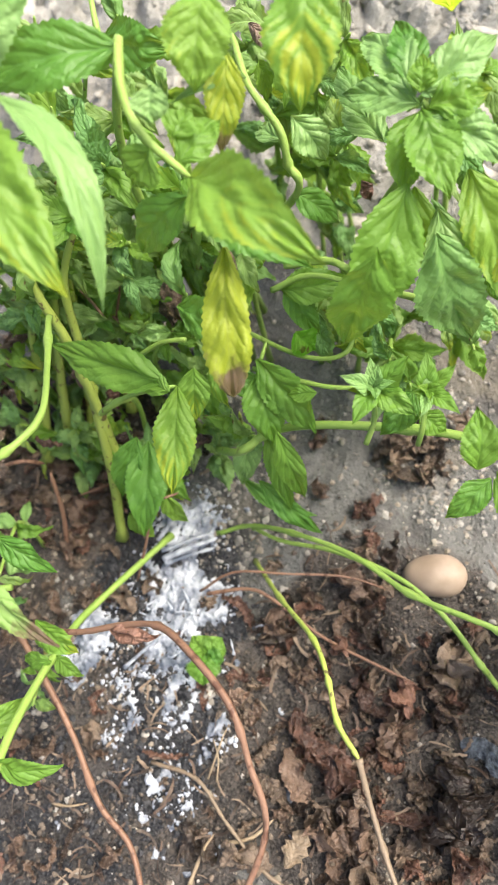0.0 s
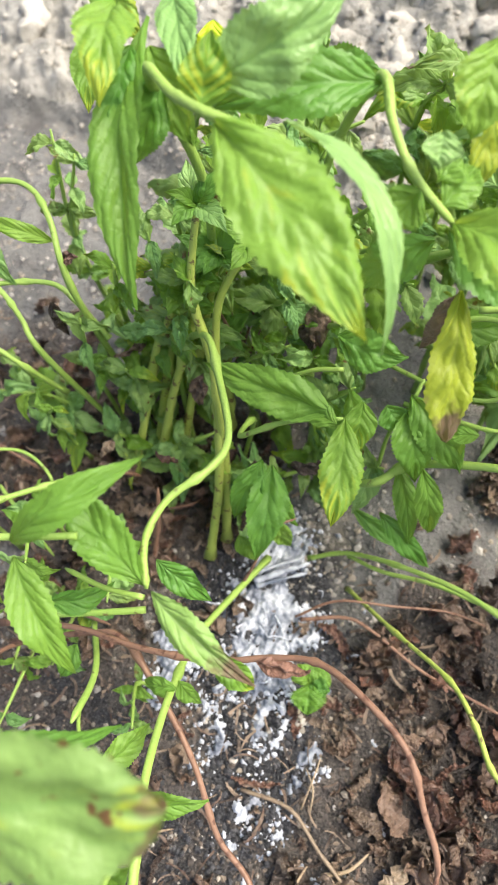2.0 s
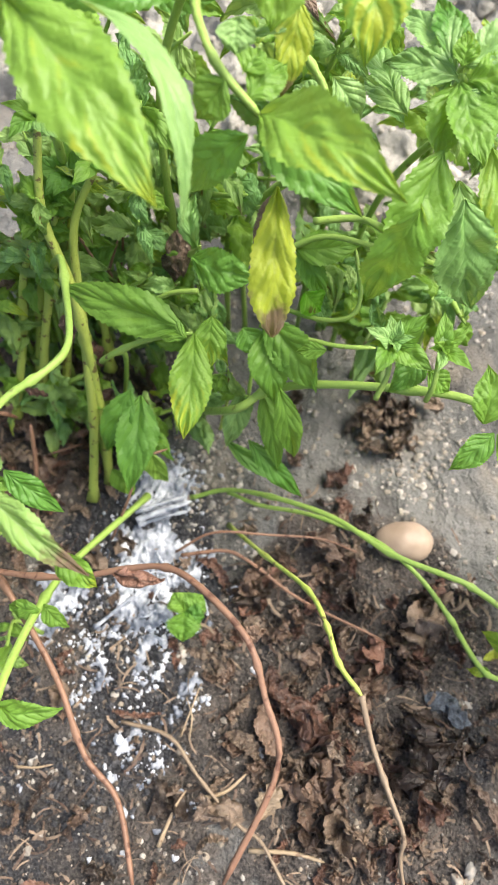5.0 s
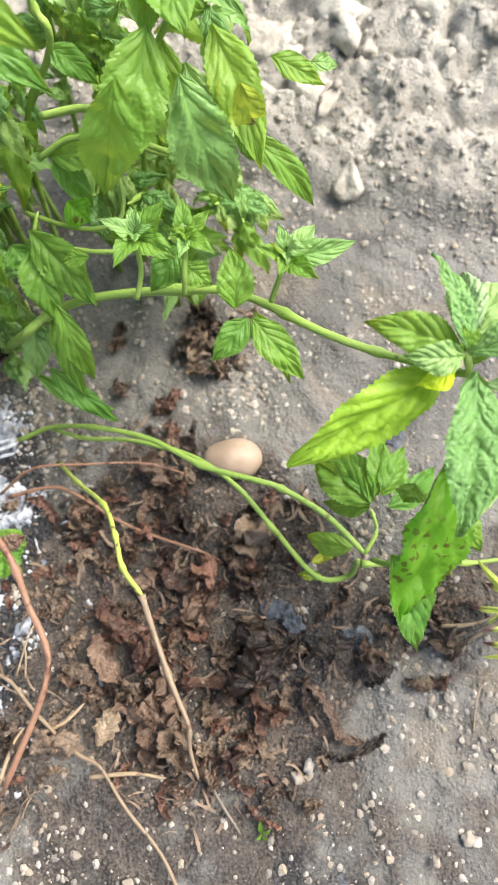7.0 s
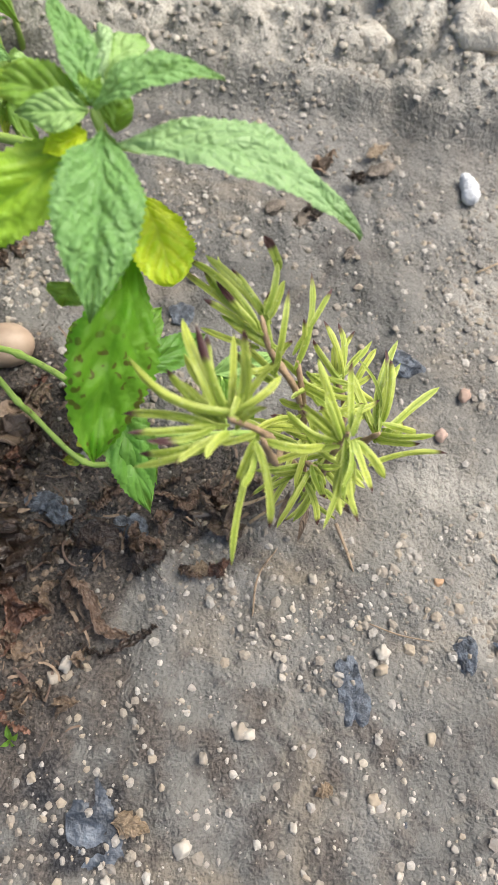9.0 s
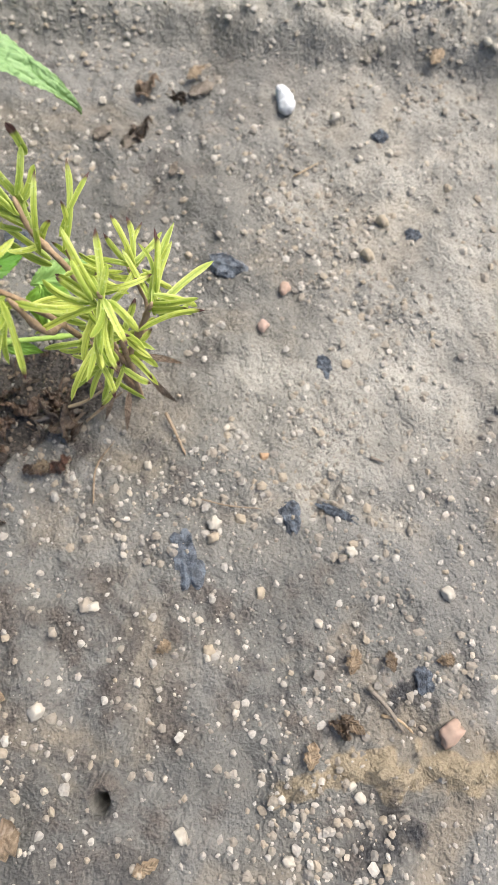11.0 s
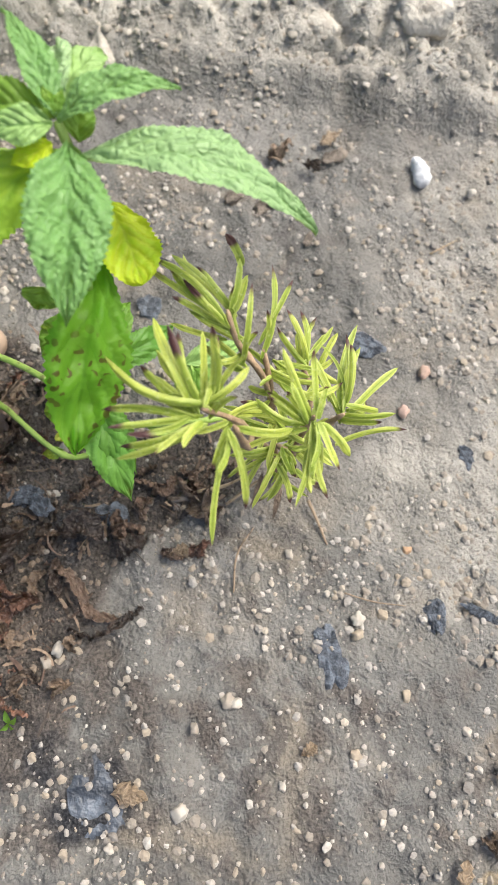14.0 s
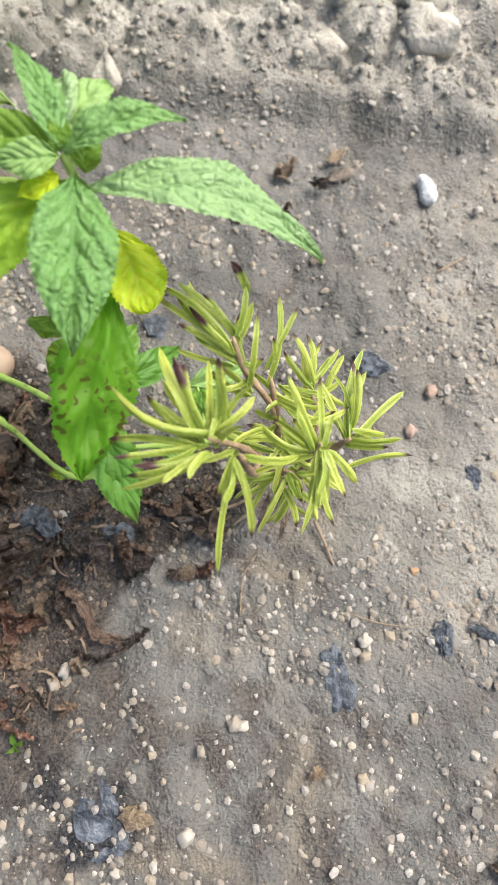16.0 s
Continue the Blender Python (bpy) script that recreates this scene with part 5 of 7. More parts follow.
leaf(s2, (0.1620, 0.0234, 0.0350), (0.1928, 0.0284, 0.0300), 0.013, MINT_PALE, fold=0.4)
leaf(s2, (0.1664, 0.0218, 0.0350), (0.1611, 0.0067, 0.0220), 0.014, MINT_LIME, curl=0.4)
leaf(s2, (0.1666, 0.0209, 0.0350), (0.1756, 0.0024, 0.0250), 0.015, MINT, curl=0.4)
stem(s2, [(0.1618, -0.0003, 0.0260), (0.1649, 0.0103, 0.0300), (0.1662, 0.0220, 0.0360)], 0.0009, 0.0008, STEM_LIGHT)
leaf(s2, (0.1399, 0.0021, 0.0300), (0.1569, -0.0030, 0.0200), 0.007, MINT)

# small green leaves on the ground
seedling = thing("seedling", (-0.0426, 0.0514, 0.0080), "small two-leaved green mint seedling on the ash", "seedling")
stem(seedling, [(-0.0430, 0.0423, 0.0040), (-0.0418, 0.0469, 0.0200), (-0.0415, 0.0497, 0.0300)], 0.0008, 0.0006, STEM_LIGHT)
leaf(seedling, (-0.0420, 0.0490, 0.0300), (-0.0327, 0.0558, 0.0320), 0.013, MINT, wide_at=0.55, teeth=0.12, curl=0.2)
leaf(seedling, (-0.0420, 0.0490, 0.0300), (-0.0470, 0.0585, 0.0320), 0.012, MINT, wide_at=0.55, teeth=0.12, curl=0.2)
leaf(seedling, (-0.0420, 0.0495, 0.0300), (-0.0442, 0.0357, 0.0280), 0.016, MINT, wide_at=0.5, teeth=0.12, curl=0.2)
leaf(seedling, (-0.0420, 0.0490, 0.0300), (-0.0329, 0.0460, 0.0300), 0.012, MINT_DARK, wide_at=0.5, teeth=0.12, curl=0.2)
tiny = thing("sprout", (0.0495, -0.0946, 0.0000), "tiny green sprout in bare soil", "seedling")
for dx, dy in ((-12, 8), (14, -2), (2, -18), (8, 12)):
    leaf(tiny, (0.0496, -0.0945, 0.0010), Vector((0.0498, -0.0935, 0.0040)) + Vector((dx, -dy, 2)) * 0.0003, 0.0026, MINT, rows=8, cols=2)

# ---- rosemary ----
rosemary = thing("rosemary_plant", (0.191, -0.03, 0.0), "young rosemary bush, yellow-green with burnt leaf tips", "rosemary")


def needle(parent, foot, tip, k):
    foot, tip = Vector(foot), Vector(tip)
    COUNT[0] += 1
    rr = random.Random(COUNT[0])
    axis = tip - foot
    if k == 0 and rr.random() < 0.25:
        k = 1
    mat = (ROSEMARY, ROSEMARY_TIP, ROSEMARY_PURPLE)[k]
    me = blade(axis.length, rr.uniform(0.0018, 0.0028), axis, Vector((rr.uniform(-0.4, 0.4), -0.6, 0.8)), droop=rr.uniform(-0.06, 0.2), fold=rr.uniform(-0.6, 0.5), curl=rr.uniform(-0.1, 0.6), wave=0.2, teeth=0.0, rows=14, cols=3, strap=True, sway=rr.uniform(-0.1, 0.1), seed=COUNT[0] * 0.7, twist=rr.uniform(-0.5, 0.5), name="leaf", material=mat)
    return part("leaf", me, parent, foot)


def tuft(points, needles, r0=0.0013, r1=0.0008):
    s = stem(rosemary, points, r0, r1, ROSEWOOD, nodes=3)
    rr = random.Random(len(needles) * 31)
    for foot, tip, k in needles:
        foot, tip = Vector(foot), Vector(tip)
        foot = foot + Vector((rr.uniform(-1, 1), rr.uniform(-1, 1), rr.uniform(-2.5, 0.3))) * 0.0022
        needle(s, foot, tip, k)
        if rr.random() < 0.5:
            continue
        side = Vector((rr.uniform(-1, 1), rr.uniform(-1, 1), rr.uniform(-1, 0.2))) * 0.007
        needle(s, foot + side * 0.2 - Vector((0, 0, 0.003)), foot + (tip - foot) * rr.uniform(0.6, 0.95) + side * rr.uniform(0.8, 1.6) - Vector((0, 0, 0.003)), 1 if rr.random() < 0.4 else 0)
    return s


ROOT = (0.191, -0.03, -0.004)
tuft([ROOT, (0.183, -0.03, 0.05), (0.17, -0.033, 0.1), (0.1574, -0.0365, 0.1310)], [
    ((0.1576, -0.0373, 0.1310), (0.1359, -0.0121, 0.1310), 0), ((0.1566, -0.0369, 0.1310), (0.1305, -0.0259, 0.1260), 1), ((0.1557, -0.0380, 0.1310), (0.1309, -0.0332, 0.1300), 0),
    ((0.1558, -0.0395, 0.1310), (0.1303, -0.0407, 0.1240), 0), ((0.1560, -0.0393, 0.1330), (0.1357, -0.0398, 0.1380), 2), ((0.1572, -0.0385, 0.1310), (0.1490, -0.0471, 0.1350), 0),
    ((0.1556, -0.0355, 0.1300), (0.1447, -0.0169, 0.1280), 1), ((0.1561, -0.0351, 0.1300), (0.1462, -0.0188, 0.1240), 0), ((0.1569, -0.0345, 0.1320), (0.1524, -0.0070, 0.1350), 0),
    ((0.1574, -0.0349, 0.1340), (0.1550, -0.0144, 0.1420), 2), ((0.1582, -0.0340, 0.1320), (0.1575, -0.0152, 0.1380), 0), ((0.1567, -0.0326, 0.1320), (0.1506, -0.0136, 0.1280), 0),
    ((0.1591, -0.0355, 0.1340), (0.1658, -0.0214, 0.1480), 1), ((0.1601, -0.0350, 0.1320), (0.1681, -0.0187, 0.1360), 1), ((0.1615, -0.0351, 0.1300), (0.1734, -0.0286, 0.1400), 0),
    ((0.1602, -0.0365, 0.1300), (0.1740, -0.0288, 0.1320), 0), ((0.1581, -0.0350, 0.1280), (0.1539, -0.0218, 0.1200), 0)])
tuft([(0.175, -0.032, 0.085), (0.17, -0.042, 0.1), (0.1653, -0.0409, 0.1220)], [
    ((0.1648, -0.0411, 0.1220), (0.1492, -0.0691, 0.1050), 0), ((0.1652, -0.0422, 0.1220), (0.1616, -0.0634, 0.1120), 0), ((0.1641, -0.0420, 0.1240), (0.1565, -0.0541, 0.1260), 0),
    ((0.1642, -0.0400, 0.1220), (0.1558, -0.0495, 0.1150), 1), ((0.1662, -0.0407, 0.1220), (0.1843, -0.0427, 0.1080), 0), ((0.1633, -0.0406, 0.1220), (0.1540, -0.0379, 0.1180), 0)], 0.0011, 0.0009)
tuft([ROOT, (0.192, -0.034, 0.05), (0.192, -0.038, 0.09), (0.1910, -0.0422, 0.1120)], [
    ((0.1911, -0.0418, 0.1120), (0.1872, -0.0217, 0.1220), 0), ((0.1906, -0.0417, 0.1120), (0.1867, -0.0313, 0.1180), 0), ((0.1924, -0.0417, 0.1120), (0.1974, -0.0230, 0.1180), 0),
    ((0.1929, -0.0424, 0.1120), (0.1970, -0.0361, 0.1160), 0), ((0.1904, -0.0436, 0.1120), (0.1841, -0.0579, 0.1140), 0), ((0.1898, -0.0434, 0.1100), (0.1777, -0.0649, 0.1000), 0), ((0.1901, -0.0450, 0.1100), (0.1882, -0.0657, 0.1000), 1),
    ((0.1913, -0.0444, 0.1100), (0.1939, -0.0592, 0.1040), 0), ((0.1924, -0.0438, 0.1100), (0.1989, -0.0559, 0.1040), 0), ((0.1904, -0.0416, 0.1100), (0.1665, -0.0419, 0.1000), 0), ((0.1888, -0.0411, 0.1100), (0.1757, -0.0309, 0.1120), 0),
    ((0.1906, -0.0403, 0.1100), (0.1800, -0.0317, 0.1120), 1), ((0.1893, -0.0479, 0.1080), (0.1838, -0.0624, 0.1000), 0), ((0.1901, -0.0472, 0.1080), (0.1881, -0.0584, 0.1000), 0)])
tuft([(0.193, -0.034, 0.05), (0.202, -0.034, 0.07), (0.2074, -0.0362, 0.0860)], [
    ((0.2074, -0.0362, 0.0860), (0.2354, -0.0229, 0.0780), 0), ((0.2066, -0.0371, 0.0860), (0.2232, -0.0429, 0.0900), 0), ((0.2012, -0.0454, 0.0900), (0.2231, -0.0507, 0.0940), 1), ((0.2083, -0.0350, 0.0860), (0.2240, -0.0346, 0.0700), 0),
    ((0.2075, -0.0347, 0.0860), (0.2179, -0.0091, 0.0900), 1), ((0.2085, -0.0344, 0.0860), (0.2268, -0.0025, 0.0800), 0), ((0.2095, -0.0336, 0.0860), (0.2175, -0.0142, 0.0920), 0), ((0.2058, -0.0350, 0.0860), (0.2040, -0.0133, 0.0900), 0),
    ((0.2059, -0.0357, 0.0860), (0.2110, -0.0062, 0.0800), 0), ((0.2072, -0.0376, 0.0840), (0.2214, -0.0297, 0.0700), 0)], 0.0012, 0.0009)
tuft([ROOT, (0.188, -0.022, 0.05), (0.1845, -0.0182, 0.0900), (0.1772, -0.0094, 0.1080), (0.1760, -0.0020, 0.1180)], [
    ((0.1760, -0.0050, 0.1160), (0.1579, 0.0209, 0.1220), 1), ((0.1763, -0.0056, 0.1150), (0.1556, 0.0196, 0.1200), 1), ((0.1771, -0.0043, 0.1170), (0.1642, 0.0173, 0.1260), 0), ((0.1770, -0.0073, 0.1120), (0.1607, 0.0081, 0.1180), 1),
    ((0.1773, -0.0064, 0.1140), (0.1657, 0.0118, 0.1200), 2), ((0.1774, -0.0090, 0.1110), (0.1649, 0.0052, 0.1120), 0), ((0.1790, -0.0030, 0.1180), (0.1842, 0.0103, 0.1250), 0), ((0.1841, 0.0099, 0.1250), (0.1821, 0.0182, 0.1280), 2),
    ((0.1779, -0.0076, 0.1120), (0.1811, 0.0048, 0.1200), 1), ((0.1785, -0.0142, 0.1040), (0.1857, 0.0025, 0.1220), 1), ((0.1776, -0.0112, 0.1070), (0.1842, -0.0085, 0.1100), 0), ((0.1798, -0.0148, 0.1000), (0.1679, -0.0032, 0.1100), 0),
    ((0.1782, -0.0124, 0.1050), (0.1673, -0.0135, 0.1080), 0)])
tuft([(0.188, -0.022, 0.05), (0.1865, -0.0189, 0.0850), (0.1859, -0.0102, 0.1000)], [
    ((0.1852, -0.0122, 0.1000), (0.1965, 0.0126, 0.1120), 1), ((0.1867, -0.0094, 0.1000), (0.2023, 0.0075, 0.1080), 1), ((0.1853, -0.0101, 0.1000), (0.1898, -0.0018, 0.1100), 0), ((0.1860, -0.0144, 0.0950), (0.2017, -0.0262, 0.0950), 0),
    ((0.1847, -0.0140, 0.0950), (0.1927, -0.0276, 0.1000), 0), ((0.1878, -0.0139, 0.0950), (0.1988, -0.0230, 0.0950), 0)], 0.0012, 0.0009)
tuft([(0.195, -0.028, 0.03), (0.207, -0.015, 0.05), (0.2048, -0.0052, 0.0660)], [
    ((0.2048, -0.0052, 0.0660), (0.2050, 0.0146, 0.0750), 1), ((0.2058, -0.0043, 0.0660), (0.2113, 0.0150, 0.0700), 0), ((0.2063, -0.0044, 0.0660), (0.2164, 0.0102, 0.0700), 1), ((0.2059, -0.0056, 0.0660), (0.2232, 0.0072, 0.0640), 0),
    ((0.2048, -0.0052, 0.0660), (0.2002, 0.0108, 0.0700), 0), ((0.2090, -0.0049, 0.0600), (0.2199, -0.0117, 0.0500), 0), ((0.2141, -0.0040, 0.0600), (0.2251, 0.0056, 0.0600), 0)], 0.0012, 0.0009)
tuft([(0.192, -0.03, 0.03), (0.188, -0.036, 0.06), (0.1823, -0.0378, 0.0800)], [
    ((0.1823, -0.0378, 0.0800), (0.1676, -0.0547, 0.0700), 0), ((0.1822, -0.0367, 0.0800), (0.1651, -0.0364, 0.0800), 0), ((0.1810, -0.0388, 0.0780), (0.1725, -0.0489, 0.0700), 0), ((0.1838, -0.0394, 0.0800), (0.1873, -0.0495, 0.0700), 0),
    ((0.1851, -0.0387, 0.0800), (0.1935, -0.0415, 0.0800), 0), ((0.1870, -0.0381, 0.0700), (0.1795, -0.0435, 0.0500), 0), ((0.1902, -0.0406, 0.0600), (0.1972, -0.0494, 0.0500), 1)], 0.0012, 0.0009)
for k, (a, b) in enumerate((((0.182, -0.03, 0.02), (0.172, -0.042, 0.012)), ((0.197, -0.034, 0.03), (0.206, -0.044, 0.01)), ((0.188, -0.036, 0.025), (0.18, -0.05, 0.012)), ((0.196, -0.03, 0.04), (0.214, -0.034, 0.025)))):
    leaf(rosemary, a, b, 0.003, DRY_TAN, rows=8, cols=2, teeth=0.0, label="withered tan rosemary leaf")
r = random.Random(77)
for i in range(38):
    f = r.random()
    a = Vector(ROOT).lerp(Vector((0.186, -0.026, 0.095)), 0.35 + 0.65 * f) + Vector((r.uniform(-1, 1), r.uniform(-1, 1), 0)) * 0.006
    b = a + Vector((r.uniform(-1, 1), r.uniform(-1, 0.8), r.uniform(-0.5, 0.5))).normalized() * r.uniform(0.014, 0.022)
    needle(rosemary, a, b, 1 if i % 4 == 0 else 0)

# ---- mint: the shoot beside the rosemary, at the end of a long runner ----
shoot = thing("mint_shoot", (0.03, 0.15, 0.0), "leafy mint shoot on a long green runner, lower leaf spotted", "mint")
rn = stem(shoot, [(-0.045, 0.17, 0.0), (-0.0112, 0.1315, 0.0750), (0.0069, 0.1351, 0.0850), (0.0335, 0.1276, 0.1000), (0.0741, 0.1117, 0.1150), (0.0898, 0.1008, 0.1190), (0.1065, 0.0809, 0.1260), (0.1191, 0.0673, 0.1320), (0.1360, 0.0560, 0.1340), (0.1430, 0.0470, 0.1430), (0.1440, 0.0410, 0.1530), (0.1430, 0.0449, 0.1595)], 0.0021, 0.0012, STEM_LIGHT, nodes=6, label="smooth pale green stem")
leaf(rn, (0.1462, 0.0352, 0.1540), (0.2055, 0.0030, 0.1370), 0.0205, MINT_PAINTED_SHEEN, face=(0, 0.2, 1), droop=0.15, fold=0.3, teeth=0.04, rows=54, wide_at=0.42, quilt=1.05, twist=0.0, sway=-0.04)
leaf(rn, (0.1440, 0.0395, 0.1560), (0.1292, -0.0066, 0.1430), 0.0235, MINT_QUILT, face=(0, -0.8, 0.7), droop=0.1, fold=0.4, wide_at=0.45, teeth=0.04, rows=54, quilt=1.05, hang=0.1, twist=0.1)
leaf(rn, (0.1425, 0.0480, 0.1450), (0.0850, 0.0310, 0.1280), 0.0215, MINT_PAINTED_GLOW, face=(0, -0.7, 0.8), droop=0.08, fold=0.25, wide_at=0.45, rows=50, quilt=1.05)
leaf(rn, (0.1432, 0.0446, 0.1592), (0.1778, 0.0419, 0.1624), 0.0125, MINT_QUILT, face=(0.0, 0.0, 1), droop=0.2, fold=0.5, quilt=1.05)
leaf(rn, (0.1427, 0.0455, 0.1600), (0.1374, 0.0738, 0.1712), 0.0125, MINT_QUILT, face=(0.5, -0.7, 0.6), droop=0.08, fold=0.45, quilt=1.05)
leaf(rn, (0.1438, 0.0470, 0.1580), (0.1502, 0.0720, 0.1591), 0.0125, MINT_PAINTED_SHEEN, face=(-0.3, -0.3, 0.9), droop=0.16, fold=0.5, wide_at=0.55, point=0.7, quilt=1.05)
leaf(rn, (0.1442, 0.0465, 0.1580), (0.1614, 0.0650, 0.1584), 0.0125, MINT_PALE, face=(-0.4, -0.3, 0.9), droop=0.16, fold=0.4, wide_at=0.6, point=0.6, quilt=1.05)
leaf(rn, (0.1418, 0.0458, 0.1590), (0.1154, 0.0622, 0.1584), 0.0135, MINT_LIME, face=(0, -0.5, 0.9), droop=0.1, fold=0.35, quilt=1.05)
leaf(rn, (0.1420, 0.0445, 0.1590), (0.1234, 0.0480, 0.1600), 0.0105, MINT_PALE, face=(0, -0.5, 0.9), droop=0.15, fold=0.4, quilt=1.05)
leaf(rn, (0.1471, 0.0440, 0.1510), (0.1525, 0.0550, 0.1557), 0.0095, MINT, face=(0, -0.7, 0.8), droop=0.1)
leaf(rn, (0.1425, 0.0455, 0.1595), (0.1420, 0.0510, 0.1660), 0.005, MINT_LIME, face=(0.2, -0.8, 0.5), droop=0.1, rows=16, cols=4)
leaf(rn, (0.1433, 0.0450, 0.1600), (0.1470, 0.0500, 0.1640), 0.0045, MINT_LIME, face=(-0.3, -0.8, 0.5), droop=0.1, rows=16, cols=4)
leaf(rn, (0.1391, 0.0441, 0.1553), (0.1275, 0.0495, 0.1536), 0.0085, MINT_LIME, droop=0.1, fold=0.5)
leaf(rn, (0.1400, 0.0425, 0.1545), (0.1272, 0.0403, 0.1527), 0.0085, MINT_BRIGHT, droop=0.1, fold=0.5)
leaf(rn, (0.1380, 0.0500, 0.1500), (0.1262, 0.0646, 0.1500), 0.0085, MINT_PALE, droop=0.1)
leaf(rn, (0.1500, 0.0370, 0.1330), (0.1527, 0.0114, 0.1229), 0.0195, MINT_BRIGHT, face=(0.3, -0.5, 0.8), droop=0.06, fold=0.15, wide_at=0.55, point=0.5)
leaf(rn, (0.1428, 0.0319, 0.1250), (0.1568, 0.0236, 0.1180), 0.0075, MINT_DARK, droop=0.1)
leaf(rn, (0.1439, 0.0260, 0.1229), (0.1160, -0.0225, 0.0890), 0.0265, MINT_SPOT, face=(0.3, -0.5, 0.85), droop=0.06, fold=0.2, wide_at=0.5, point=0.7, wave=0.25, rows=50, quilt=1.05)
leaf(rn, (0.1245, 0.0156, 0.1300), (0.1205, 0.0120, 0.1250), 0.012, MINT_LIME)
leaf(rn, (0.1249, -0.0009, 0.0800), (0.1267, -0.0342, 0.0550), 0.0165, MINT_LOW, face=(0.2, -0.7, 0.7), droop=0.08, fold=0.3)
leaf(rn, (0.1218, 0.0015, 0.0820), (0.1316, -0.0257, 0.0600), 0.018, MINT_DARK, face=(0.1, -0.7, 0.7), droop=0.1, fold=0.3)
stem(shoot, [(0.1386, 0.0221, 0.1400), (0.1356, 0.0160, 0.1100), (0.1249, -0.0009, 0.0800), (0.1193, 0.0059, 0.0500)], 0.0011, 0.0013, STEM)
# side shoots of the runner
for foot, mid, top, size, sd_ in (((0.0454, 0.1092, 0.1220), (0.0494, 0.1142, 0.1320), (0.0498, 0.1204, 0.1420), 0.015, 1), ((0.0632, 0.1046, 0.1260), (0.0648, 0.1072, 0.1360), (0.0672, 0.1166, 0.1420), 0.012, 2),
                                 ((0.0937, 0.0937, 0.1280), (0.0964, 0.0961, 0.1350), (0.0995, 0.0986, 0.1460), 0.0145, 3)):
    sh = stem(shoot, [foot, mid, top], 0.0011, 0.0009, STEM_LIGHT)
    rr = random.Random(sd_)
    whorl(sh, top, (0.1, -0.25, 1), size, 5, [MINT, MINT_PALE, MINT], 1.0, rr)
    whorl(sh, Vector(top) + Vector((0, 0, 0.003)), (0.1, -0.25, 1), size * 0.6, 4, [MINT_PALE, MINT_LIME], 0.8, rr)
leaf(rn, (0.0996, 0.0993, 0.1460), (0.1245, 0.0989, 0.1480), 0.009, MINT_PALE, droop=0.1, fold=0.4)
leaf(rn, (0.0841, 0.0876, 0.1300), (0.0682, 0.0786, 0.1200), 0.011, MINT_DARK, droop=0.1)
leaf(rn, (0.0851, 0.0874, 0.1300), (0.1003, 0.0663, 0.1150), 0.0125, MINT, droop=0.1)
leaf(rn, (0.0796, 0.0895, 0.1350), (0.0819, 0.1079, 0.1450), 0.014, MINT, droop=0.1)
leaf(rn, (0.0866, 0.0897, 0.1300), (0.0955, 0.0682, 0.1100), 0.008, MINT_LIME, droop=0.05)
leaf(rn, (0.0300, 0.1337, 0.1200), (0.0181, 0.1366, 0.1150), 0.007, MINT, droop=0.1)
leaf(rn, (0.0648, 0.1236, 0.1300), (0.0508, 0.1125, 0.1200), 0.013, MINT_DARK, droop=0.1)
leaf(rn, (0.0655, 0.1153, 0.1300), (0.0742, 0.1101, 0.1200), 0.01, MINT, droop=0.1)
stem(shoot, [(0.0048, 0.1536, 0.1100), (0.0253, 0.1414, 0.1150), (0.0363, 0.1356, 0.1180), (0.0495, 0.1323, 0.1200)], 0.0011, 0.0009, STEM_LIGHT)

# ---- mint: the tall shoot over the runner ----
tall = thing("mint_plant", (0.07, 0.2, 0.0), "tall mint stem with pale quilted leaves", "mint")
ts = stem(tall, [(0.045, 0.215, 0.0), (0.055, 0.215, 0.06), (0.065, 0.205, 0.13), (0.0817, 0.1895, 0.1800), (0.0762, 0.1884, 0.1960)], 0.0018, 0.0011, STEM_LIGHT, nodes=4)
leaf(ts, (0.0750, 0.1887, 0.1950), (0.0536, 0.2045, 0.1900), 0.0125, MINT_PALE, droop=0.15)
leaf(ts, (0.0753, 0.1873, 0.1940), (0.0793, 0.1592, 0.1850), 0.018, MINT, droop=0.08, wide_at=0.42)
leaf(ts, (0.0743, 0.1865, 0.1940), (0.0667, 0.1677, 0.1800), 0.0155, MINT, droop=0.08)
leaf(ts, (0.0767, 0.1895, 0.1980), (0.1005, 0.2041, 0.2000), 0.0145, MINT_PALE, droop=0.12)
leaf(ts, (0.0774, 0.1857, 0.1960), (0.0963, 0.1882, 0.1950), 0.0135, MINT_LIME, droop=0.12)
leaf(ts, (0.0768, 0.1834, 0.1940), (0.1008, 0.1715, 0.1800), 0.013, MINT_PALE, droop=0.12)
leaf(ts, (0.0753, 0.1888, 0.1990), (0.0770, 0.1975, 0.2050), 0.009, MINT_LIME, droop=0.1)
leaf(ts, (0.0740, 0.1902, 0.1970), (0.0627, 0.2271, 0.1900), 0.015, MINT_PALE, droop=0.12)
leaf(ts, (0.0739, 0.1950, 0.1970), (0.0725, 0.2188, 0.2000), 0.0125, MINT_DARK, droop=0.1)
leaf(ts, (0.0685, 0.1685, 0.1850), (0.0467, 0.1394, 0.1520), 0.0225, MINT, face=(0, -0.9, 0.5), droop=0.06, wide_at=0.42)
leaf(ts, (0.0731, 0.1795, 0.1700), (0.0674, 0.1643, 0.1450), 0.013, MINT_LIME, face=(0, -0.9, 0.5), droop=0.06)
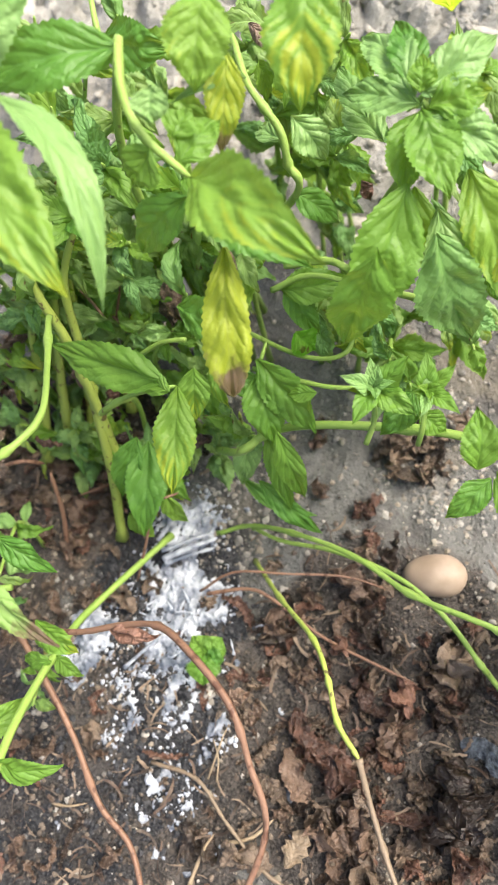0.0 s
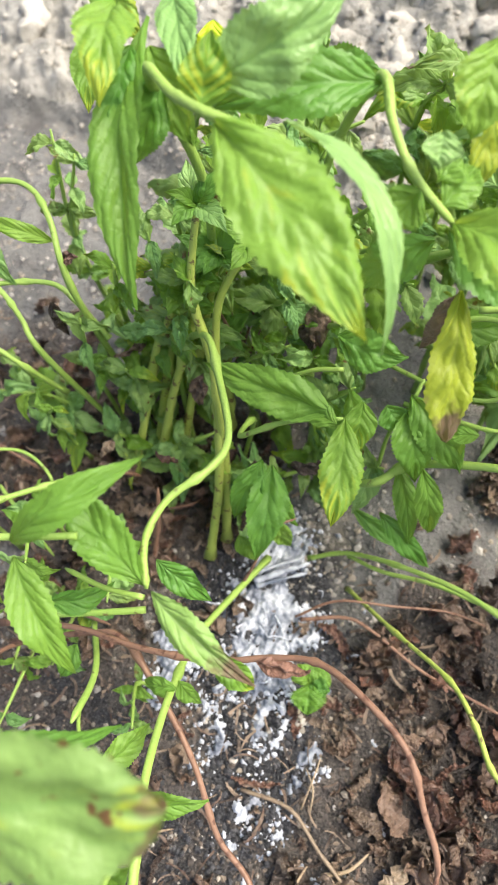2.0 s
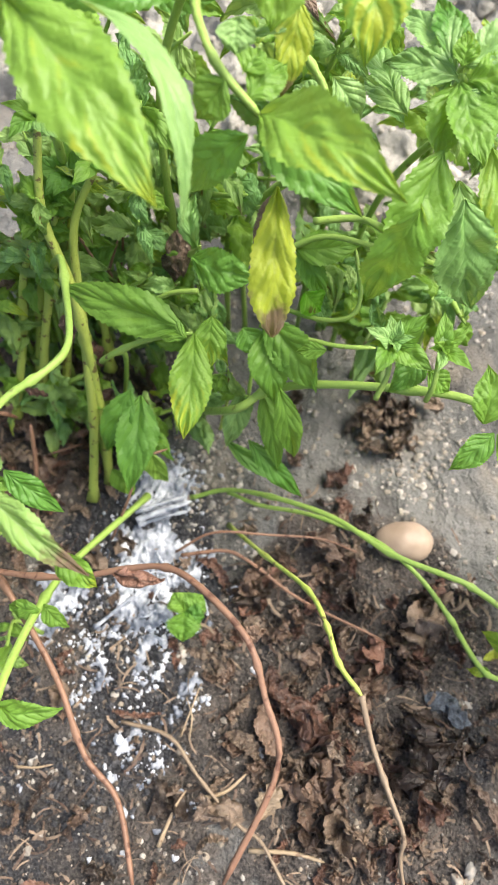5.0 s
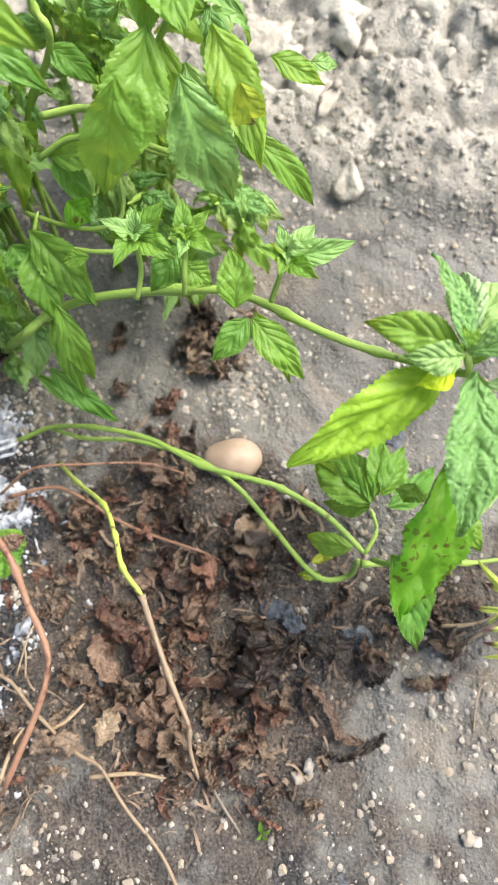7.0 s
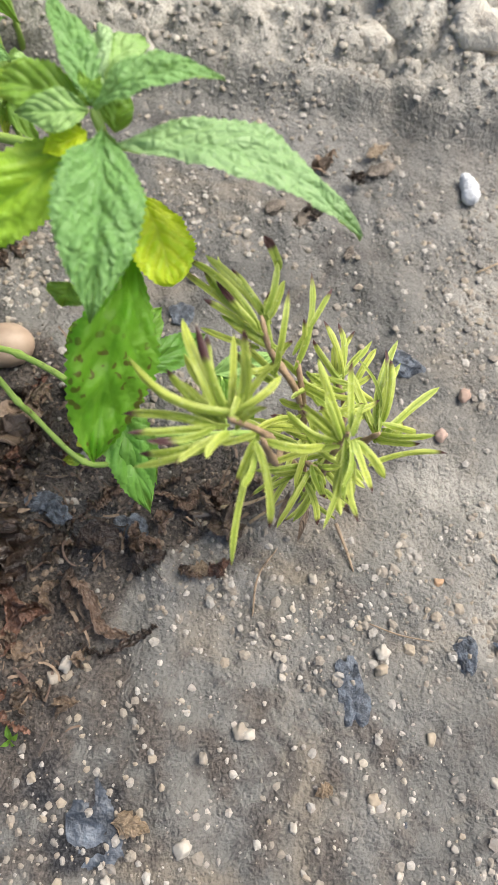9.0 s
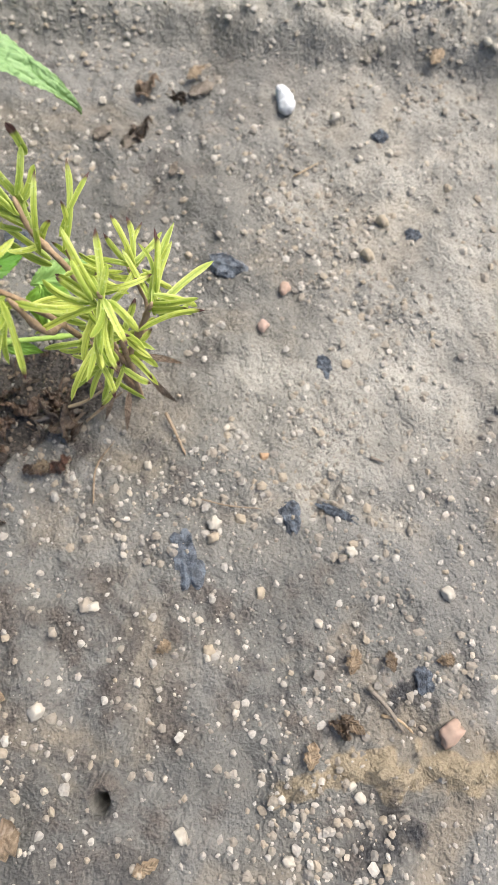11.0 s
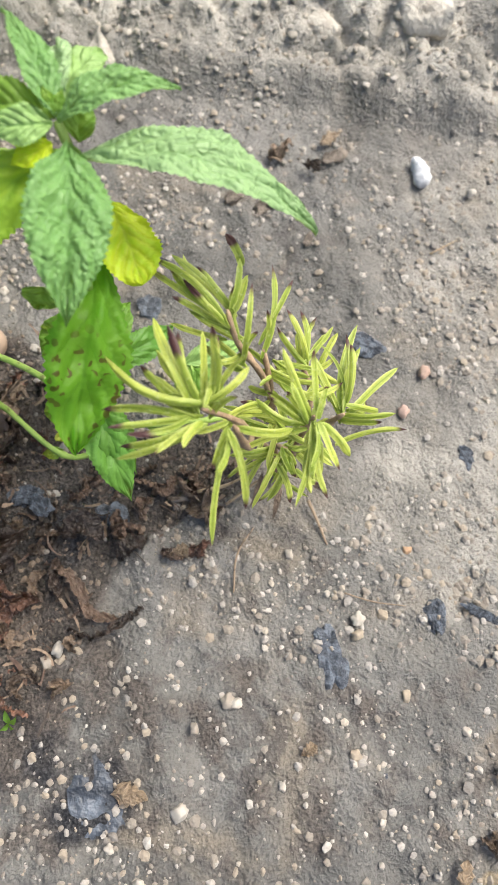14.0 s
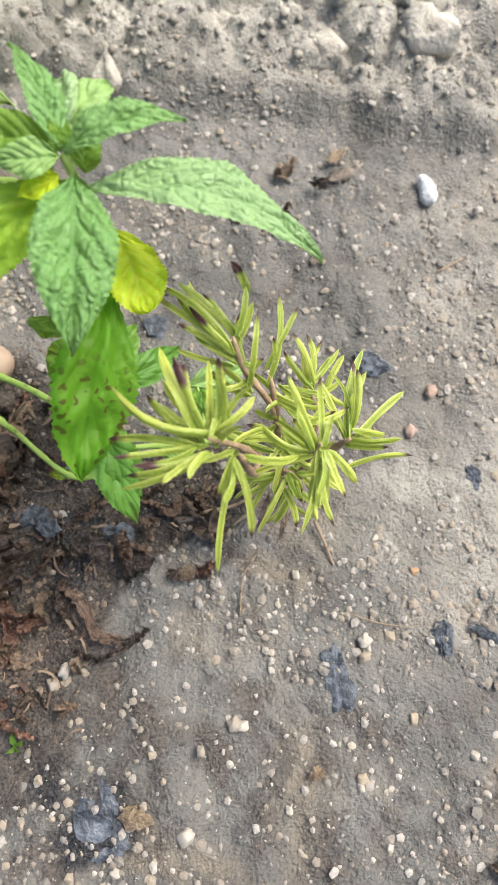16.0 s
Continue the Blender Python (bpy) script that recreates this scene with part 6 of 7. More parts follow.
leaf(ts, (0.0796, 0.1727, 0.1650), (0.0862, 0.1464, 0.1350), 0.0175, MINT_PALE, face=(0, -0.9, 0.5), droop=0.06, wide_at=0.42)
leaf(ts, (0.0911, 0.1822, 0.1700), (0.1007, 0.1417, 0.1400), 0.0185, MINT_LIME, face=(0, -0.9, 0.5), droop=0.06)
leaf(ts, (0.0620, 0.2129, 0.1700), (0.0554, 0.2399, 0.1700), 0.0135, MINT_PALE, droop=0.1)
leaf(ts, (0.0668, 0.2060, 0.1650), (0.0563, 0.2377, 0.1550), 0.014, MINT_PALE, droop=0.1)
leaf(ts, (0.0898, 0.2181, 0.2000), (0.0904, 0.2309, 0.2000), 0.012, MINT_BRIGHT)
leaf(ts, (0.0588, 0.2126, 0.1400), (0.0616, 0.2106, 0.1300), 0.006, DRY_RED, wave=0.3)
leaf(ts, (0.0551, 0.1432, 0.1900), (0.0427, 0.1375, 0.1480), 0.0195, MINT, face=(0, -0.9, 0.5), droop=0.05, wide_at=0.45)
leaf(ts, (0.0754, 0.1563, 0.1750), (0.0899, 0.1454, 0.1220), 0.0235, MINT_PALE, face=(0.1, -0.9, 0.5), droop=0.05, wide_at=0.42)
leaf(ts, (0.0955, 0.1580, 0.1500), (0.0994, 0.1516, 0.1350), 0.0075, MINT_DARK, droop=0.1)
leaf(ts, (0.0963, 0.1582, 0.1450), (0.1236, 0.1457, 0.1100), 0.011, MINT, face=(0.3, -0.7, 0.5), droop=0.2, fold=0.5)
leaf(ts, (0.0938, 0.1424, 0.1800), (0.0997, 0.1520, 0.1550), 0.0125, MINT_YELLOW, face=(0, -0.9, 0.5))
leaf(ts, (0.1110, 0.1746, 0.1600), (0.1301, 0.1670, 0.1500), 0.01, MINT_LIME)
leaf(ts, (0.1277, 0.1797, 0.1500), (0.1392, 0.1807, 0.1450), 0.007, MINT_PALE)
leaf(ts, (0.0244, 0.1614, 0.1200), (0.0309, 0.1581, 0.1100), 0.013, MINT_SPOT)
leaf(ts, (0.0106, 0.1282, 0.1000), (0.0161, 0.1114, 0.0600), 0.012, MINT)
leaf(ts, (-0.0044, 0.1221, 0.0600), (0.0199, 0.1008, 0.0300), 0.011, MINT_DARK)
stem(tall, [(0.0262, 0.1648, 0.1600), (0.0407, 0.1601, 0.1650), (0.0481, 0.1523, 0.1680), (0.0622, 0.1530, 0.1500), (0.0777, 0.1532, 0.1400)], 0.0013, 0.0011, STEM_LIGHT)
stem(tall, [(0.0178, 0.1761, 0.1300), (0.0334, 0.1730, 0.1400), (0.0521, 0.1613, 0.1450), (0.0754, 0.1522, 0.1400)], 0.0012, 0.001, STEM_LIGHT)
leaf(ts, (0.0661, 0.1627, 0.1700), (0.0674, 0.1729, 0.1500), 0.008, MINT_DARK)
leaf(ts, (0.0713, 0.1631, 0.1650), (0.0629, 0.1684, 0.1400), 0.013, MINT_PALE)

# ---- mint: the main clump ----
mint = thing("mint_plant", (-0.09, 0.18, 0.0), "dense mint clump, upper leaves yellowing, lower stems speckled", "mint")
# drooping upper shoot with a yellowed hanging leaf
us = stem(mint, [(-0.03, 0.2, 0.0), (-0.03, 0.215, 0.1), (-0.025, 0.21, 0.18), (-0.0098, 0.2045, 0.2250), (-0.0083, 0.1835, 0.2280), (-0.0040, 0.1691, 0.2240), (0.0068, 0.1598, 0.2140)], 0.0018, 0.0011, STEM_LIGHT, nodes=5)
leaf(us, (0.0071, 0.1598, 0.2140), (0.0405, 0.1171, 0.2220), 0.0205, MINT_LIME, face=(0.2, -0.7, 0.7), droop=0.12, fold=0.5, label="yellowing leaf with dark underside")
leaf(us, (0.0059, 0.1599, 0.2120), (0.0362, 0.1403, 0.1900), 0.017, MINT_DARK, face=(0, -0.8, 0.7), droop=0.08)
leaf(us, (0.0113, 0.1508, 0.1950), (0.0058, 0.1136, 0.1680), 0.0155, MINT_YELLOW, face=(0, -1, 0.4), droop=0.03, fold=0.7, wide_at=0.6, point=0.55, wave=0.25, curl=0.4, twist=0.4, label="yellow hanging leaf with a withered tip")
leaf(us, (0.0112, 0.1531, 0.1900), (0.0027, 0.1492, 0.1650), 0.008, DRY, face=(0, -1, 0.4), curl=0.7)
leaf(us, (0.0035, 0.1620, 0.2050), (-0.0179, 0.1654, 0.1800), 0.015, MINT_DARK, droop=0.12)
leaf(us, (-0.0020, 0.1659, 0.2220), (-0.0112, 0.1652, 0.2100), 0.013, MINT, droop=0.1)
leaf(us, (0.0030, 0.1698, 0.2200), (0.0086, 0.1781, 0.2200), 0.011, MINT)
leaf(us, (0.0214, 0.1916, 0.2250), (0.0144, 0.1749, 0.2050), 0.0115, MINT_YELLOW, face=(0, -1, 0.4))
leaf(us, (0.0191, 0.1966, 0.2400), (0.0118, 0.1784, 0.2250), 0.0185, MINT_LIME, face=(0, -1, 0.5), wide_at=0.45)
leaf(us, (0.0460, 0.2031, 0.2350), (0.0392, 0.1740, 0.2150), 0.0205, MINT_LIME, face=(0, -1, 0.5), wide_at=0.5)
leaf(us, (0.0248, 0.1953, 0.2120), (0.0032, 0.1822, 0.2200), 0.0055, MINT_PALE, droop=0.25, fold=0.8)
leaf(us, (0.0028, 0.1725, 0.2350), (0.0009, 0.1646, 0.2300), 0.0105, MINT_PALE, wide_at=0.5)
leaf(us, (0.0041, 0.1645, 0.2160), (0.0166, 0.1773, 0.2150), 0.012, MINT, droop=0.1)
vs = stem(mint, [(0.0, 0.215, 0.0), (0.005, 0.225, 0.09), (0.0336, 0.1900, 0.1650), (0.0326, 0.1904, 0.1800), (0.0317, 0.1955, 0.1900), (0.0240, 0.2087, 0.1980), (0.0205, 0.2307, 0.2000)], 0.0015, 0.0011, STEM_LIGHT, nodes=4)
leaf(vs, (0.0359, 0.2026, 0.1880), (0.0456, 0.1977, 0.1700), 0.0125, MINT_PALE, droop=0.15)
leaf(vs, (0.0388, 0.2051, 0.1860), (0.0392, 0.2013, 0.1680), 0.01, MINT, droop=0.15)
leaf(vs, (0.0320, 0.1956, 0.1850), (0.0241, 0.2130, 0.1750), 0.008, MINT_PALE)
leaf(vs, (0.0327, 0.1915, 0.1650), (0.0472, 0.1865, 0.1500), 0.011, MINT_DARK)
leaf(vs, (0.0265, 0.2341, 0.2000), (0.0342, 0.2267, 0.1900), 0.005, DRY, curl=0.6)
# big near leaves round the top node
N1 = (-0.0557, 0.1712, 0.2490)
ns = stem(mint, [(-0.085, 0.205, 0.0), (-0.075, 0.215, 0.1), (-0.066, 0.21, 0.18), (-0.0739, 0.2032, 0.2350), (-0.0654, 0.1845, 0.2440), N1, (-0.0409, 0.1647, 0.2460), (-0.0381, 0.1676, 0.2420)], 0.0019, 0.0011, STEM_LIGHT, nodes=5)
leaf(ns, (-0.0543, 0.1683, 0.2490), (-0.0223, 0.1170, 0.2280), 0.0255, MINT_LIME, face=(0.3, -0.8, 0.6), droop=0.06, fold=0.2, wide_at=0.4, label="large yellow-streaked mint leaf")
leaf(ns, (-0.0377, 0.1717, 0.2440), (-0.0180, 0.1192, 0.2170), 0.0125, MINT_PALE, face=(0.9, -0.5, 0.5), droop=0.22, fold=0.4)
leaf(ns, (-0.0082, 0.2026, 0.2250), (-0.0584, 0.1990, 0.2250), 0.018, MINT_DARK, face=(0, -0.6, 0.9), droop=0.1)
leaf(ns, (-0.0740, 0.2256, 0.2350), (-0.0854, 0.1532, 0.1950), 0.0165, MINT, face=(-0.4, -0.8, 0.4), droop=0.12, fold=0.35, wide_at=0.5)
leaf(ns, (-0.0712, 0.2047, 0.2300), (-0.0880, 0.1954, 0.2100), 0.016, MINT_DARK, droop=0.1)
leaf(ns, (-0.0742, 0.2143, 0.2350), (-0.0647, 0.1960, 0.2150), 0.017, MINT, face=(0, -0.9, 0.5), droop=0.08)
leaf(ns, (-0.0596, 0.1871, 0.2360), (-0.0543, 0.1984, 0.2500), 0.014, MINT_LIME, face=(0.2, -0.8, 0.5), droop=0.1)
leaf(ns, (-0.0564, 0.1947, 0.2380), (-0.0187, 0.2029, 0.2550), 0.0205, MINT_PALE, face=(0, -0.8, 0.7), droop=0.15)
leaf(ns, (-0.0956, 0.2663, 0.2250), (-0.0800, 0.2422, 0.2150), 0.0145, MINT_LIME, face=(0, -0.9, 0.5), droop=0.05)
leaf(ns, (-0.0585, 0.2560, 0.2100), (-0.0602, 0.2430, 0.2000), 0.01, MINT_BRIGHT, face=(0, -0.9, 0.5), droop=0.05)
leaf(ns, (-0.0831, 0.2278, 0.2400), (-0.0877, 0.1930, 0.2350), 0.017, MINT_LIME, face=(0, -0.9, 0.5))
leaf(ns, (-0.0669, 0.2364, 0.2350), (-0.0636, 0.1962, 0.2320), 0.012, MINT_PALE, face=(0, -0.9, 0.5))
leaf(ns, (-0.0794, 0.2154, 0.2350), (-0.0885, 0.1946, 0.2220), 0.015, MINT_DARK, face=(0, -0.9, 0.5))
leaf(ns, (-0.1056, 0.2693, 0.2000), (-0.1091, 0.2475, 0.1850), 0.0125, MINT_LIME, face=(0, -0.9, 0.5), droop=0.05)
leaf(ns, (-0.0242, 0.2427, 0.2000), (0.0006, 0.2307, 0.2000), 0.0165, MINT_DARK, face=(0, -0.8, 0.7), droop=0.1)
stem(mint, [(-0.0275, 0.2409, 0.1900), (-0.0273, 0.2508, 0.2000), (-0.0279, 0.2637, 0.2050)], 0.0013, 0.001, STEM_LIGHT)
# fork of leaves over the ash
cs = stem(mint, [(-0.075, 0.165, 0.0), (-0.06, 0.168, 0.07), (-0.0639, 0.1464, 0.1050), (-0.0440, 0.1441, 0.1220), (-0.0225, 0.1386, 0.1340)], 0.0013, 0.001, STEM, nodes=3)
leaf(cs, (-0.0214, 0.1385, 0.1340), (-0.0297, 0.1016, 0.1180), 0.0165, MINT_LIME, face=(0, -0.9, 0.5), droop=0.06, fold=0.25, wide_at=0.5)
leaf(cs, (-0.0256, 0.1415, 0.1340), (-0.0744, 0.1690, 0.1300), 0.0185, MINT, face=(0, -0.7, 0.8), droop=0.08, wide_at=0.35)
leaf(cs, (-0.0144, 0.1447, 0.1350), (-0.0189, 0.1289, 0.1200), 0.0125, MINT_LIME, face=(0, -0.9, 0.5), droop=0.06)
leaf(cs, (-0.0249, 0.1370, 0.1330), (-0.0379, 0.1504, 0.1300), 0.01, MINT, droop=0.1)
leaf(cs, (-0.0207, 0.1769, 0.1300), (0.0056, 0.1643, 0.1300), 0.018, MINT_DARK, face=(0, -0.8, 0.7), droop=0.1, wide_at=0.45)
stem(cs, [(-0.0197, 0.1637, 0.1250), (-0.0318, 0.1670, 0.1200), (-0.0454, 0.1681, 0.1100)], 0.001, 0.0009, STEM_LIGHT)
leaf(cs, (0.0073, 0.1550, 0.1150), (0.0265, 0.1271, 0.0950), 0.019, MINT, face=(0, -0.9, 0.5), droop=0.08, fold=0.3, wide_at=0.45)
leaf(cs, (0.0056, 0.1499, 0.1100), (0.0080, 0.1260, 0.0900), 0.0185, MINT, face=(0, -0.9, 0.5), droop=0.08)
leaf(cs, (0.0040, 0.1367, 0.0800), (0.0083, 0.1084, 0.0500), 0.0115, MINT, face=(0, -0.9, 0.5), droop=0.08)
leaf(cs, (-0.0061, 0.1441, 0.0700), (-0.0159, 0.1280, 0.0400), 0.0135, MINT_PALE, face=(0.3, -0.8, 0.5), droop=0.1)
leaf(cs, (-0.0157, 0.1311, 0.0400), (0.0180, 0.1126, 0.0200), 0.009, MINT_DARK, droop=0.1)
leaf(cs, (-0.0025, 0.1536, 0.1100), (0.0025, 0.1449, 0.1000), 0.013, MINT_DARK)
stem(cs, [(-0.0023, 0.1456, 0.0600), (0.0016, 0.1531, 0.0800), (0.0070, 0.1525, 0.1100), (0.0125, 0.1594, 0.1200)], 0.001, 0.0008, STEM)
stem(mint, [(-0.0188, 0.1460, 0.0200), (-0.0121, 0.1514, 0.0500), (-0.0094, 0.1535, 0.0700)], 0.001, 0.0008, STEM_SPECKLED)
leaf(cs, (-0.0523, 0.1435, 0.0750), (-0.0639, 0.1050, 0.0500), 0.019, MINT_DARK, face=(0, -0.9, 0.5), droop=0.1)
leaf(cs, (-0.0566, 0.1445, 0.0800), (-0.0728, 0.1249, 0.0550), 0.0145, MINT_DARK, face=(0, -0.9, 0.5), droop=0.1)
leaf(cs, (-0.0531, 0.1248, 0.0500), (-0.0471, 0.1157, 0.0300), 0.011, MINT_LIME, face=(0, -0.9, 0.5))
leaf(cs, (-0.0713, 0.1178, 0.0500), (-0.0638, 0.1088, 0.0350), 0.012, MINT_LIME, face=(0, -0.9, 0.5))
leaf(cs, (0.0212, 0.1764, 0.1300), (0.0502, 0.1760, 0.1300), 0.014, MINT, droop=0.12)
leaf(cs, (0.0238, 0.1790, 0.1300), (0.0338, 0.1638, 0.1100), 0.012, MINT_DARK, droop=0.1)
stem(mint, [(0.0030, 0.1768, 0.1000), (0.0243, 0.1563, 0.1100), (0.0399, 0.1501, 0.1150), (0.0468, 0.1557, 0.1200), (0.0464, 0.1736, 0.1300)], 0.0011, 0.0008, STEM_LIGHT)
# upright speckled stems
for pts in ([(-0.1174, 0.1766, 0.0200), (-0.1021, 0.1988, 0.0700), (-0.0911, 0.2028, 0.1000), (-0.0770, 0.2062, 0.1250), (-0.0656, 0.2091, 0.1450)], [(-0.1032, 0.1757, 0.0200), (-0.0905, 0.1967, 0.0600), (-0.0776, 0.2047, 0.1050), (-0.0665, 0.2092, 0.1450)],
            [(-0.0757, 0.1834, 0.0300), (-0.0725, 0.1955, 0.0600), (-0.0710, 0.2042, 0.0900)], [(-0.0824, 0.1278, 0.0040), (-0.0765, 0.1450, 0.0500), (-0.0740, 0.1604, 0.0850), (-0.0734, 0.1762, 0.1200), (-0.0770, 0.1900, 0.1480), (-0.0700, 0.2060, 0.1780)], [(-0.1126, 0.1733, 0.0300), (-0.0994, 0.1863, 0.0700), (-0.0818, 0.1979, 0.1150), (-0.0748, 0.2026, 0.1400)],
            [(-0.1303, 0.1656, 0.0200), (-0.1139, 0.1896, 0.0600), (-0.1006, 0.1977, 0.1000), (-0.0846, 0.2061, 0.1250)], [(-0.0914, 0.1181, 0.0060), (-0.0804, 0.1413, 0.0500), (-0.0758, 0.1585, 0.0800), (-0.0739, 0.1771, 0.1000), (-0.0680, 0.1930, 0.1350), (-0.0520, 0.2020, 0.1600)]):
    stem(mint, pts, 0.0025, 0.0015, STEM_SPECKLED, nodes=4)
    whorl(mint, pts[-1], (0.1, -0.2, 1), 0.018, 5, [MINT, MINT_DARK, MINT_PALE], 1.0, random.Random(int(-pts[0][0] * 1e4)))
for pts in ([(-0.0690, 0.2102, 0.0500), (-0.0588, 0.2170, 0.0800), (-0.0542, 0.2181, 0.1000)], [(-0.0731, 0.2030, 0.0500), (-0.0638, 0.2048, 0.0800), (-0.0642, 0.2052, 0.0900)], [(-0.0687, 0.2009, 0.0500), (-0.0534, 0.2069, 0.0900)], [(-0.0641, 0.1972, 0.0900), (-0.0697, 0.2065, 0.1000), (-0.0724, 0.2086, 0.1100)], [(-0.0662, 0.2077, 0.0800), (-0.0563, 0.2147, 0.1000)]):
    stem(mint, pts, 0.0008, 0.0006, RUNNER_BROWN)
leaf(mint, (-0.0274, 0.1990, 0.1200), (-0.0273, 0.1887, 0.1000), 0.012, DRY, face=(0, -0.9, 0.5), curl=0.6, wave=0.3)
leaf(mint, (-0.0292, 0.1979, 0.1100), (-0.0308, 0.1868, 0.1000), 0.012, DRY, face=(0, -0.9, 0.5), curl=0.6, wave=0.3)
# the pale stem that bends over towards the ash
bs = stem(mint, [(-0.1, 0.185, 0.005), (-0.095, 0.2, 0.08), (-0.0740, 0.1788, 0.1350), (-0.0667, 0.1505, 0.1500), (-0.0629, 0.1234, 0.1600), (-0.0690, 0.1115, 0.1640), (-0.0827, 0.1019, 0.1640), (-0.0902, 0.0892, 0.1620), (-0.0904, 0.0750, 0.1580)], 0.0014, 0.0012, STEM_LIGHT, nodes=3)
leaf(bs, (-0.0911, 0.0763, 0.1580), (-0.1144, 0.1104, 0.1720), 0.0165, MINT, face=(0.3, -0.6, 0.8), droop=0.1, fold=0.35, wide_at=0.5)
leaf(bs, (-0.0886, 0.0742, 0.1581), (-0.0574, 0.0452, 0.1530), 0.0125, MINT_TIPPED, face=(0, -0.6, 0.9), droop=0.12, fold=0.3, label="half-withered leaf with a brown tip")
leaf(bs, (-0.0924, 0.0894, 0.1350), (-0.0750, 0.0763, 0.1200), 0.0105, MINT_DARK, droop=0.12)
leaf(bs, (-0.0703, 0.0552, 0.1450), (-0.0595, 0.0447, 0.1350), 0.0105, MINT_LIME, fold=0.6)
stem(bs, [(-0.0921, 0.0729, 0.1550), (-0.1068, 0.0778, 0.1500), (-0.1207, 0.0852, 0.1480)], 0.001, 0.0009, STEM_LIGHT)
stem(bs, [(-0.1078, 0.0890, 0.1750), (-0.1242, 0.0889, 0.1780), (-0.1424, 0.0897, 0.1800), (-0.1649, 0.0912, 0.1800)], 0.0012, 0.0012, STEM_LIGHT)
leaf(bs, (-0.1416, 0.0897, 0.1800), (-0.1649, 0.0942, 0.1850), 0.0143, MINT_LIME, face=(0, -0.6, 0.8), droop=0.1, wide_at=0.45, fold=0.6, hang=0.5)
leaf(bs, (-0.1263, 0.0873, 0.1791), (-0.0828, 0.1058, 0.1946), 0.0111, MINT, face=(-0.1, -0.3, 1), droop=0.27, fold=0.2, wide_at=0.5, twist=0.0)
leaf(bs, (-0.1422, 0.0906, 0.1700), (-0.1411, 0.0703, 0.1550), 0.0119, MINT_LIME, face=(0, -0.8, 0.6), fold=0.6, hang=0.5)
leaf(bs, (-0.1293, 0.0852, 0.1700), (-0.1161, 0.0516, 0.1450), 0.0135, MINT, face=(0.4, -0.7, 0.6), fold=0.4, droop=0.12)
leaf(bs, (-0.1541, 0.0855, 0.1700), (-0.1657, 0.0604, 0.1500), 0.0127, MINT_LIME, face=(0, -0.8, 0.6), fold=0.6, hang=0.5)
leaf(bs, (-0.1336, 0.0772, 0.1300), (-0.1098, 0.0826, 0.1200), 0.0103, MINT_DARK, fold=0.6, hang=0.5)
leaf(bs, (-0.1598, 0.0728, 0.1500), (-0.1436, 0.0712, 0.1400), 0.0086, MINT_DARK, fold=0.6, hang=0.5)
stem(mint, [(-0.2085, 0.1599, 0.0600), (-0.1992, 0.1354, 0.0900), (-0.1824, 0.1214, 0.1100)], 0.0009, 0.0008, STEM_LIGHT)
leaf(mint, (-0.1906, 0.1477, 0.1000), (-0.1912, 0.1232, 0.1000), 0.009, MINT)
# front stems and the nearest leaf
fs = stem(mint, [(-0.0591, 0.1121, 0.0200), (-0.0884, 0.0755, 0.0500), (-0.0946, 0.0611, 0.0650), (-0.1002, 0.0387, 0.0850), (-0.1031, 0.0130, 0.1050), (-0.1037, -0.0153, 0.1150), (-0.1060, -0.0480, 0.1160), (-0.1100, -0.0800, 0.1080)], 0.0015, 0.0018, STEM_LIGHT, nodes=3)
leaf(fs, (-0.1041, 0.0122, 0.1050), (-0.0802, 0.0094, 0.1000), 0.012, MINT, droop=0.12)
leaf(fs, (-0.1235, 0.0202, 0.0900), (-0.1068, 0.0354, 0.0800), 0.012, MINT, droop=0.12)
leaf(fs, (-0.1052, 0.0131, 0.1050), (-0.1238, 0.0190, 0.1000), 0.012, MINT_DARK, droop=0.12)
leaf(fs, (-0.0959, 0.0480, 0.0800), (-0.1104, 0.0524, 0.0750), 0.009, MINT)
leaf(fs, (-0.0961, 0.0515, 0.0750), (-0.0879, 0.0425, 0.0650), 0.009, MINT)
stem(mint, [(-0.1043, 0.0771, 0.1000), (-0.1248, 0.0770, 0.1000), (-0.1527, 0.0773, 0.1000)], 0.0015, 0.0013, STEM)
stem(mint, [(-0.1405, 0.0804, 0.0500), (-0.1330, 0.0563, 0.0700), (-0.1356, 0.0367, 0.0900)], 0.0013, 0.0016, STEM)
stem(mint, [(-0.1382, 0.0602, 0.0500), (-0.1390, 0.0410, 0.0700), (-0.1345, 0.0262, 0.0800)], 0.0009, 0.0008, STEM_LIGHT)
leaf(mint, (-0.1453, 0.0697, 0.0600), (-0.1552, 0.0564, 0.0500), 0.011, MINT_DARK)
nl = stem(mint, [(-0.1737, 0.0449, 0.1600), (-0.1568, 0.0653, 0.1700), (-0.1477, 0.0615, 0.1750), (-0.1465, 0.0474, 0.1900), (-0.1356, 0.0357, 0.2000), (-0.1370, 0.0271, 0.2120)], 0.0011, 0.001, STEM_LIGHT, nodes=3)
leaf(nl, (-0.1374, 0.0284, 0.2260), (-0.0700, 0.0209, 0.2240), 0.0375, MINT_LIGHT, face=(0, -0.6, 0.9), droop=0.05, fold=0.12, wide_at=0.52, point=0.5, rows=48, quilt=0.3, twist=0.0, sway=0.0, label="broad light green leaf close to the ground's edge")
leaf(nl, (-0.1420, 0.0327, 0.1900), (-0.0992, 0.0355, 0.1500), 0.012, MINT_DARK)
stem(mint, [(-0.1094, -0.0127, 0.1400), (-0.1003, -0.0001, 0.1500), (-0.0959, 0.0124, 0.1500)], 0.0013, 0.001, STEM_LIGHT)
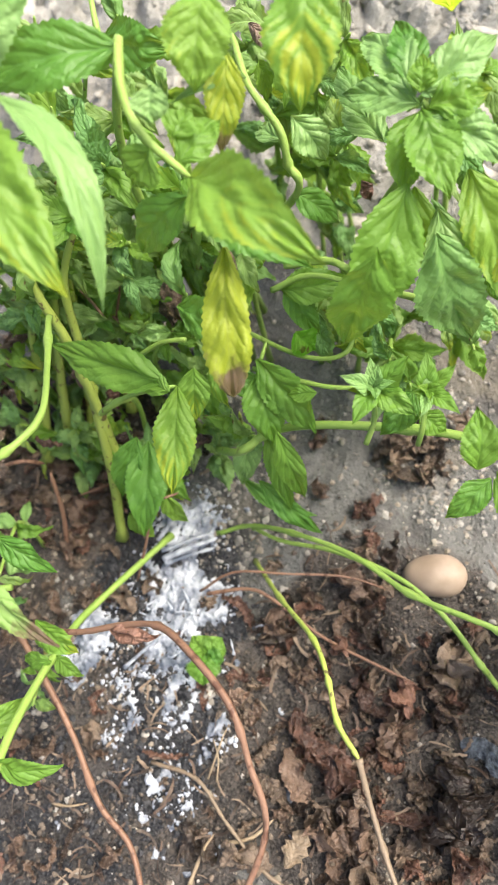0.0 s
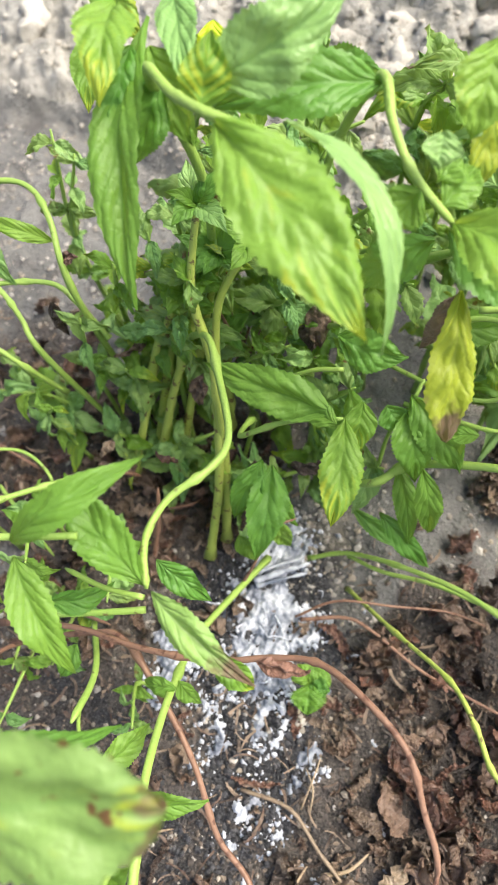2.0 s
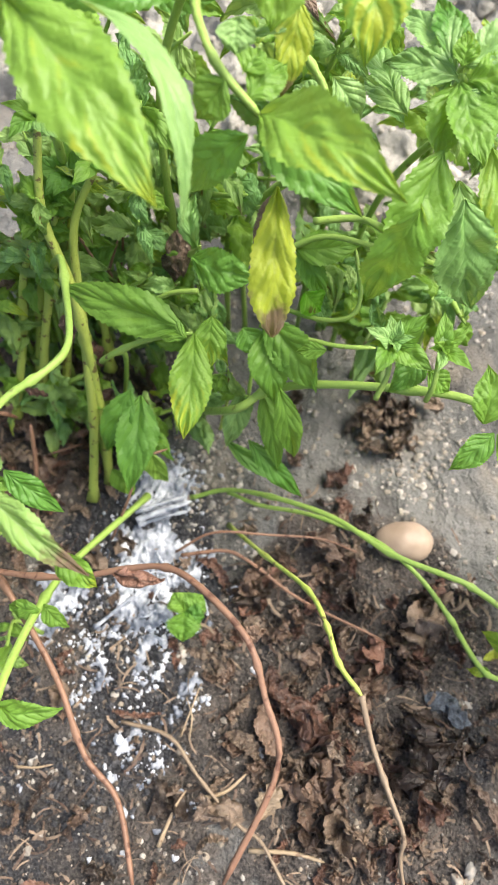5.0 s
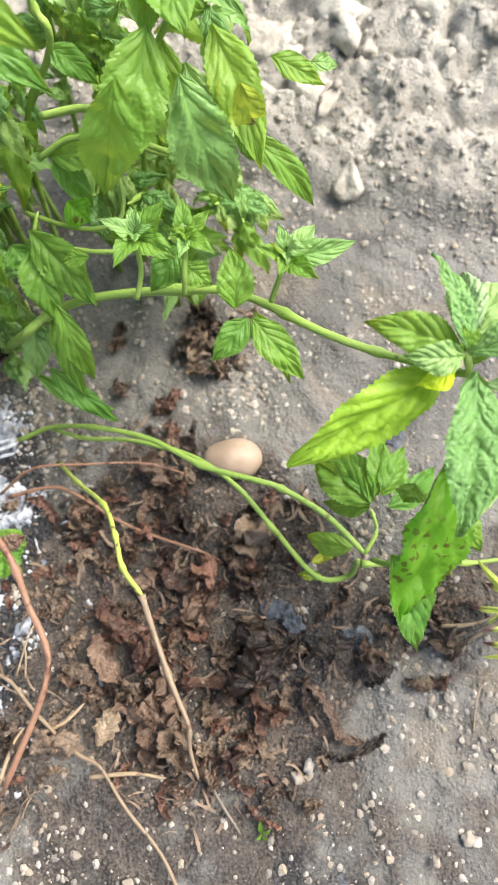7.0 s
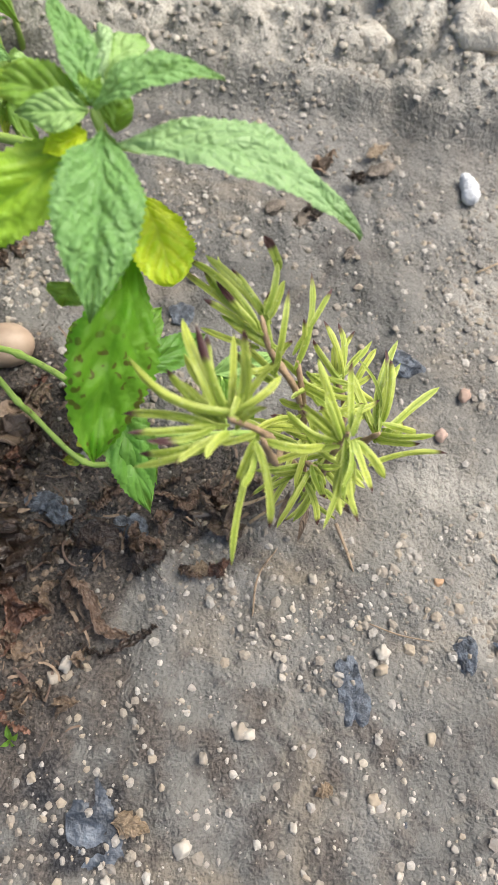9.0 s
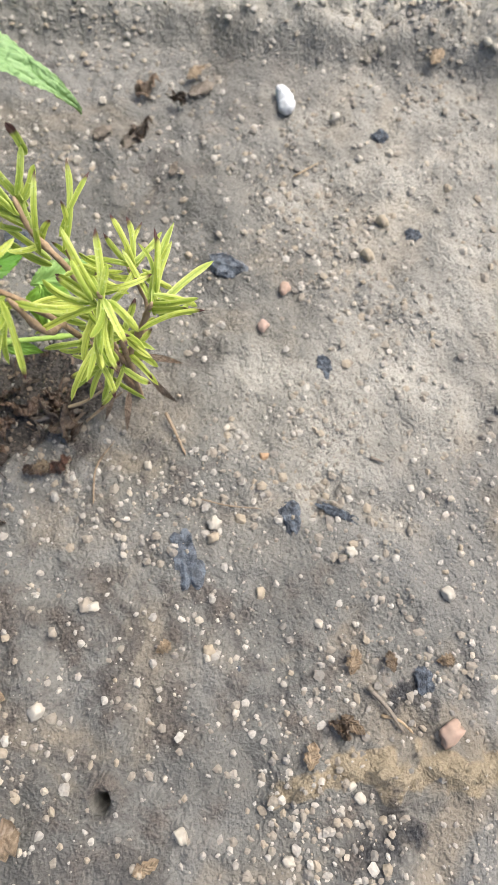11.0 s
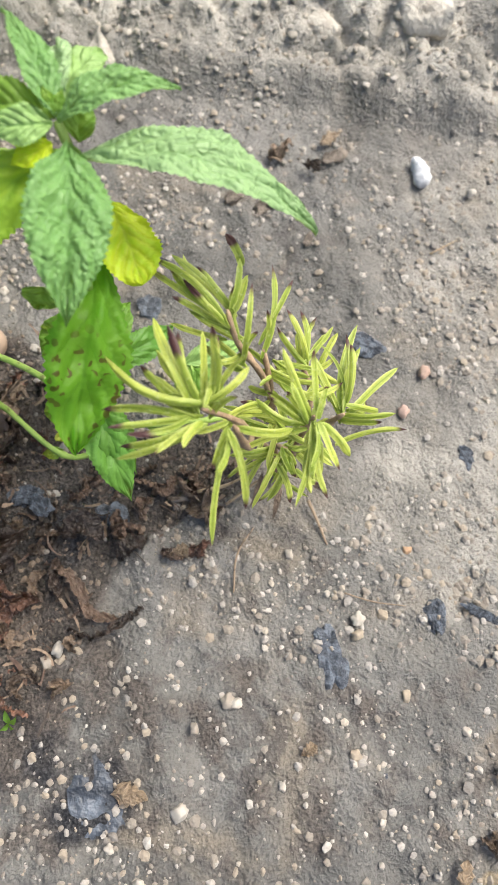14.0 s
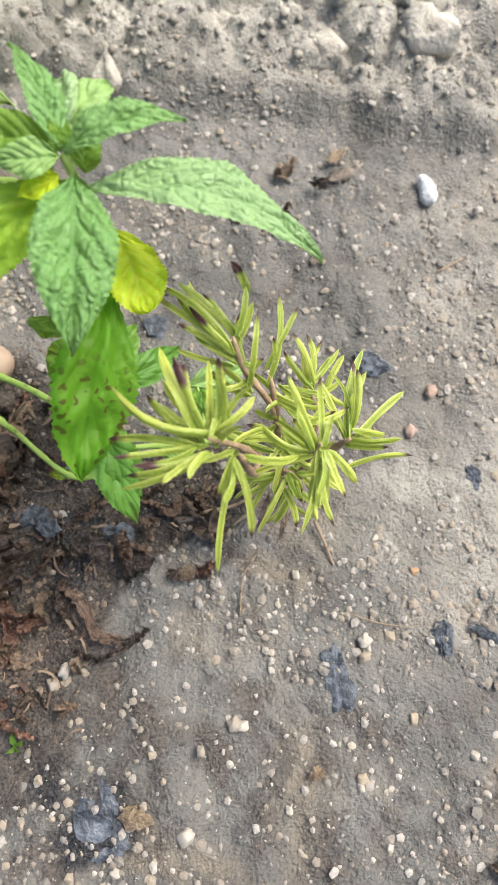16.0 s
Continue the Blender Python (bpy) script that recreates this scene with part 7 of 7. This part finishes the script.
whorl(mint, (-0.1040, -0.0045, 0.1400), (0, -0.3, 1), 0.02, 5, [MINT_LIME, MINT], 0.9, random.Random(4))
whorl(mint, (-0.1506, -0.0034, 0.1500), (0, -0.3, 1), 0.025, 5, [MINT_LIME, MINT], 0.9, random.Random(5))
# withered leaves caught low among the stems
r = random.Random(88)
for i in range(34):
    a = Vector((r.uniform(-0.2, -0.03), r.uniform(0.13, 0.23), r.uniform(0.008, 0.085)))
    b = a + Vector((r.uniform(-1, 1), r.uniform(-1, 0.3), r.uniform(-1, 0.3))).normalized() * r.uniform(0.009, 0.02)
    b.z = max(b.z, 0.003)
    leaf(mint, a, b, r.uniform(0.004, 0.009), r.choice((DRY, DRY_RED, DRY_TAN)), face=(r.uniform(-0.5, 0.5), -0.8, 0.6), curl=r.uniform(0.2, 1.2), wave=0.6, fold=r.uniform(0.3, 1.4), twist=r.uniform(-1.5, 1.5), rows=16, cols=4, label="withered brown leaf")
# far stems on the outer side
ls = stem(mint, [(-0.12, 0.2, 0.0), (-0.1292, 0.2053, 0.1000), (-0.1338, 0.2152, 0.1350), (-0.1376, 0.2338, 0.1450), (-0.1460, 0.2495, 0.1480), (-0.1600, 0.2558, 0.1480), (-0.1829, 0.2539, 0.1460), (-0.2050, 0.2648, 0.1450)], 0.0015, 0.0011, STEM_LIGHT, nodes=4)
stem(mint, [(-0.135, 0.19, 0.0), (-0.1529, 0.1941, 0.1000), (-0.1599, 0.2063, 0.1150), (-0.1669, 0.2163, 0.1250), (-0.1816, 0.2273, 0.1300), (-0.2064, 0.2308, 0.1300)], 0.0014, 0.0011, STEM_LIGHT, nodes=4)
stem(mint, [(-0.1238, 0.2021, 0.1000), (-0.1347, 0.2127, 0.1150), (-0.1451, 0.2195, 0.1220), (-0.1681, 0.2186, 0.1260), (-0.1860, 0.2108, 0.1300), (-0.2022, 0.2014, 0.1300)], 0.0013, 0.0011, STEM_LIGHT, nodes=4)
stem(mint, [(-0.1537, 0.1912, 0.0700), (-0.1626, 0.1901, 0.1000), (-0.1784, 0.1982, 0.1150), (-0.2080, 0.2123, 0.1200)], 0.0013, 0.001, STEM_LIGHT, nodes=3)
stem(mint, [(-0.1351, 0.1428, 0.0800), (-0.1531, 0.1351, 0.0900), (-0.1695, 0.1266, 0.1000), (-0.1820, 0.1186, 0.1100)], 0.0014, 0.0012, STEM_LIGHT, nodes=3)
stem(mint, [(-0.1619, 0.1385, 0.0500), (-0.1648, 0.1530, 0.0600), (-0.1785, 0.1634, 0.0650), (-0.2012, 0.1624, 0.0650), (-0.2127, 0.1481, 0.0600)], 0.0009, 0.0008, STEM_LIGHT)
stem(mint, [(-0.1934, 0.1510, 0.0500), (-0.1769, 0.1300, 0.0500), (-0.1697, 0.1172, 0.0300)], 0.001, 0.0008, STEM_LIGHT)
leaf(ls, (-0.1773, 0.2413, 0.1400), (-0.1594, 0.2174, 0.1250), 0.0145, MINT_PALE, face=(0, -0.8, 0.6))
leaf(ls, (-0.1384, 0.2291, 0.1380), (-0.1672, 0.2355, 0.1500), 0.008, MINT_LIME, droop=0.2)
leaf(ls, (-0.1831, 0.2526, 0.1450), (-0.2011, 0.2410, 0.1400), 0.013, MINT_PALE)
leaf(ls, (-0.1771, 0.2227, 0.1270), (-0.1951, 0.2426, 0.1300), 0.0145, MINT_PALE)
leaf(ls, (-0.1784, 0.2205, 0.1260), (-0.1994, 0.2255, 0.1200), 0.014, MINT_DARK)
leaf(ls, (-0.1617, 0.2531, 0.1500), (-0.1800, 0.2572, 0.1550), 0.009, MINT_PALE)
leaf(ls, (-0.1921, 0.2595, 0.1500), (-0.1910, 0.2715, 0.1600), 0.012, MINT_LIME, wide_at=0.5, fold=0.8)
leaf(ls, (-0.1910, 0.2609, 0.1500), (-0.1977, 0.2672, 0.1600), 0.012, MINT_LIME, wide_at=0.5, fold=0.8)
leaf(ls, (-0.1344, 0.2195, 0.1370), (-0.1265, 0.2184, 0.1400), 0.006, DRY_RED, wave=0.4)
leaf(ls, (-0.1491, 0.2180, 0.1100), (-0.1464, 0.2117, 0.0900), 0.007, DRY, wave=0.4, curl=0.6)
# low leafy side shoots that fill the clump
FILL = [MINT_PALE, MINT_LIGHT, MINT, MINT_LIME, MINT_LIGHT, MINT_QUILT]
leafy(mint, [(-0.12, 0.19, 0.0), (-0.126, 0.198, 0.054), (-0.1388, 0.1991, 0.0900)], 0.0013, 0.0008, 6, 0.020, FILL, 0.2, seed=1)
leafy(mint, [(-0.115, 0.185, 0.0), (-0.115, 0.193, 0.057), (-0.1174, 0.1883, 0.0950)], 0.0013, 0.0008, 6, 0.023, FILL, 0.2, seed=2)
leafy(mint, [(-0.11, 0.2, 0.0), (-0.104, 0.208, 0.066), (-0.1030, 0.2000, 0.1100)], 0.0013, 0.0008, 6, 0.026, FILL, 0.2, seed=3)
leafy(mint, [(-0.115, 0.215, 0.0), (-0.121, 0.223, 0.081), (-0.1129, 0.2171, 0.1350)], 0.0013, 0.0008, 6, 0.020, FILL, 0.2, seed=4)
leafy(mint, [(-0.09, 0.2, 0.0), (-0.090, 0.208, 0.078), (-0.0810, 0.1968, 0.1300)], 0.0013, 0.0008, 6, 0.023, FILL, 0.2, seed=5)
leafy(mint, [(-0.09, 0.2, 0.0), (-0.090, 0.208, 0.078), (-0.0921, 0.1898, 0.1220)], 0.0013, 0.0008, 6, 0.023, FILL, 0.2, seed=105)
leafy(mint, [(-0.17, 0.19, 0.0), (-0.164, 0.198, 0.045), (-0.1868, 0.1929, 0.0750)], 0.0013, 0.0008, 6, 0.026, FILL, 0.2, seed=6)
leafy(mint, [(-0.13, 0.17, 0.0), (-0.130, 0.178, 0.030), (-0.1335, 0.1759, 0.0500)], 0.0013, 0.0008, 5, 0.023, FILL, 0.2, seed=8)
leafy(mint, [(-0.11, 0.16, 0.0), (-0.104, 0.168, 0.030), (-0.1012, 0.1674, 0.0500)], 0.0013, 0.0008, 5, 0.026, FILL, 0.2, seed=9)
leafy(mint, [(-0.1, 0.16, 0.0), (-0.106, 0.168, 0.033), (-0.0780, 0.1710, 0.0550)], 0.0013, 0.0008, 5, 0.020, FILL, 0.2, seed=10)
leafy(mint, [(-0.075, 0.15, 0.0), (-0.075, 0.158, 0.036), (-0.0537, 0.1479, 0.0600)], 0.0013, 0.0008, 6, 0.023, FILL, 0.2, seed=11)
leafy(mint, [(-0.085, 0.15, 0.0), (-0.079, 0.158, 0.036), (-0.0729, 0.1454, 0.0600)], 0.0013, 0.0008, 6, 0.026, FILL, 0.2, seed=12)
leafy(mint, [(-0.06, 0.19, 0.0), (-0.066, 0.198, 0.066), (-0.0401, 0.1851, 0.1100)], 0.0013, 0.0008, 6, 0.020, FILL, 0.2, seed=13)
leafy(mint, [(-0.08, 0.21, 0.0), (-0.080, 0.218, 0.090), (-0.0602, 0.2067, 0.1500)], 0.0013, 0.0008, 6, 0.023, FILL, 0.2, seed=14)
leafy(mint, [(-0.09, 0.22, 0.0), (-0.084, 0.228, 0.096), (-0.0819, 0.2215, 0.1600)], 0.0013, 0.0008, 6, 0.026, FILL, 0.2, seed=15)
leafy(mint, [(-0.14, 0.26, 0.0), (-0.146, 0.268, 0.090), (-0.1390, 0.2801, 0.1500)], 0.0013, 0.0008, 6, 0.020, FILL, 0.2, seed=16)
leafy(mint, [(-0.14, 0.26, 0.0), (-0.146, 0.268, 0.090), (-0.1306, 0.2730, 0.1420)], 0.0013, 0.0008, 6, 0.020, FILL, 0.2, seed=116)
leafy(mint, [(-0.1, 0.215, 0.0), (-0.100, 0.223, 0.093), (-0.0933, 0.2152, 0.1550)], 0.0013, 0.0008, 5, 0.023, FILL, 0.2, seed=17)
leafy(mint, [(-0.07, 0.14, 0.0), (-0.064, 0.148, 0.030), (-0.0510, 0.1366, 0.0500)], 0.0013, 0.0008, 5, 0.026, FILL, 0.2, seed=18)
leafy(mint, [(-0.07, 0.14, 0.0), (-0.064, 0.148, 0.030), (-0.0349, 0.1520, 0.0420)], 0.0013, 0.0008, 5, 0.026, FILL, 0.2, seed=118)
leafy(mint, [(-0.045, 0.18, 0.0), (-0.051, 0.188, 0.066), (-0.0284, 0.1792, 0.1100)], 0.0013, 0.0008, 6, 0.020, FILL, 0.2, seed=19)
leafy(mint, [(-0.045, 0.18, 0.0), (-0.051, 0.188, 0.066), (-0.0409, 0.1966, 0.1020)], 0.0013, 0.0008, 6, 0.020, FILL, 0.2, seed=119)
leafy(mint, [(-0.03, 0.15, 0.0), (-0.030, 0.158, 0.048), (-0.0116, 0.1484, 0.0800)], 0.0013, 0.0008, 5, 0.023, FILL, 0.2, seed=20)
leafy(mint, [(-0.03, 0.15, 0.0), (-0.030, 0.158, 0.048), (-0.0014, 0.1388, 0.0720)], 0.0013, 0.0008, 5, 0.023, FILL, 0.2, seed=120)
leafy(mint, [(-0.18, 0.21, 0.0), (-0.186, 0.218, 0.054), (-0.1919, 0.2070, 0.0900)], 0.0013, 0.0008, 5, 0.020, FILL, 0.2, seed=22)
leafy(mint, [(-0.12, 0.205, 0.0), (-0.120, 0.213, 0.069), (-0.1191, 0.2077, 0.1150)], 0.0013, 0.0008, 5, 0.023, FILL, 0.2, seed=23)
leafy(mint, [(-0.06, 0.23, 0.0), (-0.066, 0.236, 0.090), (-0.0337, 0.1959, 0.1500)], 0.0013, 0.0009, 6, 0.023, FILL, 0.25, seed=41)
leafy(mint, [(-0.08, 0.25, 0.0), (-0.080, 0.256, 0.090), (-0.0755, 0.2346, 0.1500)], 0.0013, 0.0009, 6, 0.027, FILL, 0.25, seed=42)
leafy(mint, [(-0.08, 0.25, 0.0), (-0.080, 0.256, 0.090), (-0.0665, 0.2537, 0.1420)], 0.0013, 0.0009, 6, 0.027, FILL, 0.25, seed=142)
leafy(mint, [(-0.03, 0.24, 0.0), (-0.024, 0.246, 0.090), (-0.0167, 0.2198, 0.1500)], 0.0013, 0.0009, 6, 0.031, FILL, 0.25, seed=43)
leafy(mint, [(-0.03, 0.24, 0.0), (-0.024, 0.246, 0.090), (-0.0330, 0.2449, 0.1420)], 0.0013, 0.0009, 6, 0.031, FILL, 0.25, seed=143)
leafy(mint, [(0.0, 0.25, 0.0), (-0.006, 0.256, 0.078), (0.0176, 0.2290, 0.1300)], 0.0013, 0.0009, 6, 0.023, FILL, 0.25, seed=44)
leafy(mint, [(0.0, 0.25, 0.0), (-0.006, 0.256, 0.078), (0.0248, 0.2203, 0.1220)], 0.0013, 0.0009, 6, 0.023, FILL, 0.25, seed=144)
leafy(mint, [(0.05, 0.26, 0.0), (0.050, 0.266, 0.090), (0.0614, 0.2283, 0.1500)], 0.0013, 0.0009, 6, 0.027, FILL, 0.25, seed=45)
leafy(mint, [(0.05, 0.26, 0.0), (0.050, 0.266, 0.090), (0.0506, 0.2259, 0.1420)], 0.0013, 0.0009, 6, 0.027, FILL, 0.25, seed=145)
leafy(mint, [(0.04, 0.28, 0.0), (0.046, 0.286, 0.096), (0.0473, 0.2513, 0.1600)], 0.0013, 0.0009, 6, 0.031, FILL, 0.25, seed=46)
leafy(mint, [(0.04, 0.28, 0.0), (0.046, 0.286, 0.096), (0.0610, 0.2709, 0.1520)], 0.0013, 0.0009, 6, 0.031, FILL, 0.25, seed=146)
leafy(mint, [(-0.06, 0.28, 0.0), (-0.066, 0.286, 0.108), (-0.0402, 0.2637, 0.1800)], 0.0013, 0.0009, 6, 0.023, FILL, 0.25, seed=47)
leafy(mint, [(-0.08, 0.29, 0.0), (-0.080, 0.296, 0.120), (-0.0512, 0.2629, 0.2000)], 0.0013, 0.0009, 6, 0.027, FILL, 0.25, seed=48)
leafy(mint, [(-0.08, 0.29, 0.0), (-0.080, 0.296, 0.120), (-0.0466, 0.2584, 0.1920)], 0.0013, 0.0009, 6, 0.027, FILL, 0.25, seed=148)
leafy(mint, [(0.02, 0.29, 0.0), (0.026, 0.296, 0.114), (0.0338, 0.2477, 0.1900)], 0.0013, 0.0009, 6, 0.031, FILL, 0.25, seed=49)
leafy(mint, [(0.02, 0.29, 0.0), (0.026, 0.296, 0.114), (0.0232, 0.2485, 0.1820)], 0.0013, 0.0009, 6, 0.031, FILL, 0.25, seed=149)
leafy(mint, [(0.07, 0.22, 0.0), (0.064, 0.226, 0.060), (0.0702, 0.1983, 0.1000)], 0.0013, 0.0009, 5, 0.023, FILL, 0.25, seed=50)
leafy(mint, [(0.07, 0.22, 0.0), (0.064, 0.226, 0.060), (0.0860, 0.2145, 0.0920)], 0.0013, 0.0009, 5, 0.023, FILL, 0.25, seed=150)
leafy(mint, [(0.1, 0.19, 0.0), (0.100, 0.196, 0.060), (0.0947, 0.1512, 0.1000)], 0.0013, 0.0009, 5, 0.027, FILL, 0.25, seed=51)
leafy(mint, [(0.1, 0.19, 0.0), (0.100, 0.196, 0.060), (0.0853, 0.1698, 0.0920)], 0.0013, 0.0009, 5, 0.027, FILL, 0.25, seed=151)
leafy(mint, [(0.06, 0.18, 0.0), (0.066, 0.186, 0.054), (0.0614, 0.1573, 0.0900)], 0.0013, 0.0009, 5, 0.031, FILL, 0.25, seed=52)
leafy(mint, [(0.06, 0.18, 0.0), (0.066, 0.186, 0.054), (0.0691, 0.1475, 0.0820)], 0.0013, 0.0009, 5, 0.031, FILL, 0.25, seed=152)
leafy(mint, [(-0.03, 0.19, 0.0), (-0.036, 0.196, 0.060), (-0.0127, 0.1769, 0.1000)], 0.0013, 0.0009, 5, 0.023, FILL, 0.25, seed=53)
leafy(mint, [(-0.05, 0.23, 0.0), (-0.050, 0.236, 0.090), (-0.0374, 0.1974, 0.1500)], 0.0013, 0.0009, 5, 0.027, FILL, 0.25, seed=54)
leafy(mint, [(0.05, 0.2, 0.0), (0.056, 0.206, 0.060), (0.0471, 0.1719, 0.1000)], 0.0013, 0.0009, 5, 0.031, FILL, 0.25, seed=55)
leafy(mint, [(0.05, 0.2, 0.0), (0.056, 0.206, 0.060), (0.0352, 0.1928, 0.0920)], 0.0013, 0.0009, 5, 0.031, FILL, 0.25, seed=155)
leafy(mint, [(-0.02, 0.23, 0.0), (-0.026, 0.236, 0.090), (-0.0036, 0.2020, 0.1500)], 0.0013, 0.0009, 5, 0.023, FILL, 0.25, seed=56)
leafy(mint, [(-0.02, 0.23, 0.0), (-0.026, 0.236, 0.090), (0.0041, 0.1955, 0.1420)], 0.0013, 0.0009, 5, 0.023, FILL, 0.25, seed=156)

# tall shoots behind, high over the clump
leafy(mint, [(-0.05, 0.26, 0.0), (-0.056, 0.266, 0.120), (-0.0113, 0.2145, 0.2000)], 0.0014, 0.0009, 5, 0.026, FILL, 0.4, seed=201)
leafy(mint, [(-0.07, 0.25, 0.0), (-0.070, 0.256, 0.120), (-0.0432, 0.2161, 0.2000)], 0.0014, 0.0009, 5, 0.030, FILL, 0.4, seed=202)
leafy(mint, [(-0.05, 0.24, 0.0), (-0.044, 0.246, 0.111), (-0.0312, 0.2024, 0.1850)], 0.0014, 0.0009, 5, 0.034, FILL, 0.4, seed=203)
leafy(mint, [(0.06, 0.29, 0.0), (0.054, 0.296, 0.114), (0.0594, 0.2309, 0.1900)], 0.0014, 0.0009, 5, 0.026, FILL, 0.4, seed=204)
leafy(mint, [(0.1, 0.25, 0.0), (0.100, 0.256, 0.102), (0.0916, 0.1943, 0.1700)], 0.0014, 0.0009, 5, 0.030, FILL, 0.4, seed=205)
leafy(mint, [(-0.01, 0.22, 0.0), (-0.004, 0.226, 0.084), (0.0092, 0.1910, 0.1400)], 0.0014, 0.0009, 5, 0.034, FILL, 0.4, seed=206)
leafy(mint, [(-0.08, 0.22, 0.0), (-0.086, 0.226, 0.096), (-0.0755, 0.1871, 0.1600)], 0.0014, 0.0009, 5, 0.026, FILL, 0.4, seed=207)
leafy(mint, [(-0.03, 0.2, 0.0), (-0.030, 0.206, 0.078), (-0.0170, 0.1819, 0.1300)], 0.0014, 0.0009, 5, 0.030, FILL, 0.4, seed=208)
leafy(mint, [(0.03, 0.21, 0.0), (0.036, 0.216, 0.060), (0.0331, 0.1796, 0.1000)], 0.0014, 0.0009, 5, 0.034, FILL, 0.4, seed=209)
leafy(mint, [(0.1, 0.23, 0.0), (0.094, 0.236, 0.072), (0.0930, 0.1763, 0.1200)], 0.0014, 0.0009, 5, 0.026, FILL, 0.4, seed=210)
leafy(mint, [(0.11, 0.27, 0.0), (0.110, 0.276, 0.114), (0.0994, 0.2002, 0.1900)], 0.0014, 0.0009, 5, 0.030, FILL, 0.4, seed=211)
leafy(mint, [(-0.09, 0.2, 0.0), (-0.084, 0.206, 0.078), (-0.0861, 0.1942, 0.1300)], 0.0014, 0.0009, 5, 0.034, FILL, 0.4, seed=212)
leafy(mint, [(-0.03, 0.24, 0.0), (-0.036, 0.246, 0.108), (-0.0223, 0.2244, 0.1800)], 0.0014, 0.0009, 5, 0.026, FILL, 0.4, seed=213)
leafy(mint, [(-0.02, 0.23, 0.0), (-0.020, 0.236, 0.102), (-0.0061, 0.2069, 0.1700)], 0.0014, 0.0009, 5, 0.030, FILL, 0.4, seed=214)
leafy(mint, [(-0.03, 0.3, 0.0), (-0.024, 0.306, 0.120), (-0.0194, 0.2530, 0.2000)], 0.0014, 0.0009, 5, 0.034, FILL, 0.4, seed=215)
leafy(mint, [(-0.07, 0.24, 0.0), (-0.076, 0.246, 0.102), (-0.0542, 0.2196, 0.1700)], 0.0014, 0.0009, 5, 0.026, FILL, 0.4, seed=216)
leafy(mint, [(-0.05, 0.21, 0.0), (-0.050, 0.216, 0.084), (-0.0405, 0.1890, 0.1400)], 0.0014, 0.0009, 5, 0.030, FILL, 0.4, seed=217)
leafy(mint, [(-0.035, 0.17, 0.0), (-0.029, 0.176, 0.060), (-0.0134, 0.1674, 0.1000)], 0.0014, 0.0009, 5, 0.034, FILL, 0.4, seed=218)

# low leaves at the front of the clump
leafy(mint, [(-0.17, 0.1, 0.0), (-0.176, 0.103, 0.030), (-0.1785, 0.0607, 0.0500)], 0.0011, 0.0008, 4, 0.016, FILL, 0.4, seed=301)
leafy(mint, [(-0.17, 0.08, 0.0), (-0.170, 0.083, 0.030), (-0.1825, 0.0367, 0.0500)], 0.0011, 0.0008, 4, 0.019, FILL, 0.4, seed=302)
leafy(mint, [(-0.14, 0.12, 0.0), (-0.134, 0.123, 0.042), (-0.1290, 0.0856, 0.0700)], 0.0011, 0.0008, 4, 0.022, FILL, 0.4, seed=303)
leafy(mint, [(-0.12, 0.05, 0.0), (-0.126, 0.053, 0.024), (-0.1241, 0.0331, 0.0400)], 0.0011, 0.0008, 4, 0.016, FILL, 0.4, seed=304)
leafy(mint, [(-0.2, 0.13, 0.0), (-0.200, 0.133, 0.060), (-0.1873, 0.0932, 0.1000)], 0.0011, 0.0008, 4, 0.019, FILL, 0.4, seed=305)
leafy(mint, [(-0.16, 0.09, 0.0), (-0.154, 0.093, 0.030), (-0.1596, 0.0616, 0.0500)], 0.0011, 0.0008, 4, 0.022, FILL, 0.4, seed=306)
leafy(mint, [(-0.16, 0.18, 0.0), (-0.166, 0.183, 0.054), (-0.1529, 0.1737, 0.0900)], 0.0011, 0.0008, 4, 0.016, FILL, 0.4, seed=307)
leafy(mint, [(-0.14, 0.2, 0.0), (-0.140, 0.203, 0.072), (-0.1313, 0.2011, 0.1200)], 0.0011, 0.0008, 4, 0.019, FILL, 0.4, seed=308)
leafy(mint, [(-0.17, 0.13, 0.0), (-0.164, 0.133, 0.072), (-0.1468, 0.0935, 0.1200)], 0.0011, 0.0008, 4, 0.022, FILL, 0.4, seed=309)
